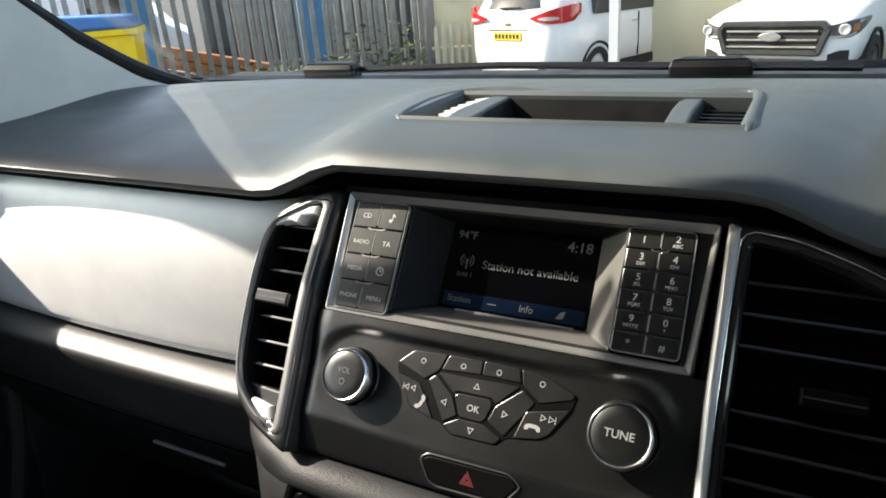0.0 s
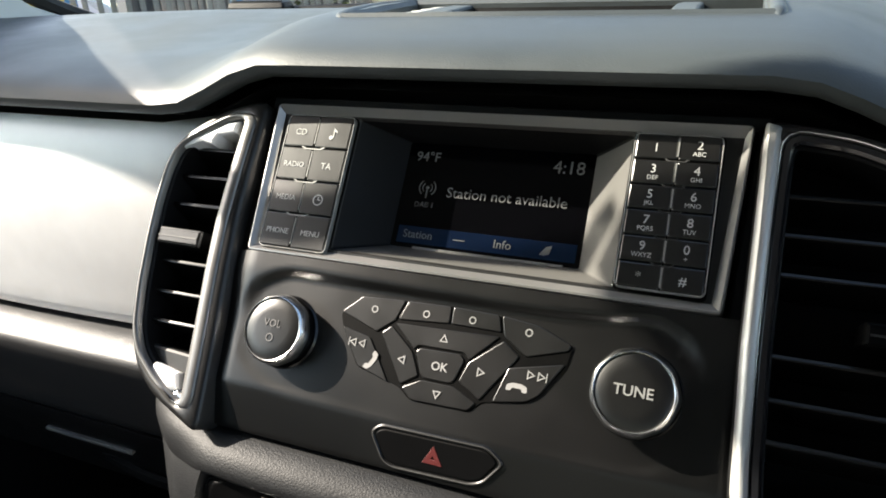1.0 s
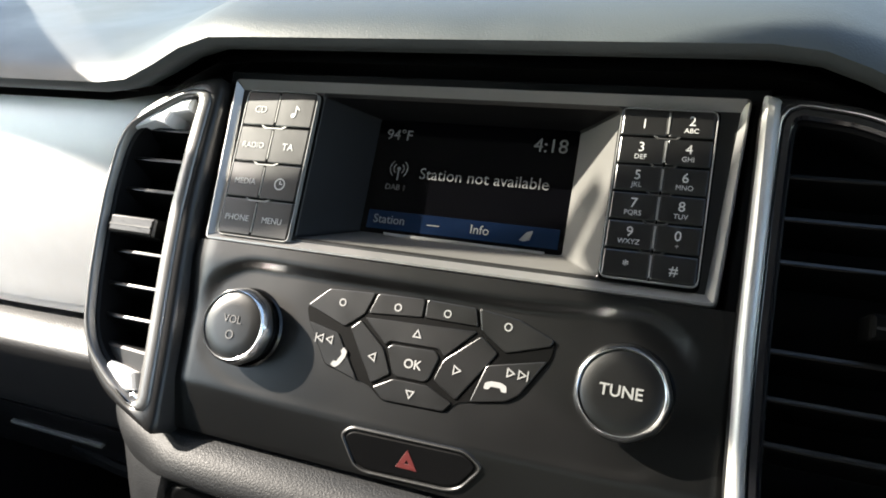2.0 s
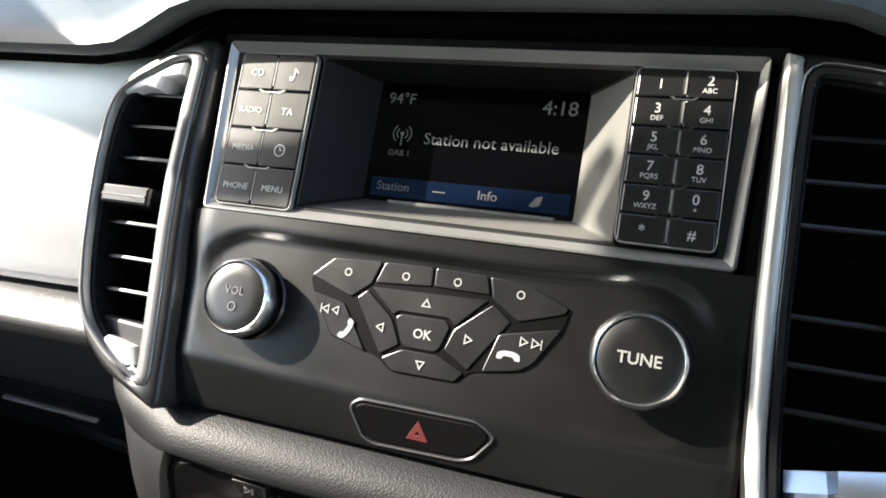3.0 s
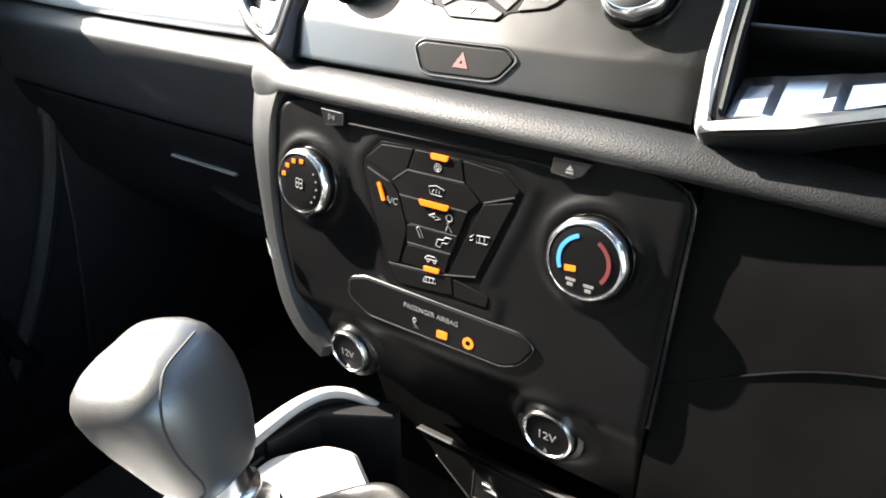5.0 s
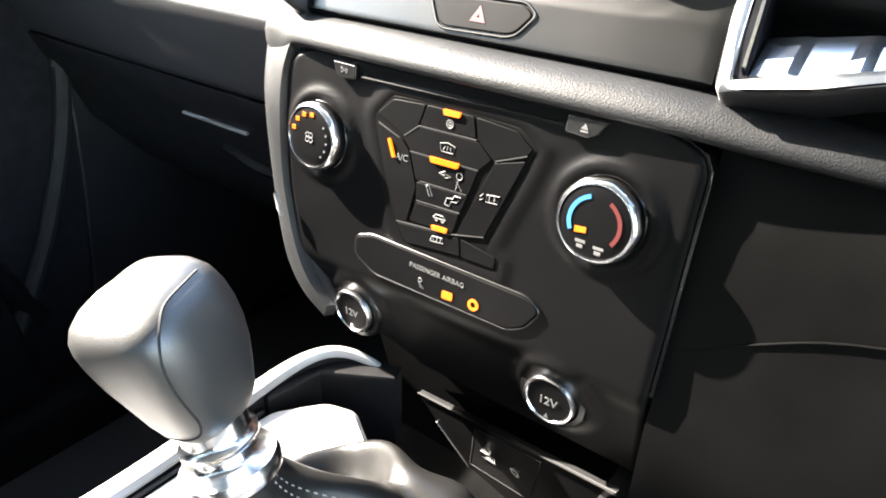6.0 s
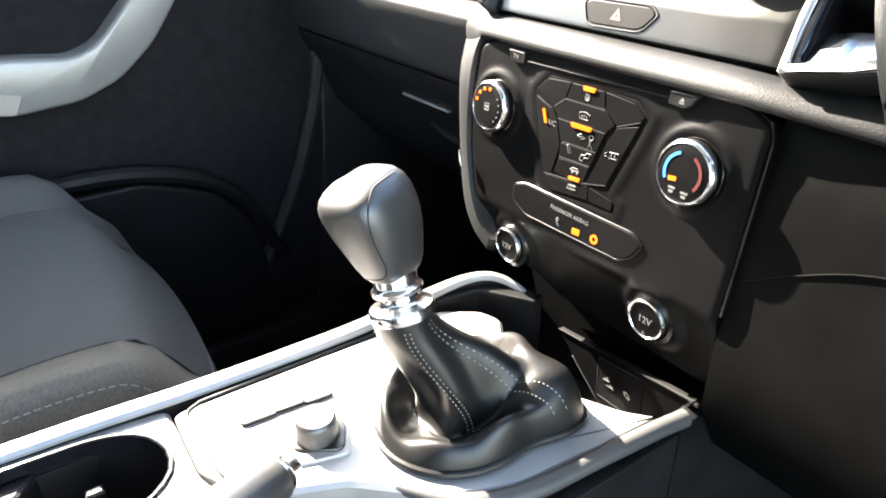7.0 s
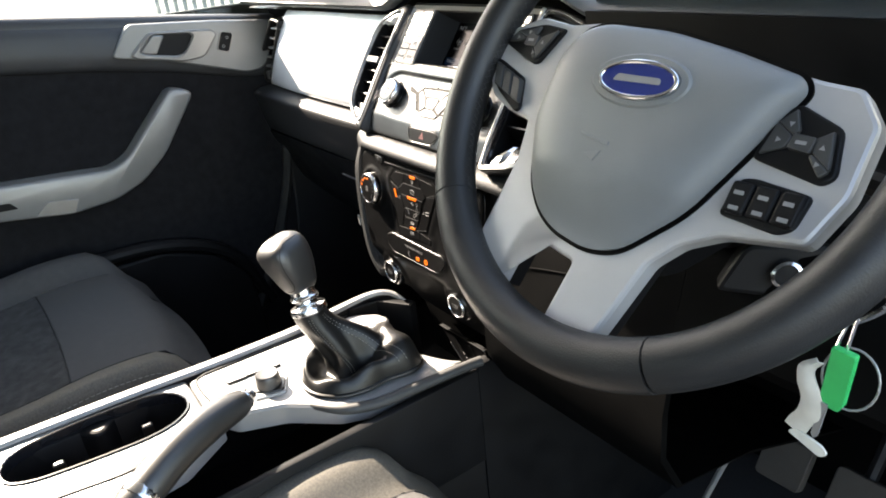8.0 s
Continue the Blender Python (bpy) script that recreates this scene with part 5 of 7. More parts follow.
for x, v, h in ((-0.0663, -0.0008, -0.0125), (0.0829, 0.0040, -0.0125)):
    N = at(ML, x, v, h) @ Matrix.Rotation(radians(9), 4, "X")
    s = thing("power_socket", ML @ Vector((x, v, h)), "round black twelve volt socket cap with chrome ring", "power socket", "twelve volt sockets")
    put(s, "cap", LOWER, lathe, [(0.0135, -0.01), (0.0135, 0.0070), (0.0128, 0.0078), (0.0005, 0.0080)], N, 36)
    put(s, "chrome_ring", CHROME, scalloped, [(0.0140, 0.002, 0), (0.0158, 0.0035, 1), (0.0160, 0.0065, 1), (0.0152, 0.0084, 0.5), (0.0140, 0.0086, 0), (0.0134, 0.0078, 0)], N, 48, 6, 0.015, smooth=50)
    put(s, "collar", SKIRT, lathe, [(0.0222, -0.012), (0.0222, 0.0010), (0.0205, 0.0036), (0.0175, 0.0040), (0.0155, 0.002)], N, 36, False)
    lettering("12V", 0.0075, N @ Matrix.Translation((0, -0.0004, 0.0083)), FAINT, s, bold=0.0001)
    put(s, "pull_mark", CHROME, prism, [(-0.0016, -0.0118), (0.0016, -0.0118), (0.0, -0.0088)], 0.0075, 0.0085, N)


def stack_core(bm):
    loft(bm, [[(-0.128, 0.57, 1.34), (0.125, 0.57, 1.34), (0.125, 0.75, 1.34), (-0.128, 0.75, 1.34)], [(-0.135, 0.45, 1.18), (0.13, 0.45, 1.18), (0.13, 0.75, 1.18), (-0.135, 0.75, 1.18)],
              [(-0.10, 0.415, 1.02), (0.13, 0.415, 1.02), (0.13, 0.75, 1.02), (-0.10, 0.75, 1.02)], [(-0.10, 0.46, 0.86), (0.13, 0.46, 0.86), (0.13, 0.75, 0.86), (-0.10, 0.75, 0.86)], [(-0.10, 0.46, 0.52), (0.13, 0.46, 0.52), (0.13, 0.75, 0.52), (-0.10, 0.75, 0.52)]])


put(dashboard, "stack_core", DEEP, stack_core)

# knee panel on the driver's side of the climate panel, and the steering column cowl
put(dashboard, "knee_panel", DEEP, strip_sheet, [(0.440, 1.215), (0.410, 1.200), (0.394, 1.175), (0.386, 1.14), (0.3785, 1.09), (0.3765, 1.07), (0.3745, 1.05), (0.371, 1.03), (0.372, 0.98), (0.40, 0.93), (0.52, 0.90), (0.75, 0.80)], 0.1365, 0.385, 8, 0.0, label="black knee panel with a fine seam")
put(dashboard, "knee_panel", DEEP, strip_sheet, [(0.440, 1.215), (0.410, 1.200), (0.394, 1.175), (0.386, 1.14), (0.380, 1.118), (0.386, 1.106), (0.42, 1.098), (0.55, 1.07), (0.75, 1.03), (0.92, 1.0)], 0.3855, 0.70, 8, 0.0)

put(dashboard, "knee_seam", DEEP, tube, curve([(0.1366, 0.3772, 1.0780), (0.153, 0.3780, 1.0866), (0.172, 0.3793, 1.0980), (0.208, 0.3812, 1.1140), (0.27, 0.3835, 1.1270)], 5), 0.0006, 6)

# ---- instrument binnacle ----
binnacle = thing("instrument_binnacle", (0.39, 0.55, 1.35), "dark instrument binnacle with hood and unlit dials", "instrument cluster")


def hood(bm):
    rows = []
    for y, s in ((0.475, 0.9), (0.480, 0.97), (0.49, 1.0), (0.53, 1.0), (0.58, 0.95), (0.65, 0.7), (0.72, 0.3)):
        row = []
        for k in range(13):
            a = math.pi * (1 - k / 12)
            row.append((0.39 + 0.195 * math.cos(a) * (0.97 + 0.03 * s), y + 0.02 * abs(math.cos(a)), 1.355 + (0.105 * math.sin(a) ** 0.7 if 0 < k < 12 else 0) * s))
        rows.append(row)
    slab(bm, rows, (0, 0.004, -0.008))


put(binnacle, "hood", DASH, hood, smooth=60)
put(binnacle, "dial_panel", DEEP, prism, rounded([(0.215, 1.25), (0.565, 1.25), (0.56, 1.40), (0.48, 1.445), (0.30, 1.445), (0.22, 1.40)], 0.02), -0.58, -0.56, basis((0, 0, 0), (1, 0, 0), (0, 0, 1)))
for x in (0.30, 0.48):
    put(binnacle, "dial_ring", LINE, lathe, [(0.050, 0), (0.050, 0.003), (0.048, 0.003), (0.048, 0)], basis((x, 0.559, 1.35), (1, 0, 0), (0, 0, 1)), 40, False)
put(binnacle, "warning_lamp", RED, lathe, [(0.003, 0), (0.003, 0.002)], basis((0.545, 0.557, 1.375), (1, 0, 0), (0, 0, 1)), 12)
put(binnacle, "lower_cowl", BLACK, strip_sheet, [(0.47, 1.355), (0.475, 1.30), (0.47, 1.25), (0.45, 1.21), (0.43, 1.175)], 0.205, 0.70, 8, 0.0)


def column(bm):
    P = [MW @ Vector((0, -0.012, z)) for z in (-0.07, -0.10, -0.16, -0.24)]
    rings = []
    for p, r in zip(P, (0.045, 0.055, 0.062, 0.066)):
        rings.append([p + MW.to_3x3() @ Vector((r * 1.15 * math.cos(6.2832 * k / 20), r * 0.95 * math.sin(6.2832 * k / 20), 0)) for k in range(20)])
    loft(bm, rings)


column_cowl = thing("steering_column", MW @ Vector((0, 0, -0.15)), "black steering column shroud with stalk and ignition switch", "steering column")
put(column_cowl, "shroud", BLACK, column)
put(column_cowl, "stalk", BLACK, tube, curve([MW @ Vector((0.04, 0.01, -0.11)), MW @ Vector((0.10, 0.0, -0.10)), MW @ Vector((0.15, -0.01, -0.085))], 5), [0.007] * 6 + [0.009] * 5, 10)
IG = Vector((0.4625, 0.400, 1.190))
IGM = basis(IG, Vector((0.80, 0.55, 0)), Vector((0, 0.25, 0.97)))
put(column_cowl, "switch_housing", BLACK, prism, rounded([(-0.045, -0.018), (0.03, -0.022), (0.03, 0.022), (-0.03, 0.02)], 0.008), -0.06, -0.004, IGM, 0.004)
put(column_cowl, "ignition_ring", CHROME, lathe, [(0.0085, -0.004), (0.0105, 0.0), (0.0102, 0.004), (0.0080, 0.005), (0.0072, 0.0)], IGM, 28, False)
put(column_cowl, "ignition_face", BLACK, lathe, [(0.0073, -0.002), (0.0073, 0.002), (0.001, 0.0025)], IGM, 24)

# ---- steering wheel ----
wheel = thing("steering_wheel", MW @ Vector((0, 0, 0)), "black leather steering wheel with silver spokes, turned slightly", "steering wheel")


def arc_tube(bm, a0, a1, r=0.0170, R=0.1760, n=40, seg=16):
    pts = [MW @ Vector((R * math.cos(radians(a0 + (a1 - a0) * k / n)), R * math.sin(radians(a0 + (a1 - a0) * k / n)), 0)) for k in range(n + 1)]
    tube(bm, pts, r, seg, up=tuple(MW.to_3x3() @ Vector((0, 0, 1))))


SEAMS = (-144, -62, 38, 118, 216)
for a0, a1 in zip(SEAMS, SEAMS[1:]):
    put(wheel, "rim", RIM, arc_tube, a0 + 0.25, a1 - 0.25, 0.0170 if a1 - a0 > 85 else 0.0173)
put(wheel, "rim_core", DEEP, arc_tube, 0, 360, 0.0160, 0.1760, 64, 10)


def rim_stitches(bm):
    """One zigzag thread round the inside of the rim."""
    tube(bm, [MW @ Vector((0.1592 * math.cos(radians(k)), 0.1592 * math.sin(radians(k)), 0.0022 if k % 2 else -0.0022)) for k in range(360)], 0.00042, 4, True)


put(wheel, "stitching", EDGE, rim_stitches)
put(wheel, "hub", BLACK, prism, rounded(mm([(-110, 45), (100, 25), (90, -40), (30, -108), (-45, -112), (-95, -60)]), 0.02, 4), -0.06, -0.014, MW, 0.008)
HORSE = mm([(-55, 54), (-95, 50), (-128, 55), (-160, 44), (-171, 30), (-167, 5), (-155, -13), (-128, -24), (-103, -28), (-98, -60), (-108, -138), (-98, -152), (-70, -158), (-62, -106), (-48, -112), (-9, -118),
            (-16, -167), (8, -166), (30, -159), (47, -101), (62, -84), (84, -72), (118, -66), (132, -64), (143, -34), (143, 5), (128, 24), (107, 26)])
put(wheel, "spoke_plate", WHEELSILVER, prism, rounded(HORSE, 0.004, 3), -0.020, -0.006, MW, 0.003, label="satin silver spoke plate")
for pts in ([(-95, -60), (-104, -138), (-96, -148), (-72, -154), (-65, -100)], [(-12, -112), (-13, -162), (8, -162), (27, -155), (42, -96)]):
    put(wheel, "spoke_back", BLACK, prism, rounded(mm(pts), 0.003, 3), -0.036, -0.0195, MW)


def airbag_cover(bm):
    o = mm([(-55, 50), (0, 47), (51, 37), (97, 25), (102, 17), (86, -15), (60, -65), (24, -101), (-1, -107), (-33, -102), (-53, -92), (-71, -73), (-89, -24), (-85, 28), (-74, 45)])
    o = rounded(o, 0.014, 4)
    rings = []
    for d, h in ((0, -0.012), (0, -0.002), (0.003, 0.003), (0.007, 0.0065), (0.013, 0.0092), (0.020, 0.0108), (0.028, 0.0120), (0.036, 0.0127), (0.045, 0.013)):
        c = Vector((0, -0.03))
        pts = []
        for x, y in o:
            v = Vector((x, y)) - c
            v = v * (1 - d / max(v.length, 0.03))
            px, py = c.x + v.x, c.y + v.y
            pts.append(MW @ Vector((px, py, h - max(0.0, min(1.0, (h + 0.003) / 0.012)) * (0.26 * max(0.0, -0.056 - py) + 0.12 * max(0.0, py - 0.015)))))
        rings.append(pts)
    loft(bm, rings)


put(wheel, "airbag_gap", DEEP, prism, rounded(inset(mm([(-55, 50), (0, 47), (51, 37), (97, 25), (102, 17), (86, -15), (60, -65), (24, -101), (-1, -107), (-33, -102), (-53, -92), (-71, -73), (-89, -24), (-85, 28), (-74, 45)]), -0.003), 0.014, 4), -0.02, -0.0045, MW)
put(wheel, "airbag_cover", AIRBAG, airbag_cover, label="grey grained airbag cover", smooth=60)


def oval(a, b, n=40, cx=0.0, cy=0.0):
    return [(cx + a * math.cos(6.28318 * k / n), cy + b * math.sin(6.28318 * k / n)) for k in range(n)]


BO = (0.002, 0.0065)
put(wheel, "badge_dish", AIRBAG, frame_ring, oval(0.039, 0.0185, 40, *BO), oval(0.031, 0.0125, 40, *BO), 0.010, 0.0142, MW, 0.0015)
bg = put(wheel, "badge", BADGE, prism, oval(0.030, 0.0118, 40, *BO), 0.010, 0.0155, MW, 0.001, label="blue oval badge with silver rim")
put(bg, "badge_rim", CHROME, frame_ring, oval(0.0315, 0.0132, 40, *BO), oval(0.0285, 0.0106, 40, *BO), 0.012, 0.0166, MW, 0.0006)
put(bg, "badge_stroke", PRINT, prism, rounded([(BO[0] + x, BO[1] + y) for x, y in ((-0.019, -0.0022), (-0.016, 0.0026), (0.018, 0.0020), (0.019, -0.0022))], 0.0018), 0.0155, 0.0160, MW)
put(wheel, "horn_mark", AIRBAG, prism, mm([(-28, -33), (-2, -36), (-2, -39), (-27, -35)]), 0.008, 0.0134, MW, 0.0004)
put(wheel, "horn_mark", AIRBAG, prism, mm([(-20, -47), (-6, -43), (-10, -51), (-16, -49)]), 0.008, 0.0134, MW, 0.0004)

PADS = (([(-158, 30), (-148, 42), (-120, 48), (-95, 45), (-112, 16), (-118, 15)], True), ([(85, -24), (90, 0), (100, 11), (128, 0), (134, -26), (128, -32)], True),
        ([(-161, 16), (-156, 16), (-121, 3), (-113, -22), (-118, -25), (-148, -9)], False), ([(79, -60), (84, -37), (92, -35), (127, -38), (124, -58), (116, -63)], False))
for pts, cross in PADS:
    o = rounded(mm(pts), 0.004, 3)
    a = put(wheel, "button_pad", BLACK, prism, o, -0.012, -0.003, MW, 0.0015)
    cx, cy = sum(p[0] for p in pts) / len(pts) / 1000, sum(p[1] for p in pts) / len(pts) / 1000
    if cross:
        q = inset(mm(pts), 0.0015)
        n = len(q)
        for i in (0, 1, 3, 4):
            u, v = Vector(q[i]), Vector(q[(i + 1) % n])
            w = Vector((cx, cy))
            put(a, "button", PADKEY, prism, rounded([tuple(u.lerp(w, 0.10)), tuple(v.lerp(w, 0.10)), tuple(v.lerp(w, 0.66)), tuple(u.lerp(w, 0.68))], 0.0015, 2), -0.004, -0.0006, MW, 0.001)
            m = (u + v) / 2 * 0.62 + w * 0.38
            put(a, "mark", PRINT, prism, tri(m.x, m.y, 0.0019, 1.57 * i), -0.0008, -0.0003, MW)
        put(a, "centre_button", PADKEY, prism, rounded([(cx - 0.007, cy - 0.004), (cx + 0.006, cy - 0.005), (cx + 0.007, cy + 0.004), (cx - 0.006, cy + 0.005)], 0.001, 2), -0.004, 0.0004, MW, 0.0006)
        put(a, "mark", PRINT, box, cx - 0.003, cx + 0.003, cy - 0.001, cy + 0.001, 0.0002, 0.0007, 0, MW)
    else:
        left = cx < 0
        for k in range(3):
            u0, u1 = (-156 + 12.5 * k, -156 + 12.5 * k + 11) if left else (83 + 14.5 * k, 83 + 14.5 * k + 13)
            top0, top1 = (13 - 4.5 * k, 9.5 - 4.5 * k) if left else (-39, -39)
            put(a, "rocker", PADKEY if left else BLACK, prism, rounded(mm([(u0, top0), (u1, top1), (u1 + (6 if left else -1), top1 - 19), (u0 + (6 if left else -1), top0 - 19)]), 0.002, 2), -0.004, 0.0004, MW, 0.0014)
            if not left:
                for y in (-46, -55):
                    put(a, "mark", PRINT, box, (u0 + 3) / 1000, (u0 + 9) / 1000, (y - 1) / 1000, (y + 1.4) / 1000, 0.0002, 0.0007, 0, MW)

# ---- centre console ----
console = thing("centre_console", (0, 0.1, 0.52), "black centre console with silver top plates", "centre console")


def console_body(bm):
    prism(bm, [(-0.124, -0.75), (0.125, -0.75), (0.125, 0.12), (0.130, 0.36), (0.130, 0.46), (-0.085, 0.46), (-0.094, 0.33)], 0.52, 0.83, Matrix(), 0.004)
    for o in ([(-0.124, -0.75), (-0.108, -0.75), (-0.080, 0.33), (-0.086, 0.345), (-0.092, 0.33)], [(0.118, -0.75), (0.128, -0.75), (0.128, 0.12), (0.132, 0.365), (0.118, 0.365)]):
        prism(bm, o, 0.82, 0.958, Matrix(), 0.002)
    prism(bm, [(0.118, 0.36), (0.133, 0.36), (0.136, 0.75), (0.118, 0.75)], 0.52, 0.965, Matrix(), 0.003)


put(console, "body", BLACK, console_body)
# gear plate: outline with the curved right side
GPLATE = rounded([(-0.0830, 0.080), (-0.020, 0.078), (0.022, 0.100), (0.046, 0.150), (0.092, 0.196), (0.109, 0.235), (0.116, 0.290), (0.122, 0.355), (0.100, 0.337), (0.068, 0.322), (0.020, 0.314), (-0.004, 0.320), (-0.022, 0.331), (-0.036, 0.340), (-0.056, 0.334), (-0.078, 0.305), (-0.0795, 0.24), (-0.0805, 0.18)], 0.006, 4)
GHOLE = [(0.035 + 0.050 * math.cos(6.28318 * k / len(GPLATE) + 3.9), 0.245 + 0.055 * math.sin(6.28318 * k / len(GPLATE) + 3.9)) for k in range(len(GPLATE))]
put(console, "gear_plate", CONSOLE, frame_ring, GPLATE, GHOLE, 0.945, 0.970, Matrix(), 0.003, label="satin silver gear plate, glaring in the sun")
put(console, "plate_seam", RUBBER, tube, curve([(-0.0800, 0.30, 0.9702), (-0.0806, 0.22, 0.9702), (-0.0830, 0.115, 0.9702), (-0.0815, 0.096, 0.9702), (-0.072, 0.0868, 0.9702), (-0.037, 0.086, 0.9702), (0.001, 0.091, 0.9702), (0.018, 0.104, 0.9702)], 6), 0.0014, 6)


def side_ledge(bm):
    pts = [(0.024, 0.112), (0.034, 0.140), (0.056, 0.168), (0.096, 0.199), (0.1135, 0.237), (0.1195, 0.290), (0.1255, 0.345), (0.1290, 0.368)]
    P = curve([(x, y, 0.9665) for x, y in pts], 5)
    tube(bm, P, [0.0022 + 0.0042 * smooth(0.03, 0.11, p.x) for p in P], 12)


put(console, "side_roll", ROLL, side_ledge, label="padded grey edge roll")


def left_rail(bm, bright):
    path = [(-0.128, -0.60, 0.970), (-0.118, -0.20, 0.971), (-0.107, 0.0, 0.9725), (-0.0965, 0.10, 0.974), (-0.0925, 0.18, 0.9745), (-0.0905, 0.24, 0.976), (-0.0905, 0.30, 0.981), (-0.086, 0.342, 0.985), (-0.073, 0.364, 0.985), (-0.050, 0.375, 0.978), (-0.036, 0.378, 0.962)]
    P = curve(path, 6)
    rings = []
    for i, p in enumerate(P):
        t = (P[min(i + 1, len(P) - 1)] - P[max(i - 1, 0)]).normalized()
        s = t.cross(Vector((0, 0, 1))).normalized()
        w = 0.0078 if i < 30 else max(0.0030, 0.0078 - 0.00022 * (i - 30))
        prof = ((-1, -0.003), (-1, -0.001), (-0.7, 0.002), (0, 0.003), (0.7, 0.002), (1, -0.001), (1, -0.003)) if bright else ((-0.9, -0.024), (-0.9, -0.0025), (0.9, -0.0025), (1.1, -0.024))
        rings.append([p + s * (w * a) + Vector((0, 0, b)) for a, b in prof])
    loft(bm, rings)


put(console, "left_rail", CONSOLE, left_rail, True, label="raised satin silver rail")
put(console, "rail_base", BLACK, left_rail, False)

# cup holder plate
CPLATE = rounded([(-0.124, -0.55), (0.075, -0.55), (0.070, -0.10), (0.055, 0.03), (0.016, 0.088), (-0.02, 0.077), (-0.0935, 0.079), (-0.106, 0.0), (-0.114, -0.15)], 0.006, 4)


CUP = rounded([(-0.092, -0.100), (-0.082, -0.121), (-0.058, -0.128), (-0.034, -0.120), (-0.022, -0.095), (-0.014, -0.040), (-0.009, 0.010), (-0.013, 0.042), (-0.030, 0.064), (-0.055, 0.068), (-0.078, 0.056), (-0.090, 0.030), (-0.094, -0.02), (-0.095, -0.06)], 0.014, 4)


def cup_outline(n, grow=0.0):
    """Two round wells run together, as n points that start nearest the plate's first corner."""
    pts = [Vector(p) for p in (inset(CUP, -grow) if grow else inset(CUP, 0.0))]
    seg = [(pts[(i + 1) % len(pts)] - pts[i]).length for i in range(len(pts))]
    total, out = sum(seg), []
    for k in range(n):
        d, i = total * k / n, 0
        while d > seg[i]:
            d -= seg[i]
            i += 1
        out.append(tuple(pts[i].lerp(pts[(i + 1) % len(pts)], d / max(seg[i], 1e-9))))
    ref = CPLATE if area(CPLATE) > 0 else CPLATE[::-1]
    best = min(range(n), key=lambda r: sum((Vector(out[(j + r) % n]) - Vector(ref[j * len(ref) // n])).length for j in range(n)))
    return out[best:] + out[:best]


put(console, "cup_plate", CONSOLE, frame_ring, CPLATE, cup_outline(len(CPLATE)), 0.94, 0.9675, Matrix(), 0.003, label="satin silver cup holder plate")
put(console, "cup_rim", GLOSS, frame_ring, cup_outline(48, 0.003), cup_outline(48, -0.001), 0.955, 0.9695, Matrix(), 0.001)


def cup_bowl(bm):
    o = cup_outline(48)
    a, b, c = ring(bm, o, 0.9665, Matrix()), ring(bm, inset(o, 0.004), 0.92, Matrix()), ring(bm, inset(o, 0.006), 0.885, Matrix())
    bridge(bm, a, b)
    bridge(bm, b, c)
    bm.faces.new(c)


put(console, "cup_holder", BLACK, cup_bowl, label="deep black double cup holder")
put(console, "cup_saddle", BLACK, prism, rounded([(-0.095, -0.050), (-0.095, -0.004), (-0.084, -0.012), (-0.074, -0.020), (-0.071, -0.027), (-0.074, -0.034), (-0.084, -0.042)], 0.004), 0.89, 0.9600, Matrix(), 0.004)
put(console, "cup_waist", BLACK, prism, rounded([(-0.012, -0.052), (-0.030, -0.034), (-0.030, -0.026), (-0.008, -0.008)], 0.004), 0.89, 0.952, Matrix(), 0.003)
# Flat black plate carries the darkness of the recessed channel here.
put(console, "brake_channel_plate", BLACK, prism, rounded([(0.006, 0.030), (-0.004, -0.05), (-0.012, -0.12), (0.020, -0.10), (0.034, -0.02), (0.028, 0.03)], 0.010, 4), 0.95, 0.9690, Matrix(), 0.0006)
for y in (-0.075, 0.02):
    put(console, "cup_finger", PANEL, box, -0.068, -0.060, y - 0.006, y + 0.006, 0.92, 0.95, 0.002)
    put(console, "cup_finger", PANEL, box, -0.034, -0.026, y + 0.02, y + 0.032, 0.92, 0.95, 0.002)

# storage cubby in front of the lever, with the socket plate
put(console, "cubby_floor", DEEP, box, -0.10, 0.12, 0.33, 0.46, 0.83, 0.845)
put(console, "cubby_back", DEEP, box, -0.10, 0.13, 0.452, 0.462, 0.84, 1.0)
put(console, "cubby_left", BLACK, prism, [(-0.092, 0.305), (-0.080, 0.305), (-0.074, 0.345), (-0.030, 0.372), (-0.035, 0.385), (-0.085, 0.365)], 0.83, 0.978, Matrix(), 0.002)
A3, B3, C3 = Vector((-0.070, 0.443, 0.896)), Vector((0.1291, 0.374, 0.978)), Vector((0.012, 0.431, 0.878))
EX = (B3 - A3).normalized()
EN = EX.cross(C3 - A3).normalized()
MP = basis(A3, EX, EN.cross(EX) * (1 if (EN.cross(EX)).dot(C3 - A3) < 0 else -1))
if (MP.to_3x3() @ Vector((0, 0, 1))).y > 0:
    MP = MP @ Matrix.Diagonal((1, 1, -1, 1))
WID = (B3 - A3).length
plate = put(console, "socket_plate", LOWER, prism, [(0.012, 0.004), (WID, 0.0), (0.185, -0.036), (0.130, -0.078), (0.037, -0.092), (0.0147, -0.024)], -0.004, 0.0, MP, 0.001, label="black plate with data and audio sockets")
put(plate, "plate_rim", LINE, prism, [(0.0155, -0.026), (0.0165, -0.026), (0.0395, -0.092), (0.0370, -0.092)], 0.0, 0.0008, MP)
put(plate, "plate_rim", PANEL, prism, [(0.012, 0.0048), (WID, 0.0008), (WID, -0.0006), (0.012, 0.0034)], 0.0, 0.0014, MP)
RC = rounded([(0.0843, -0.0060), (0.160, -0.0065), (0.112, -0.0670), (0.036, -0.0640)], 0.003)
put(plate, "recess", RUBBER, frame_ring, RC, inset(RC, 0.0012), -0.001, 0.0005, MP, 0.0002)
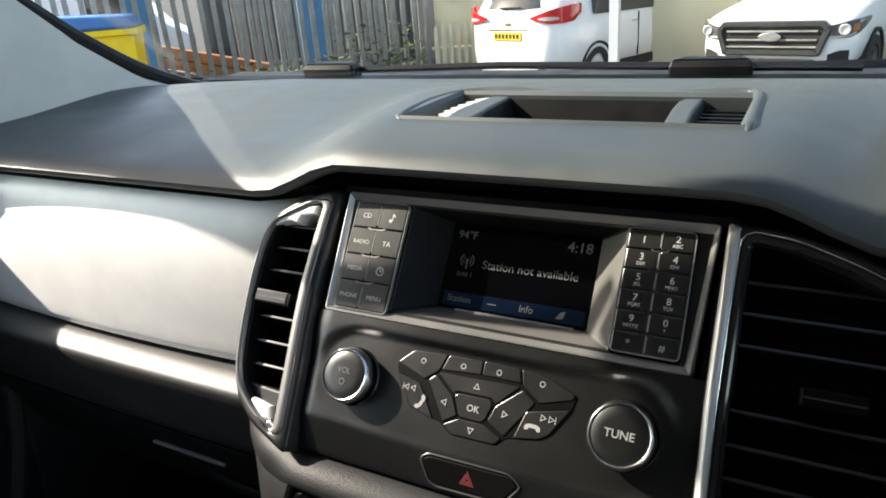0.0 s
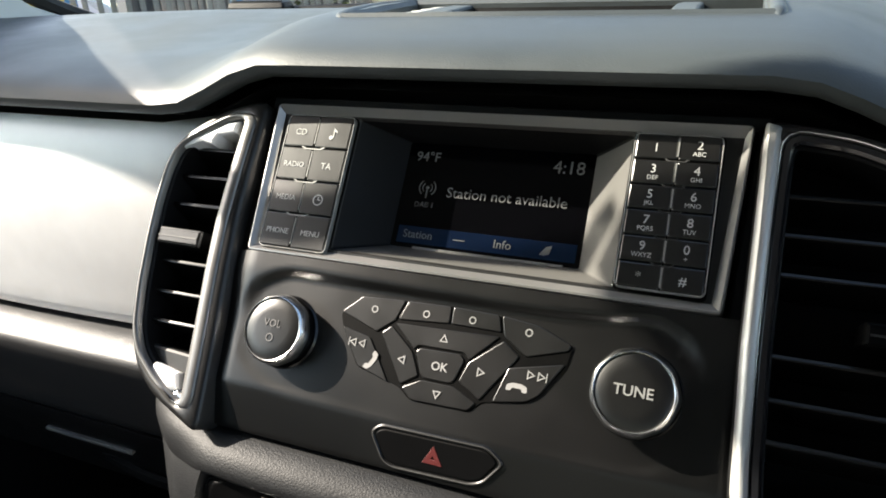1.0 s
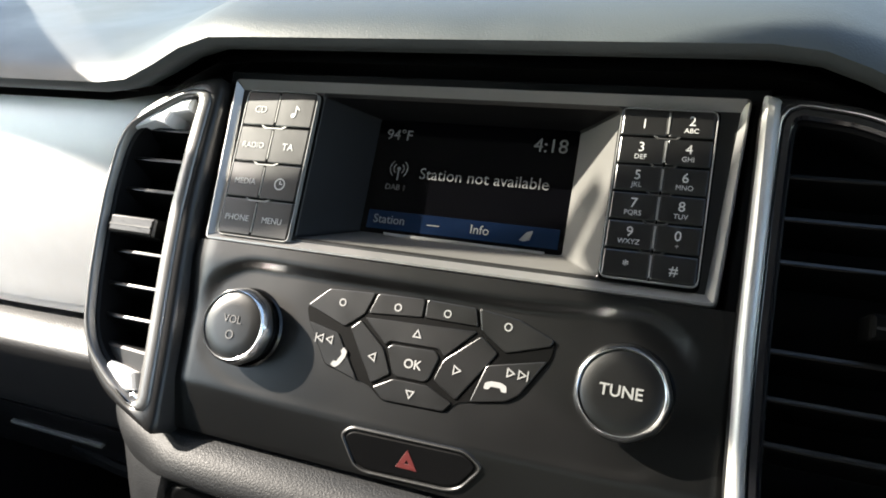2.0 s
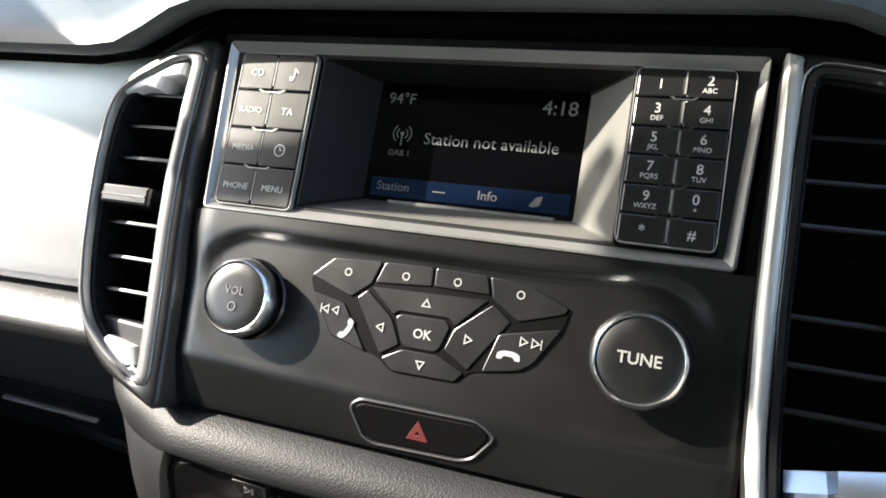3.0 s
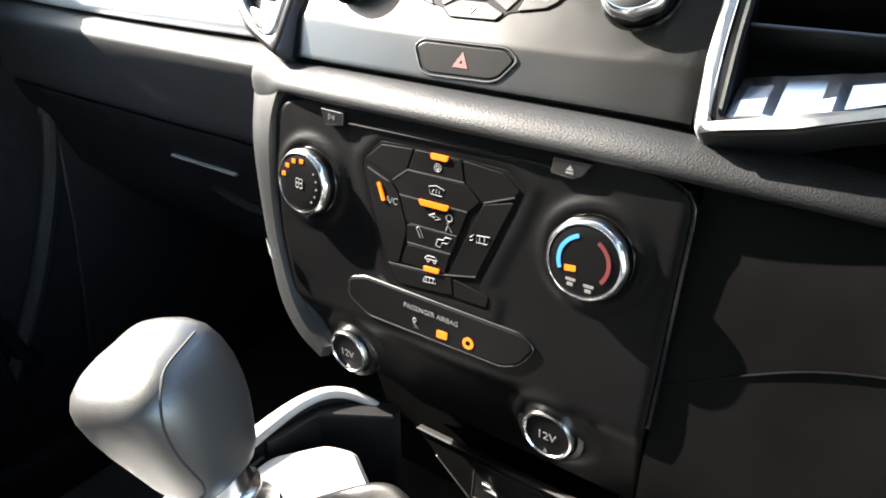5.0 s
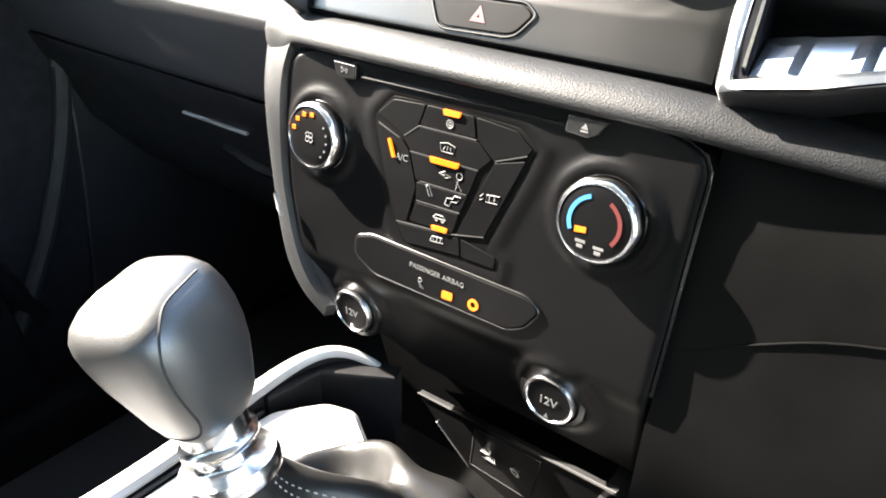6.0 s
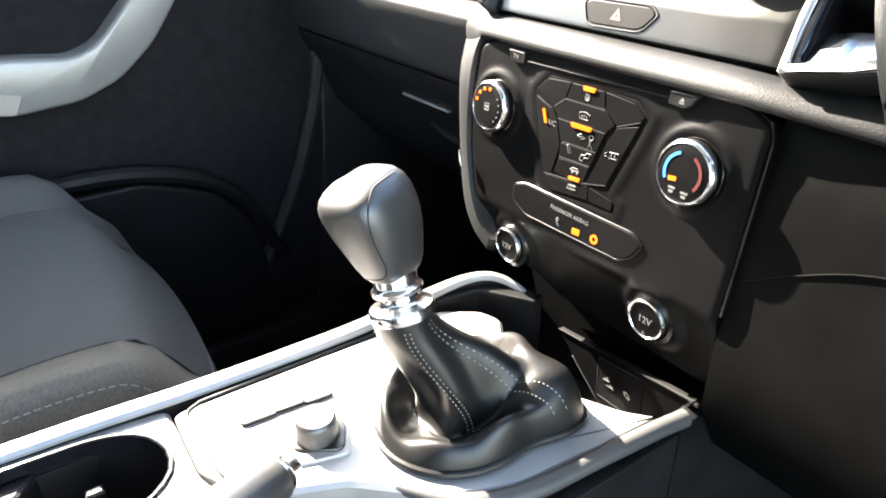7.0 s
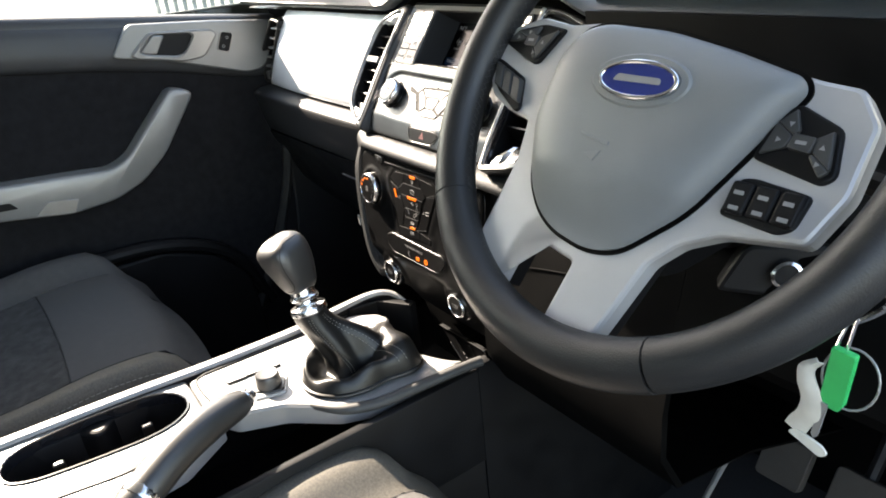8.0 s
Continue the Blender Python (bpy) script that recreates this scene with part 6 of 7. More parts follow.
put(plate, "socket_insert", BLACK, prism, inset(RC, 0.0014), -0.001, 0.0003, MP)
US = [(0.0745, -0.0325), (0.0925, -0.0335), (0.0885, -0.0415), (0.0705, -0.0405)]
put(plate, "data_socket", CHROME, frame_ring, US, inset(US, 0.0011), -0.003, 0.0012, MP, 0.0002)
put(plate, "audio_socket", CHROME, lathe, [(0.0045, 0.0), (0.0045, 0.0016), (0.0022, 0.0016), (0.0022, -0.004)], at(MP, 0.1148, -0.0359), 20, False)

# switches behind the lever
sw = thing("drive_switches", (0.0, 0.15, 0.970), "rotary drive selector knob with a small button block", "switch")
put(sw, "switch_tile", CONSOLE, prism, rounded([(-0.026, 0.124), (0.012, 0.120), (0.026, 0.162), (-0.008, 0.178)], 0.005), 0.968, 0.9726, Matrix(), 0.001)
put(sw, "knob_base", PANEL, prism, rounded([(-0.020, 0.141), (0.004, 0.131), (0.023, 0.160), (-0.002, 0.174)], 0.008), 0.971, 0.9745, Matrix(), 0.001)
put(sw, "knob", LEATHER, lathe, [(0.0152, 0.974), (0.0150, 0.978), (0.0140, 0.9860), (0.0134, 0.9880), (0.0120, 0.9892), (0.0100, 0.9888), (0.0005, 0.9886)], Matrix.Translation((-0.001, 0.1515, 0)), 32, smooth=50)
for y0, y1, a, b in ((0.1155, 0.1385, -0.0635, -0.0405), (0.1393, 0.1592, -0.0535, -0.0395), (0.1600, 0.1790, -0.0525, -0.0355)):
    o = rounded([(a, y0), (b, y0), (b + 0.002, y1), (a + 0.002, y1)], 0.0025)
    put(sw, "button", CONSOLE, prism, o, 0.968, 0.9724, Matrix(), 0.0006)
    put(sw, "button_rim", RUBBER, frame_ring, inset(o, -0.0012), inset(o, -0.0001), 0.968, 0.9726, Matrix(), 0.0002)

# ---- gear lever ----
lever = thing("gear_lever", (0.035, 0.25, 0.970), "black leather gear lever with chrome collar and stitched gaiter", "gear lever")
TOP = Vector((0.016, 0.212, 1.058))
BASE = Vector((0.035, 0.247, 0.972))


def skirt(a):
    """Reach of the gaiter's foot from its centre: a rounded foot with one drawn-out corner."""
    return 0.062 + 0.005 * math.cos(2 * (a - 1.9)) + 0.026 * max(0.0, math.cos(a - 0.80)) ** 14 + 0.006 * max(0.0, math.cos(a - 2.2)) ** 4


def gaiter_point(a, t):
    """The gaiter's skin: angle a, t from 0 at the plate over the slack skirt to 1 at the collar."""
    c = Vector((BASE.x - 0.003, BASE.y, 0))
    s = skirt(a)
    lump = max(0.0, math.cos(a - 1.0)) ** 3
    if t < 0.42:
        q = t / 0.42
        r = s * (1 - 0.50 * q ** 1.2)
        z = 0.972 + 0.017 * math.sin(min(1, q * 2.6) * 1.5708) + 0.026 * lump * math.sin(q * 2.2) - 0.016 * smooth(0.35, 1.0, q) * (1 - lump)
        z += 0.0045 * math.sin(3 * a + 1.0 + 3 * q) * math.sin(3.14 * q) + 0.003 * math.sin(7 * a + 5 * q) * math.sin(3.14 * q)
        return Vector((c.x + r * math.cos(a), c.y + r * math.sin(a), z))
    q = (t - 0.42) / 0.58
    foot = s * 0.50
    z0 = 0.972 + 0.017 + 0.026 * lump * math.sin(2.2) - 0.016 * (1 - lump)
    k = q ** 0.8
    r = foot * (1 - k) + 0.0175 * k + 0.0035 * (1 - q) * q * 4 * math.sin(3 * a + 2.0)
    r += 0.0022 * (1 - q) * math.sin(5 * a - 7 * q) - 0.0030 * (1 - q) * smooth(0.0, 0.2, q) * abs(math.sin(2.5 * a + 2.2 * q)) ** 0.6
    e = smooth(0.0, 1.0, q)
    return Vector((c.x + (TOP.x - c.x) * e + r * math.cos(a), c.y + (TOP.y - c.y) * e + r * math.sin(a), z0 + (TOP.z - z0) * q))


def gaiter(bm):
    rings = [[gaiter_point(6.28318 * k / 72, t) for k in range(72)] for t in [j / 40 for j in range(41)]]
    loft(bm, rings, False)


put(lever, "gaiter", GAITER, gaiter, label="black leather gaiter with folds", smooth=80)


def gaiter_stitch(bm, a0, t0):
    for off in (-0.09, 0.09):
        P = [gaiter_point(a0 + off * (0.6 + 0.4 * j / 60), t0 + (0.97 - t0) * j / 60) for j in range(61)]
        for j in range(0, 60, 2):
            c = Vector((BASE.x, BASE.y, P[j].z - 0.01))
            n0 = (P[j] - c).normalized() * 0.0005
            tube(bm, [P[j] + n0, P[j].lerp(P[j + 1], 0.8) + n0], 0.0004, 5)


for a0, t0 in ((4.25, 0.45), (5.85, 0.36), (0.55, 0.08)):
    put(lever, "stitching", STITCH, gaiter_stitch, a0, t0)
put(lever, "gaiter_hem", GAITER, tube, [gaiter_point(6.28318 * k / 72, 0.0) + Vector((0, 0, 0.001)) for k in range(72)], 0.0026, 8, True)
AX = (Vector((-0.010, 0.206, 1.155)) - TOP).normalized()
MG = Matrix.Translation(TOP) @ AX.to_track_quat("Z", "Y").to_matrix().to_4x4()
put(lever, "chrome_collar", CHROME, lathe, [(0.0180, -0.005), (0.0212, -0.003), (0.0216, 0.001), (0.0205, 0.004), (0.0140, 0.0055), (0.0125, 0.0075), (0.0125, 0.0115), (0.0150, 0.0125), (0.0166, 0.0140), (0.0166, 0.0160), (0.0148, 0.0175), (0.0142, 0.0200), (0.0150, 0.0290), (0.0154, 0.0330)], MG, 48, smooth=50)


KNOB = ((0.022, 0.009, 0.9), (0.0245, 0.0148, 0.9), (0.028, 0.0172, 0.95), (0.035, 0.0192, 1.0), (0.047, 0.0218, 1.03), (0.059, 0.0243, 1.05), (0.070, 0.0258, 1.06), (0.079, 0.0262, 1.06), (0.086, 0.0255, 1.05), (0.0915, 0.0236, 1.04), (0.0955, 0.0205, 1.03), (0.0985, 0.0160, 1.02), (0.1003, 0.0105, 1.0), (0.1012, 0.005, 1.0), (0.1014, 0.001, 1.0))


def knob_skin(a, z, r, s, out=0.0):
    """The knob's skin: a soft square in plan that flares and leans towards the rear as it rises."""
    c, si = math.cos(a), math.sin(a)
    p = 0.62 + 0.2 * smooth(0.035, 0.022, z)
    tip = 0.012 * smooth(0.074, 0.102, z) * c * r / 0.026
    return MG @ Vector((math.copysign(abs(c) ** p, c) * r + out * c + 0.10 * max(0, z - 0.03), math.copysign(abs(si) ** p, si) * r * s * 0.94 - 0.05 * max(0, z - 0.05) + out * si, 0.022 + (z - 0.022) * 0.874 - tip * 0.55))


def knob_rings(bm):
    loft(bm, [[knob_skin(6.28318 * k / 56, z, r, s) for k in range(56)] for z, r, s in KNOB])


put(lever, "knob", LEATHER, knob_rings, label="rounded black leather knob", smooth=60)


def knob_seam(bm):
    zs, rs, ss = zip(*KNOB)
    P = []
    for deg, z in ((118, 0.0955), (100, 0.0960), (82, 0.0950), (68, 0.0915), (56, 0.084), (47, 0.073), (43, 0.060), (44, 0.048), (46, 0.040), (41, 0.034), (30, 0.0305), (8, 0.0290), (-30, 0.0285), (-70, 0.0285)):
        i = max(k for k in range(len(zs) - 1) if zs[k] <= z)
        q = (z - zs[i]) / (zs[i + 1] - zs[i])
        P.append(knob_skin(radians(deg), z, rs[i] + (rs[i + 1] - rs[i]) * q, ss[i] + (ss[i + 1] - ss[i]) * q, 0.0))
    tube(bm, curve(P, 6), 0.00055, 6)


put(lever, "knob_seam", RUBBER, knob_seam)

# ---- handbrake ----
brake = thing("handbrake", (0.085, 0.0, 0.95), "leather wrapped handbrake lever with a chrome button, lowered", "handbrake")
HB = [(0.036, 0.110, 0.992), (0.053, 0.066, 0.996), (0.074, 0.022, 0.993), (0.095, -0.018, 0.982), (0.108, -0.050, 0.970)]
put(brake, "grip", LEATHER, tube, curve(HB, 6), [0.0130, 0.0155, 0.0168, 0.0175, 0.0180, 0.0185, 0.019] + [0.0195] * 12 + [0.0195, 0.019, 0.0185, 0.018, 0.0175, 0.017], 16, label="grained leather grip")
put(brake, "button", CHROME, lathe, [(0.0115, -0.004), (0.0118, 0.003), (0.0095, 0.006), (0.0092, 0.011), (0.007, 0.0135), (0.0005, 0.014)], Matrix.Translation(HB[0]) @ Vector((-0.44, 0.9, 0.02)).to_track_quat("Z", "Y").to_matrix().to_4x4(), 24)
put(brake, "ferrule", CHROME, lathe, [(0.0195, -0.006), (0.0205, 0.0), (0.0195, 0.006)], Matrix.Translation(HB[3]) @ Vector((-0.5, 0.84, 0.2)).to_track_quat("Z", "Y").to_matrix().to_4x4(), 24)
put(brake, "gaiter", LEATHER, tube, curve([(0.118, -0.045, 0.968), (0.128, -0.08, 0.955), (0.130, -0.14, 0.94), (0.125, -0.20, 0.93)], 5), [0.017, 0.022, 0.020, 0.026, 0.023, 0.030, 0.026, 0.034, 0.030, 0.038, 0.033, 0.040, 0.035, 0.042, 0.036, 0.04], 18)
put(console, "brake_recess", CONSOLE, frame_ring, rounded([(0.045, -0.26), (0.112, -0.26), (0.112, -0.03), (0.075, 0.0), (0.05, -0.04)], 0.02), rounded([(0.057, -0.248), (0.100, -0.248), (0.100, -0.04), (0.075, -0.018), (0.062, -0.05)], 0.02), 0.94, 0.9715, Matrix(), 0.003)


# ---- seats ----
def seat(cx, front, name_label, sx, z0=0.0):
    """sx: +1 where the console lies on the seat's right."""
    s = thing("front_seat", (cx, front - 0.3, 0.56), name_label, "car seat", "front seats")

    def top(x, y):
        """Height of the cushion: x across from the centre towards the console, y back from the front edge."""
        ax = abs(x)
        h = 0.932 + 0.026 * smooth(0.15, 0.215, ax) - 0.05 * smooth(0.225, 0.262, ax)
        h += 0.012 * smooth(0.17, -0.12, x)
        h += 0.008 * math.sin(min(1, max(0, (y - 0.01) / 0.2)) * 3.14) - 0.03 * smooth(0.2, 0.55, y)
        h -= 0.085 * (1 - smooth(-0.03, 0.06, y)) ** 2
        return h + z0

    def skin(bm, xs, ys, lift=0.0):
        rows = []
        for y in ys:
            rows.append([(cx + sx * x, front - y - 0.035 * (abs(x) / 0.25) ** 2 * (1 - smooth(0, 0.3, y)), top(x, y) + lift) for x in xs])
        slab(bm, rows, (0, 0, -0.012))

    def lin(a, b, n):
        return [a + (b - a) * k / n for k in range(n + 1)]

    YF, YB = lin(-0.03, 0.165, 12), lin(0.165, 0.62, 14)
    put(s, "front_panel", CLOTH, skin, lin(-0.155, 0.155, 14), YF, label="plain charcoal cloth", smooth=70)
    put(s, "insert", INSERT, skin, lin(-0.155, 0.155, 14), YB, label="ribbed grey insert", smooth=70)
    put(s, "seam", RUBBER, tube, [(cx + sx * x, front - 0.165 - 0.035 * (abs(x) / 0.25) ** 2 * (1 - smooth(0, 0.3, 0.165)), top(x, 0.165) + 0.0004) for x in lin(-0.155, 0.155, 14)], 0.0014, 6)
    for e in (-1, 1):
        # Sunlight is coloured into the console-side bolster only.
        put(s, "bolster", SUNBOLSTER if e > 0 else CLOTH, skin, [e * x for x in lin(0.157, 0.262, 12)], lin(-0.03, 0.62, 26), label="raised side bolster", smooth=70)
        put(s, "seam", RUBBER, tube, [(cx + sx * e * 0.156, front - y - 0.0136 * (1 - smooth(0, 0.3, y)), top(0.156, y) - 0.0003) for y in lin(-0.02, 0.62, 24)], 0.0015, 6)

        def side(bm, e=e):
            rows = []
            for j, (dx, dz) in enumerate(((0.262, 0.0), (0.266, -0.012), (0.268, -0.05), (0.266, -0.10), (0.25, -0.18))):
                rows.append([(cx + sx * e * dx, front - y - 0.037 * (1 - smooth(0, 0.3, y)), max(top(0.262, y) + dz, 0.62)) for y in lin(-0.015, 0.62, 16)])
            slab(bm, rows, (-sx * e * 0.01, 0, 0))
        put(s, "side_panel", CLOTH, side, smooth=60)

        def stitches(bm, x, dz, e=e):
            for k in range(70):
                P = []
                for y in (0.02 + 0.0085 * k, 0.0255 + 0.0085 * k):
                    zz = top(min(x, 0.262), y) + dz
                    P.append((cx + sx * e * (x + (0.001 if x > 0.26 else 0)), front - y - 0.035 * (1 - smooth(0, 0.3, y)), zz))
                tube(bm, P, 0.0006, 5)
        put(s, "stitching", STITCH, stitches, 0.238, 0.0016)
        put(s, "stitching", STITCH, stitches, 0.2675, -0.016)

    def apron(bm):
        rows = []
        for dz, dy in ((0.0, 0.03), (-0.03, 0.036), (-0.09, 0.02), (-0.2, -0.03), (-0.30, -0.06)):
            rows.append([(cx + sx * x, front + dy - 0.035 * (abs(x) / 0.25) ** 2, 0.85 + z0 + dz) for x in lin(-0.25, 0.25, 12)])
        slab(bm, rows, (0, -0.02, 0))
    put(s, "apron", CLOTH, apron, smooth=60)
    put(s, "base", BLACK, box, cx - 0.22, cx + 0.22, front - 0.58, front - 0.08, 0.52, 0.86, 0.01)

    def back(bm):
        rows = []
        for t in lin(0, 1, 10):
            w = 0.25 - 0.04 * t
            rows.append([(cx + w * x, front - 0.58 - 0.16 * t - 0.05 * abs(x) ** 2 * -1, 0.90 + 0.62 * t) for x in lin(-1, 1, 10)])
        slab(bm, rows, (0, -0.09, 0))
    return s


seat(-0.405, 0.135, "charcoal cloth passenger seat with stitched bolsters", 1)
seat(0.355, 0.262, "charcoal cloth driver seat with stitched bolsters", -1, -0.02)

# ---- passenger door ----
door = thing("passenger_door", (-0.72, 0.1, 0.55), "closed black passenger door with silver insert and pull", "car door")


def door_card(bm):
    # (outline offset from x = -0.70, height)
    prof = [(-0.008, 0.0), (-0.002, 0.06), (0.001, 0.13), (0.004, 0.40), (-0.002, 0.70), (-0.006, 0.86), (-0.016, 0.95), (-0.034, 1.0)]
    ys = [-0.60, -0.40, -0.20, 0.0, 0.10, 0.20, 0.30, 0.38, 0.46, 0.52, 0.60]
    rows = []
    for d, s in prof:
        row = []
        for y in ys:
            low = 1.293 - 0.14 * max(y, 0) if y < 0.25 else 1.258 - 0.25 * min(y - 0.25, 0.22)
            top = 1.372 - 0.125 * max(y, 0) - 0.02 * min(y, 0)
            row.append((-0.70 + d, y, low + (top - low) * s))
        rows.append(row)
    slab(bm, rows, (-0.03, 0, 0))


put(door, "upper_card", DOORVINYL, door_card, label="dark grey grained upper door card", smooth=50)


def lower_card(bm):
    prof = [(-0.035, 0.56), (-0.012, 0.60), (-0.004, 0.75), (0.0, 0.92), (-0.004, 1.02), (-0.006, 1.10), (-0.008, 1.15), (-0.010, 1.19), (-0.011, 1.22), (-0.012, 1.30)]
    slab(bm, [[(-0.70 + d, y, z) for y in (-0.60, -0.40, -0.20, 0.0, 0.15, 0.30, 0.42, 0.52, 0.60)] for d, z in prof], (-0.03, 0, 0))


put(door, "outer_skin", BLACK, box, -0.775, -0.755, -0.55, 0.62, 0.46, 1.345, 0.004)
put(door, "lower_card", DARKCLOTH, lower_card, label="black cloth and vinyl lower door card", smooth=50)


def sill(bm):
    prof = [(-0.012, 1.352), (-0.014, 1.364), (-0.024, 1.372), (-0.040, 1.374), (-0.060, 1.368)]
    slab(bm, [[(-0.70 + d, y, z + 0.012 - 0.125 * max(y, 0) - 0.02 * min(y, 0)) for y in (-0.6, -0.3, 0.0, 0.3, 0.5, 0.62)] for d, z in prof], (0, 0, -0.012))


put(door, "sill", DOORVINYL, sill, label="window sill lit by the sun", smooth=60)
pane = put(door, "window_glass", GLASS, window_pane)
pane.visible_shadow = False
DX = basis((-0.697, 0, 0), (0, 1, 0), (0, 0, 1))
INS = rounded([(0.210, 1.287), (0.250, 1.340), (0.40, 1.326), (0.54, 1.308), (0.49, 1.222), (0.452, 1.219), (0.30, 1.268)], 0.012, 4)
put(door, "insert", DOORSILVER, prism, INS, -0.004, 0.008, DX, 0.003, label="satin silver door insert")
HND = rounded([(0.242, 1.287), (0.283, 1.322), (0.397, 1.311), (0.406, 1.300), (0.374, 1.263), (0.338, 1.260), (0.250, 1.279)], 0.012, 4)
HIN = rounded([(0.258, 1.290), (0.287, 1.317), (0.352, 1.310), (0.360, 1.305), (0.338, 1.277), (0.325, 1.273), (0.270, 1.284)], 0.008, 4)
put(door, "handle_bezel", BEZEL, frame_ring, HND, HIN, 0.004, 0.0150, DX, 0.003, 0.002, label="bright metallic handle surround")
put(door, "handle_well", BLACK, prism, inset(HIN, -0.001), 0.004, 0.0085, DX, 0.0005)
put(door, "handle", BEZEL, prism, rounded([(0.259, 1.290), (0.287, 1.316), (0.309, 1.313), (0.288, 1.282), (0.270, 1.284)], 0.004), 0.006, 0.0135, DX, 0.003, label="metallic inner door handle")
LK = rounded([(0.402, 1.272), (0.416, 1.303), (0.437, 1.297), (0.422, 1.264)], 0.005)
put(door, "lock_switch", BLACK, prism, LK, 0.006, 0.011, DX, 0.001)
put(door, "lock_rim", BEZEL, frame_ring, inset(LK, -0.002), inset(LK, -0.0002), 0.006, 0.0105, DX, 0.0005)
for y, z in ((0.414, 1.276), (0.424, 1.291)):
    put(door, "lock_mark", PRINT, lathe, [(0.0028, 0.011), (0.0028, 0.0114), (0.0018, 0.0114), (0.0018, 0.011)], at(DX, y, z), 12, False)
PULL = [(0.291, 1.221), (0.333, 1.207), (0.255, 1.105), (0.205, 1.064), (0.150, 1.042), (0.07, 1.036), (-0.04, 1.055), (-0.20, 1.075), (-0.20, 1.13), (-0.022, 1.115), (0.10, 1.104), (0.150, 1.098), (0.185, 1.112)]
put(door, "pull", DOORSILVER, prism, rounded(PULL, 0.016, 4), -0.01, 0.030, DX, 0.005, label="satin silver arm rest pull", smooth=60)
put(door, "window_switch", BEZEL, prism, rounded([(0.010, 1.050), (0.036, 1.071), (0.085, 1.062), (0.072, 1.038)], 0.004), 0.028, 0.0325, DX, 0.001)
put(door, "pull_pocket", BLACK, prism, rounded([(-0.05, 1.075), (-0.01, 1.072), (-0.02, 1.085), (-0.05, 1.088)], 0.003), 0.028, 0.0312, DX)
put(door, "pocket_lip", BLACK, tube, curve([(-0.675, -0.40, 0.93), (-0.672, 0.0, 0.935), (-0.672, 0.20, 0.925), (-0.68, 0.33, 0.86), (-0.69, 0.40, 0.72)], 6), 0.013, 10)
put(door, "pocket", BLACK, prism, rounded([(-0.45, 0.60), (0.38, 0.60), (0.36, 0.80), (0.30, 0.87), (0.20, 0.91), (-0.45, 0.92)], 0.02), -0.01, 0.022, DX, 0.006)
put(door, "door_seal", RUBBER, tube, curve([(-0.70, 0.50, 1.18), (-0.695, 0.50, 1.02), (-0.69, 0.44, 0.85), (-0.69, 0.36, 0.70), (-0.69, 0.30, 0.56)], 6), 0.011, 10)
put(door, "kick_panel", GLOVE, prism, [(0.46, 0.55), (0.92, 0.55), (0.92, 1.2), (0.52, 1.2), (0.50, 0.9)], -0.02, 0.0, DX, 0.004)

# ---- keys and pedals on the driver's side ----
keys = thing("bunch_of_keys", (0.51, 0.40, 1.12), "keys with a green plastic tag hanging from the ignition", "keys")
put(keys, "key_bow", CHROME, tube, curve([(0.510, 0.398, 1.180), (0.523, 0.398, 1.199), (0.531, 0.399, 1.198), (0.529, 0.400, 1.188), (0.513, 0.400, 1.172), (0.507, 0.399, 1.174)], 5, True), 0.0026, 8, True)
put(keys, "split_link", CHROME, tube, [(0.511, 0.398, 1.176), (0.505, 0.398, 1.150)], 0.0013, 6)
put(keys, "split_link", CHROME, tube, [(0.515, 0.398, 1.176), (0.512, 0.398, 1.150)], 0.0013, 6)
put(keys, "tag", GREEN, prism, rounded([(-0.0085, -0.023), (-0.006, -0.030), (0.006, -0.030), (0.0085, -0.023), (0.0085, 0.024), (-0.0085, 0.024)], 0.002), -0.0025, 0.0025, basis((0.5095, 0.398, 1.126), (0.99, 0.0, -0.10), (0.10, -0.1, 0.99)), 0.001, label="bright green plastic tag")
put(keys, "wire_ring", LINE, tube, [(0.515 + 0.019 * math.cos(0.2618 * k), 0.403 + 0.004 * math.sin(0.2618 * k), 1.124 + 0.023 * math.sin(0.2618 * k)) for k in range(24)], 0.0009, 6, True)
put(keys, "key_blade", LINE, prism, [(-0.002, 0.0), (0.003, 0.0), (0.003, -0.034), (0.0005, -0.038), (-0.002, -0.034)], -0.001, 0.001, basis((0.503, 0.398, 1.100), (0.98, 0.0, -0.15), (0.15, -0.1, 0.98)))


def strap_skin(bm):
    pts = curve([(0.494, 0.401, 1.130), (0.4865, 0.399, 1.121), (0.4905, 0.397, 1.108), (0.4945, 0.398, 1.095), (0.4925, 0.399, 1.082), (0.4870, 0.401, 1.072), (0.4835, 0.402, 1.063)], 5)
    rows = []
    for i, p in enumerate(pts):
        w = 0.0030 + 0.0055 * min(1, i / 10)
        rows.append([p + Vector((-w, 0, 0.001)), p + Vector((0, -0.0025, 0)), p + Vector((w, 0, -0.001))])
    slab(bm, rows, (0, 0.0015, 0))


put(keys, "strap", PAPER, strap_skin, label="curled ivory strap", smooth=60)
put(keys, "strap_end", PAPER, prism, rounded([(0.0, -0.004), (0.028, -0.007), (0.032, -0.001), (0.026, 0.003), (0.004, 0.003)], 0.003), -0.001, 0.001, basis((0.480, 0.400, 1.063), (1, 0, -0.25), (0.25, 0.1, 1)), 0.0005)

NEAR = Matrix.Translation((0.683, -0.04, 1.435)) @ Matrix.Scale(0.80, 4) @ Matrix.Translation((-0.683, 0.04, -1.435))
for o in keys.children:
    o.data.transform(NEAR)
keys.matrix_basis = Matrix.Translation(NEAR @ Vector((0.51, 0.40, 1.12)))
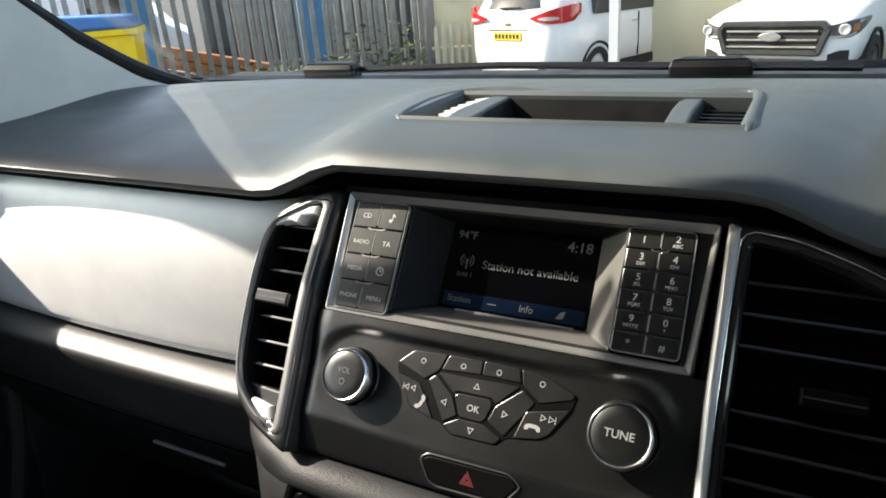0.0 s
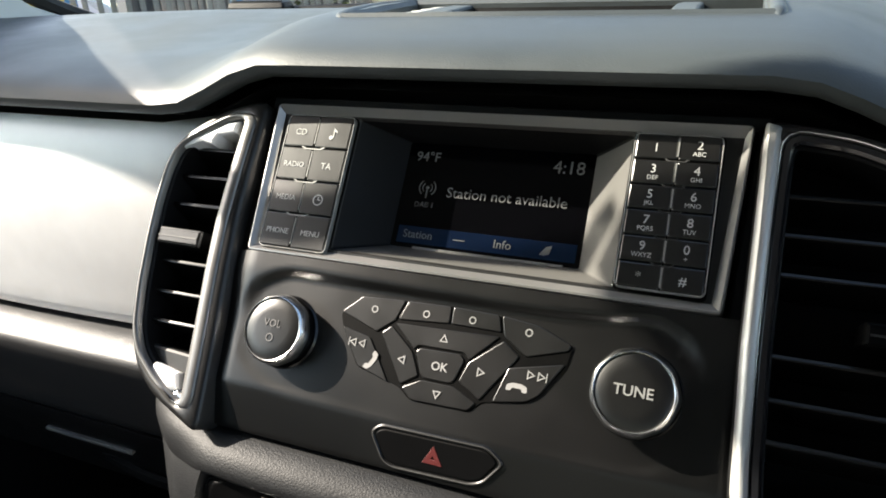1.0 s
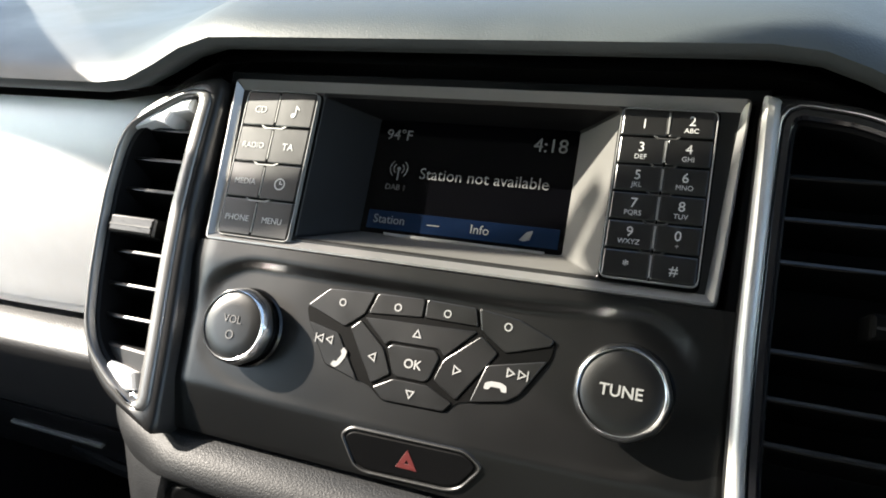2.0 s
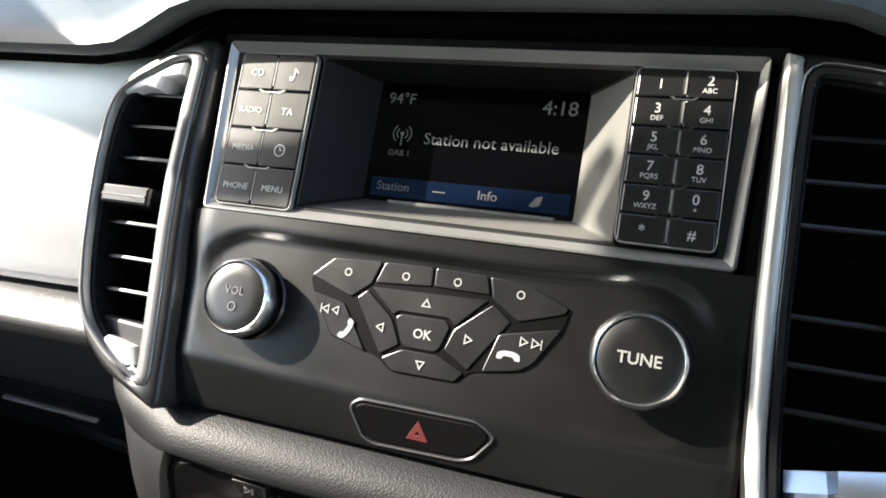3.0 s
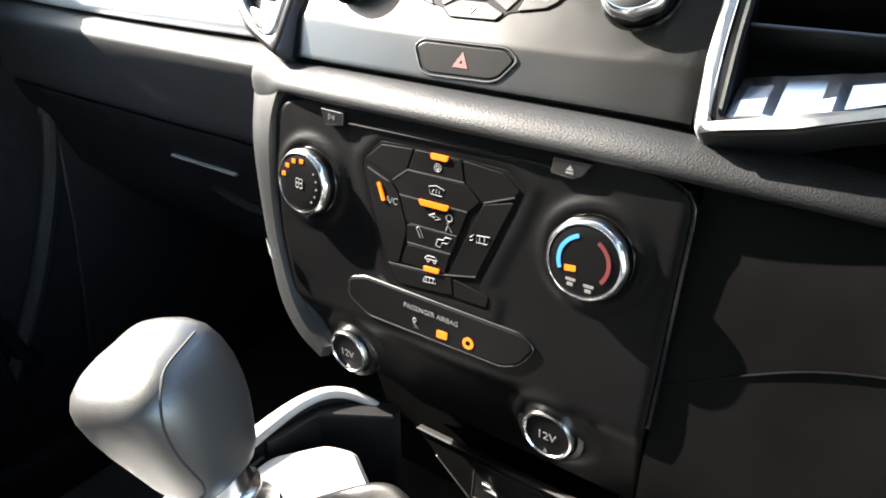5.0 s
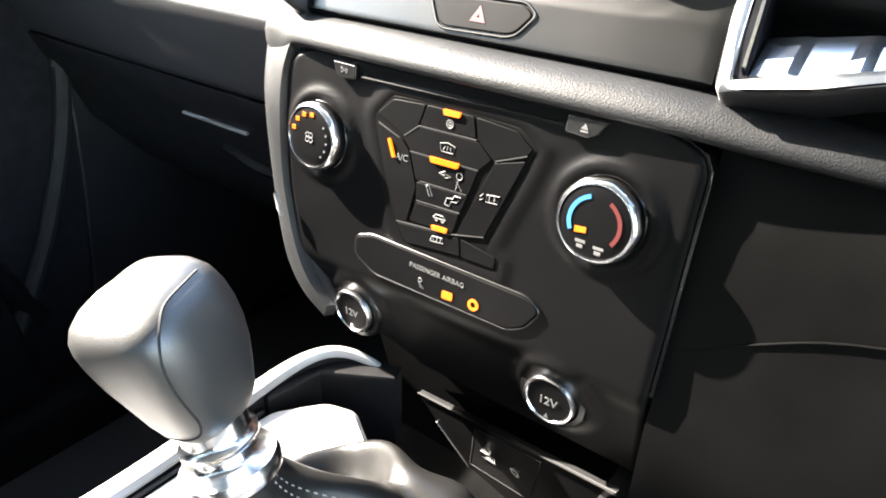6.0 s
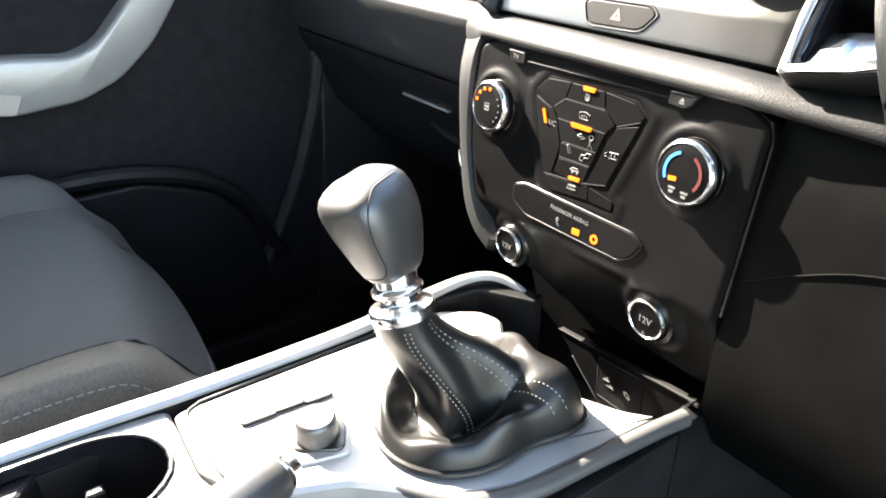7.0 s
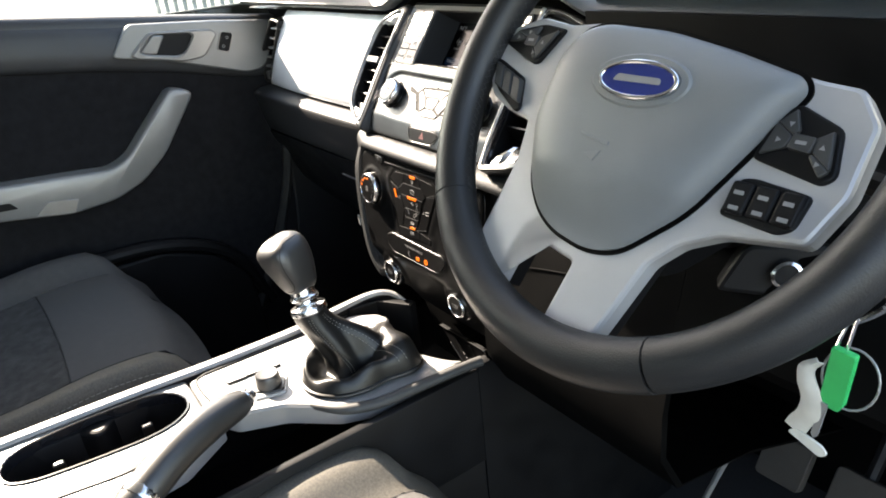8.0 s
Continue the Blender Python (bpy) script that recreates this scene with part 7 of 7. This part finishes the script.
for o in keys.children:
    o.matrix_parent_inverse = keys.matrix_basis.inverted()

for x, w in ((0.352, 0.030), (0.445, 0.034)):
    p = thing("foot_pedal", (x, 0.68, 0.74), "dark rubber foot pedal on a steel arm", "pedal", "foot pedals")
    put(p, "pad", PEDAL, prism, rounded([(-w, -0.03), (w, -0.03), (w, 0.03), (-w, 0.03)], 0.008), -0.008, 0.006, basis((x, 0.68, 0.77), (1, 0, 0), (0, 0.5, 0.86)), 0.002)
    put(p, "arm", BLACK, tube, [(x, 0.69, 0.775), (x, 0.76, 0.88), (x, 0.80, 1.03)], 0.008, 8)
put(console, "tunnel_rail", LINE, tube, [(0.280, 0.60, 0.67), (0.318, 0.60, 0.80)], 0.004, 8)

# ---- wipers outside the windscreen ----
for x0, x1 in ((-0.53, -0.30), (0.01, 0.28)):
    w = thing("wiper", (x0, 0.95, 1.375), "black wiper arm resting at the windscreen base", "wiper", "wipers")
    put(w, "arm", BLACK, tube, [(x0 + 0.05, 1.000, 1.363), (x0 + 0.3, 1.015, 1.366), (x1 + 0.5, 1.000, 1.363)], 0.005, 8)
    put(w, "pivot", BLACK, prism, rounded([(x0 - 0.01, 0.965), (x0 + 0.085, 0.965), (x0 + 0.075, 1.005), (x0, 1.005)], 0.008), 1.352, 1.377, Matrix(), 0.008)
struct("cowl", BLACK, "black plastic cowl below the windscreen", "trim", box, -0.75, 0.75, 0.90, 1.06, 1.30, 1.354, 0.006)

# ---- the yard outside ----
GZ = -0.32


def basis_flat(x, y, hx, hy, z=GZ):
    """x to the vehicle's right, y ahead."""
    h = Vector((hx, hy, 0)).normalized()
    return basis((x, y, z), (h.y, -h.x, 0), (h.x, h.y, 0))


def car_body(bm, M, secs):
    """Sections along the length: (y, half width at waist, half width at roof, bottom, waist, roof)."""
    rings = []
    for y, w, r, b, s, t in secs:
        half = [(w * 0.86, b), (w * 0.97, b + 0.10), (w, b + (s - b) * 0.45), (w * 0.985, s), (r + (w - r) * 0.55, s + (t - s) * 0.45), (r, t - 0.04 * (t > s + 0.1)), (r * 0.6, t), (0, t + 0.01)]
        pts = [(x, z) for x, z in half] + [(-x, z) for x, z in half[-2::-1]]
        rings.append([M @ Vector((x, y, z)) for x, z in pts])
    loft(bm, rings)


def road_wheel(v, M, x, y, r):
    s = 1 if x > 0 else -1
    N = M @ basis((x, y, r), (0, 1, 0), (0, 0, 1))
    if s < 0:
        N = N @ Matrix.Rotation(math.pi, 4, "Y")
    w = put(v, "wheel", TYRE, lathe, [(r * 0.62, -0.2), (r * 0.96, -0.2), (r, -0.16), (r, -0.03), (r * 0.95, 0.0), (r * 0.66, 0.005), (r * 0.64, -0.02)], N, 32, False)
    put(w, "rim", ALLOY, lathe, [(r * 0.65, -0.03), (r * 0.60, -0.005), (r * 0.55, -0.04), (r * 0.15, -0.03), (0.01, -0.02)], N, 32)
    for k in range(5):
        a = 6.28318 * k / 5
        put(w, "spoke_gap", TYRE, prism, [(r * q * math.cos(a + d), r * q * math.sin(a + d)) for q, d in ((0.2, -0.25), (0.52, -0.35), (0.52, 0.35), (0.2, 0.25))], -0.05, -0.022, N)
    put(v, "wheel_arch", RUBBER, lathe, [(r * 1.20, -0.25), (r * 1.20, 0.012), (r * 1.12, 0.018), (r * 1.0, -0.05)], N, 32, False)


def wrap_lamp(bm, M, sx, plan, thick):
    """A lamp bent round a corner: (x, y, lower z, upper z) along its plan."""
    rows = [[M @ Vector((x * sx, y, lo + (hi - lo) * t)) for x, y, lo, hi in plan] for t in (0.0, 0.35, 0.7, 1.0)]
    slab(bm, rows, M.to_3x3() @ Vector((-0.4 * sx * thick, thick, 0)))


suv = thing("estate_car", (-3.3, 11.5, GZ), "white compact family car seen from behind, parked", "car", "parked vehicles")
MK = basis_flat(-3.84, 9.83, 0.3146, 0.949)
put(suv, "body", WHITE, car_body, MK, [(-0.07, 0.40, 0.36, 0.45, 0.90, 0.95), (-0.05, 0.60, 0.52, 0.40, 0.97, 1.04), (-0.02, 0.70, 0.58, 0.37, 1.02, 1.12), (0.04, 0.78, 0.64, 0.35, 1.06, 1.22), (0.12, 0.85, 0.66, 0.33, 1.08, 1.36), (0.25, 0.905, 0.65, 0.31, 1.09, 1.54), (0.42, 0.925, 0.64, 0.28, 1.09, 1.66), (0.60, 0.93, 0.64, 0.26, 1.08, 1.69), (1.6, 0.92, 0.64, 0.26, 1.06, 1.72), (2.5, 0.92, 0.63, 0.26, 1.03, 1.70), (3.0, 0.91, 0.60, 0.26, 1.0, 1.45), (3.5, 0.90, 0.72, 0.26, 0.98, 1.08), (4.2, 0.85, 0.66, 0.3, 0.85, 0.95), (4.5, 0.62, 0.5, 0.4, 0.6, 0.75)], smooth=60)
for x in (-0.93, 0.93):
    for y in (0.85, 3.45):
        road_wheel(suv, MK, x, y, 0.34)
REARK = MK @ basis((0, 0, 0), (1, 0, 0), (0, 0.0, 1))
put(suv, "bumper", RUBBER, prism, rounded([(-0.62, 0.35), (0.62, 0.35), (0.66, 0.50), (-0.66, 0.50)], 0.05), -0.1, 0.06, REARK, 0.02)
put(suv, "bumper_insert", SILVER, prism, rounded([(-0.56, 0.38), (0.56, 0.38), (0.52, 0.46), (-0.54, 0.46)], 0.03), 0.03, 0.075, REARK, 0.01)
pl = put(suv, "number_plate", YELLOW, box, -0.27, 0.25, 0.84, 0.95, 0.04, 0.085, 0.003, REARK)
for k in range(7):
    put(pl, "plate_bar", RUBBER, box, -0.24 + 0.068 * k, -0.195 + 0.068 * k, 0.865, 0.925, 0.085, 0.088, 0, REARK)
put(suv, "plate_brow", CHROME, box, -0.38, 0.38, 0.975, 1.0, 0.0, 0.080, 0.004, REARK)
put(suv, "tailgate_badge", CHROME, prism, oval(0.07, 0.03, 24, 0.0, 1.06), 0.0, 0.065, REARK, 0.004)


def rear_glass(bm, M):
    rows = [[M @ Vector((x * w, y + 0.06 * abs(x) ** 3, z)) for x in (-1, -0.75, -0.4, 0, 0.4, 0.75, 1)] for z, y, w in ((1.26, 0.035, 0.60), (1.40, 0.118, 0.57), (1.52, 0.200, 0.53), (1.60, 0.295, 0.50))]
    slab(bm, rows, M.to_3x3() @ Vector((0, 0.02, -0.01)))


put(suv, "rear_window", DARKGLASS, rear_glass, MK, smooth=60)
put(suv, "rear_wiper", RUBBER, box, -0.22, 0.16, 1.27, 1.29, -0.04, -0.01, 0.004, REARK)
for sx in (-1, 1):
    N = MK @ basis((0, -0.03, 0), (sx, 0, 0), (0, 0, 1))
    S = MK @ basis((0.925 * sx, 0, 0), (0, 1, 0), (0, 0, 1))
    lamp = put(suv, "tail_lamp", TAIL, wrap_lamp, MK, sx, ((0.42, -0.075, 1.12, 1.15), (0.60, -0.062, 1.08, 1.20), (0.72, -0.028, 1.06, 1.24), (0.81, 0.04, 1.06, 1.26), (0.88, 0.12, 1.06, 1.28), (0.935, 0.25, 1.08, 1.30), (0.945, 0.40, 1.18, 1.30)), 0.035, smooth=60)
    put(lamp, "clear_part", CLEAR, wrap_lamp, MK, sx, ((0.56, -0.074, 1.115, 1.135), (0.66, -0.058, 1.10, 1.15), (0.76, -0.012, 1.10, 1.15), (0.83, 0.05, 1.11, 1.14)), 0.02, smooth=60)
    put(suv, "side_window", DARKGLASS, prism, rounded([(0.75, 1.12), (2.9, 1.08), (2.35, 1.55), (0.95, 1.58)], 0.04), -0.26 if sx > 0 else 0.0, 0.0 if sx > 0 else 0.26, S)
    put(suv, "sill_trim", RUBBER, prism, [(0.4, 0.26), (4.2, 0.26), (4.2, 0.40), (0.4, 0.40)], -0.06, 0.012, S)
    for y in (1.95, 2.75):
        put(suv, "door_gap", RUBBER, box, y, y + 0.012, 0.42, 1.06, -0.03, 0.004, 0, S)
        put(suv, "door_handle", CHROME, box, y - 0.24, y - 0.06, 0.93, 0.955, -0.02, 0.03, 0.004, S)
    put(suv, "door_mirror", WHITE, lathe, [(0.01, -0.08), (0.06, -0.07), (0.075, 0.0), (0.06, 0.06), (0.01, 0.08)], MK @ Matrix.Translation((1.02 * sx, 2.85, 1.13)), 16)

pick = thing("pickup_truck", (0.3, 10.5, GZ), "white pickup truck with a dark grille, parked facing the yard", "pickup truck", "parked vehicles")
MT = basis_flat(-0.36, 9.55, -0.25, -0.97) @ Matrix.Translation((0, -5.2, 0))
put(pick, "body", WHITE, car_body, MT, [(0.0, 0.88, 0.8, 0.5, 1.1, 1.15), (1.6, 0.9, 0.8, 0.45, 1.1, 1.15), (1.65, 0.91, 0.62, 0.45, 1.12, 1.72), (2.2, 0.92, 0.62, 0.45, 1.13, 1.82), (3.0, 0.92, 0.62, 0.45, 1.13, 1.80), (3.5, 0.92, 0.60, 0.45, 1.13, 1.60), (3.95, 0.92, 0.72, 0.45, 1.10, 1.21), (4.6, 0.91, 0.72, 0.45, 1.04, 1.14), (4.9, 0.90, 0.73, 0.42, 1.0, 1.09), (5.04, 0.86, 0.70, 0.40, 0.96, 1.05), (5.12, 0.78, 0.66, 0.40, 0.92, 1.01), (5.18, 0.66, 0.58, 0.42, 0.86, 0.96)], smooth=60)
for x in (-0.93, 0.93):
    for y in (1.0, 4.25):
        road_wheel(pick, MT, x, y, 0.38)
FT = MT @ basis((0, 5.18, 0), (-1, 0, 0), (0, 0, 1))
GR = rounded([(-0.66, 0.90), (-0.58, 1.00), (0.58, 1.00), (0.66, 0.90), (0.56, 0.60), (-0.56, 0.60)], 0.03)
put(pick, "grille_frame", GRILLE, frame_ring, GR, inset(GR, 0.07), -0.15, 0.06, FT, 0.015)
put(pick, "grille", RUBBER, prism, inset(GR, 0.06), -0.1, 0.03, FT)
for z in (0.69, 0.77, 0.87):
    put(pick, "grille_bar", STEEL, box, -0.52, 0.52, z, z + 0.022, 0.02, 0.055, 0.006, FT)
put(pick, "grille_badge", CHROME, prism, oval(0.13, 0.055, 28, 0, 0.82), 0.02, 0.085, FT, 0.01)
put(pick, "lower_grille", RUBBER, prism, rounded([(-0.56, 0.42), (0.56, 0.42), (0.50, 0.56), (-0.50, 0.56)], 0.03), -0.1, 0.04, FT, 0.01)
for sx in (-1, 1):
    N = MT @ basis((0, 5.16, 0), (sx, 0, 0), (0, 0, 1))
    hl = put(pick, "headlamp", HOUSING, wrap_lamp, MT, sx, ((0.62, 5.205, 0.80, 0.94), (0.72, 5.175, 0.80, 0.96), (0.81, 5.11, 0.80, 0.985), (0.88, 5.03, 0.84, 1.0), (0.915, 4.90, 0.91, 1.01), (0.925, 4.75, 0.97, 1.01)), -0.04, smooth=60)
    put(hl, "projector", CLEAR, lathe, [(0.060, 0.0), (0.062, 0.03), (0.050, 0.036), (0.044, 0.02), (0.005, 0.02)], MT @ basis((0.785 * sx, 5.15, 0.895), (1, 0, 0), (0, 0, 1)) @ Matrix.Rotation(math.pi, 4, "X"), 20)
    put(hl, "lamp_strip", CLEAR, wrap_lamp, MT, sx, ((0.64, 5.212, 0.805, 0.825), (0.72, 5.186, 0.805, 0.825), (0.81, 5.122, 0.81, 0.83), (0.87, 5.05, 0.84, 0.86)), -0.02)
    put(hl, "indicator", BRICK, wrap_lamp, MT, sx, ((0.845, 5.09, 0.86, 0.94), (0.89, 5.03, 0.88, 0.96)), -0.02)
    put(pick, "fog_recess", RUBBER, wrap_lamp, MT, sx, ((0.64, 5.195, 0.50, 0.62), (0.74, 5.155, 0.50, 0.66), (0.82, 5.10, 0.52, 0.66)), -0.04)
    put(pick, "side_glass", DARKGLASS, prism, rounded([(1.9, 1.18), (3.7, 1.18), (3.2, 1.66), (2.0, 1.70)], 0.04), -0.1, 0.1, MT @ basis((0.72 * sx, 0, 0), (0, 1, 0), (0, 0, 1)))
put(pick, "front_glass", DARKGLASS, prism, rounded([(-0.70, 0.0), (0.70, 0.0), (0.58, 0.58), (-0.58, 0.58)], 0.05), -0.03, 0.02, MT @ basis((0, 3.92, 1.22), (-1, 0, 0), (0, -0.62, 0.6)))

# palisade fence, blue steel stanchions, wall, bin, timber
F0, F1 = Vector((-13.5, 3.6, 0)), Vector((-5.75, 10.75, 0))
fence = thing("palisade_fence", (F0.x, F0.y, GZ), "weathered galvanised steel palisade fence", "fence")
FD = (F1 - F0).normalized()
n_pale = 57
bm = bmesh.new()
prism(bm, [(-0.040, 0), (0.040, 0), (0.040, 2.30), (0.014, 2.42), (0, 2.34), (-0.014, 2.42), (-0.040, 2.30)], -0.006, 0.012, basis((0, 0, 0), (1, 0, 0), (0, 0, 1)), 0.004)
first = None
for k in range(n_pale):
    p = F0 + FD * ((F1 - F0).length * k / (n_pale - 1))
    if first is None:
        first = link("pale", bm, STEEL)
        ob = first
    else:
        ob = new("pale", first.data)
    ob.parent = fence
    ob.matrix_parent_inverse = fence.matrix_basis.inverted()
    ob.matrix_basis = Matrix.Translation((p.x, p.y, GZ + random.uniform(-0.04, 0.04))) @ Matrix.Rotation(math.atan2(FD.y, FD.x) + random.uniform(-0.15, 0.15), 4, "Z") @ Matrix.Rotation(random.uniform(-0.02, 0.02), 4, "Y")
FM = basis((F0.x, F0.y, GZ), FD, (0, 0, 1))
for z in (0.45, 2.0):
    put(fence, "rail", STEEL, box, -0.1, (F1 - F0).length + 0.1, z, z + 0.05, -0.06, -0.015, 0.005, FM)
for d, w in ((6.0, 0.40), (8.7, 0.44)):
    q = thing("blue_panel", FM @ Vector((d, 0, -0.6)), "blue painted steel upright behind the fence", "post", "blue uprights")
    put(q, "sheet", BLUEPAINT, box, d - w / 2, d + w / 2, 0.0, 3.2, -0.75, -0.6, 0.01, FM)
q = thing("timber_stack", FM @ Vector((6.5, 0, -1.0)), "long orange timber lying behind the fence", "timber")
for k, m in ((0, BRICK), (1, BRICK), (2, TIMBER), (3, TIMBER)):
    z = 1.08 - 0.19 * k
    put(q, "beam", m, prism, [(5.2, z + 0.20 - 0.17), (7.95 - 0.25 * (k > 1), z - 0.54 - 0.17), (7.95 - 0.25 * (k > 1), z - 0.54), (5.2, z + 0.20)], -1.25, -1.0, FM, 0.01)
q = thing("wheeled_bin", FM @ Vector((3.9, 0, 0.7)), "yellow wheeled bin with a blue lid", "bin")
put(q, "body", BINYELLOW, prism, rounded([(4.92, 0.12), (6.0, 0.12), (6.10, 1.36), (4.82, 1.36)], 0.05), 0.25, 1.1, FM, 0.03)
put(q, "rim", BINYELLOW, box, 4.78, 6.15, 1.34, 1.43, 0.2, 1.15, 0.02, FM)
put(q, "lid", BINBLUE, prism, rounded([(4.76, 1.43), (6.12, 1.43), (6.05, 1.60), (4.86, 1.66)], 0.05), 0.2, 1.16, FM, 0.04)
put(q, "label_plate", PRINT, box, 5.62, 5.80, 0.98, 1.18, 1.1, 1.112, 0, FM)
for d in (5.0, 5.9):
    put(q, "castor", RUBBER, lathe, [(0.06, -0.03), (0.075, -0.02), (0.075, 0.02), (0.06, 0.03)], FM @ Matrix.Translation((d, 0.075, 0.9)), 16)
# behind the fence: dark shed, white van, a second run of palings
q = thing("storage_shed", FM @ Vector((9.5, 0, -7)), "dark grey corrugated storage shed behind the fence", "shed")
put(q, "wall", SHED, box, 6.6, 13.5, 0, 3.6, -9.0, -7.0, 0.02, FM)
for k in range(28):
    put(q, "rib", SHED, box, 6.65 + 0.245 * k, 6.75 + 0.245 * k, 0.05, 3.5, -7.0, -6.96, 0.006, FM)
put(q, "roof", STEEL, box, 6.4, 13.7, 3.6, 3.75, -9.2, -6.8, 0.02, FM)
q = thing("white_van", FM @ Vector((4.2, 0, -5)), "white panel van parked behind the fence", "van", "parked vehicles")
put(q, "body", WHITE, prism, rounded([(2.0, 0.35), (6.3, 0.35), (6.35, 1.0), (5.9, 1.25), (5.2, 2.1), (2.0, 2.15)], 0.12), -6.6, -4.8, FM, 0.06)
put(q, "side_window", DARKGLASS, prism, rounded([(4.4, 1.3), (5.6, 1.3), (5.1, 1.9), (4.4, 1.9)], 0.05), -4.81, -4.79, FM)
put(q, "sill", RUBBER, box, 2.1, 6.2, 0.35, 0.5, -4.82, -4.77, 0.01, FM)
for d in (2.8, 5.4):
    put(q, "tyre", TYRE, lathe, [(0.2, -0.1), (0.36, -0.1), (0.36, 0.1), (0.2, 0.1)], FM @ Matrix.Translation((d, 0.36, -4.88)), 24)
    put(q, "rim", ALLOY, lathe, [(0.2, -0.1), (0.2, 0.08), (0.05, 0.06)], FM @ Matrix.Translation((d, 0.36, -4.88)), 20)
q = thing("rear_palings", FM @ Vector((8.5, 0, -2.0)), "grey steel palings of a second fence run behind", "fence")
for k in range(26):
    o2 = new("pale", first.data)
    o2.parent = q
    o2.matrix_parent_inverse = q.matrix_basis.inverted()
    o2.matrix_basis = FM @ Matrix.Translation((7.3 + 0.125 * k, random.uniform(-0.05, 0.05), -2.0)) @ Matrix.Rotation(radians(-90), 4, "X") @ Matrix.Rotation(random.uniform(-0.2, 0.2), 4, "Z") @ Matrix.Rotation(random.uniform(-0.02, 0.02), 4, "Y")
put(q, "rail", STEEL, box, 7.2, 10.6, 0.45, 0.50, -2.06, -2.015, 0.005, FM)
WALLM = basis((-5.85, 10.9, GZ), (0.97, 0.24, 0), (0, 0, 1))
struct("wall_yard", CREAM, "cream rendered yard wall", "wall", box, 0, 14, 0, 4.5, -0.3, 0.0, 0.01, WALLM)
q = thing("low_palings", WALLM @ Vector((0.3, 0, 0.3)), "short cream painted palings in front of the yard wall", "fence")
bm = bmesh.new()
prism(bm, [(-0.035, 0), (0.035, 0), (0.035, 0.97), (0, 1.05), (-0.035, 0.97)], -0.006, 0.012, basis((0, 0, 0), (1, 0, 0), (0, 0, 1)), 0.004)
low = link("pale", bm, CREAM)
for k in range(12):
    o2 = low if k == 0 else new("pale", low.data)
    o2.parent = q
    o2.matrix_parent_inverse = q.matrix_basis.inverted()
    o2.matrix_basis = WALLM @ Matrix.Translation((0.25 + 0.125 * k, random.uniform(-0.02, 0.02), 0.3)) @ Matrix.Rotation(radians(-90), 4, "X")
put(q, "rail", CREAM, box, 0.15, 1.75, 0.62, 0.67, 0.24, 0.285, 0.005, WALLM)
q = thing("wall_pilaster", WALLM @ Vector((0, 0, 0)), "pale painted corner post of the wall", "post")
put(q, "shaft", PRINT, box, -0.12, 0.16, 0, 4.5, -0.2, 0.06, 0.02, WALLM)
q = thing("white_post", (-2.08, 8.85, GZ), "white painted square steel post", "post")
put(q, "shaft", WHITE, box, -2.13, -2.02, 8.80, 8.92, GZ, 4.5, 0.01)
put(q, "foot", STEEL, box, -2.2, -1.95, 8.73, 8.99, GZ, GZ + 0.02, 0.004)


def weeds(bm):
    for k in range(900):
        d = 5.5 + 4.9 * random.random() ** 0.6
        p = FM @ Vector((d, random.uniform(0.0, 0.75) ** 1.3 + (0.5 if d > 9 else 0) * random.random(), random.uniform(-0.35, 0.2)))
        a = random.uniform(0, 6.28)
        s = random.uniform(0.03, 0.08)
        u, w = Vector((math.cos(a), math.sin(a), random.uniform(-0.3, 0.6))) * s, Vector((-math.sin(a), math.cos(a), random.uniform(0.2, 0.8))) * s * 0.5
        vs = [bm.verts.new(q) for q in (p, p + u + w, p + u * 2, p + u - w)]
        bm.faces.new(vs)


bm = bmesh.new()
weeds(bm)
tagged(link("weeds", bm, WEED), "straggling green weeds along the fence foot", "weeds", kind="stuff")
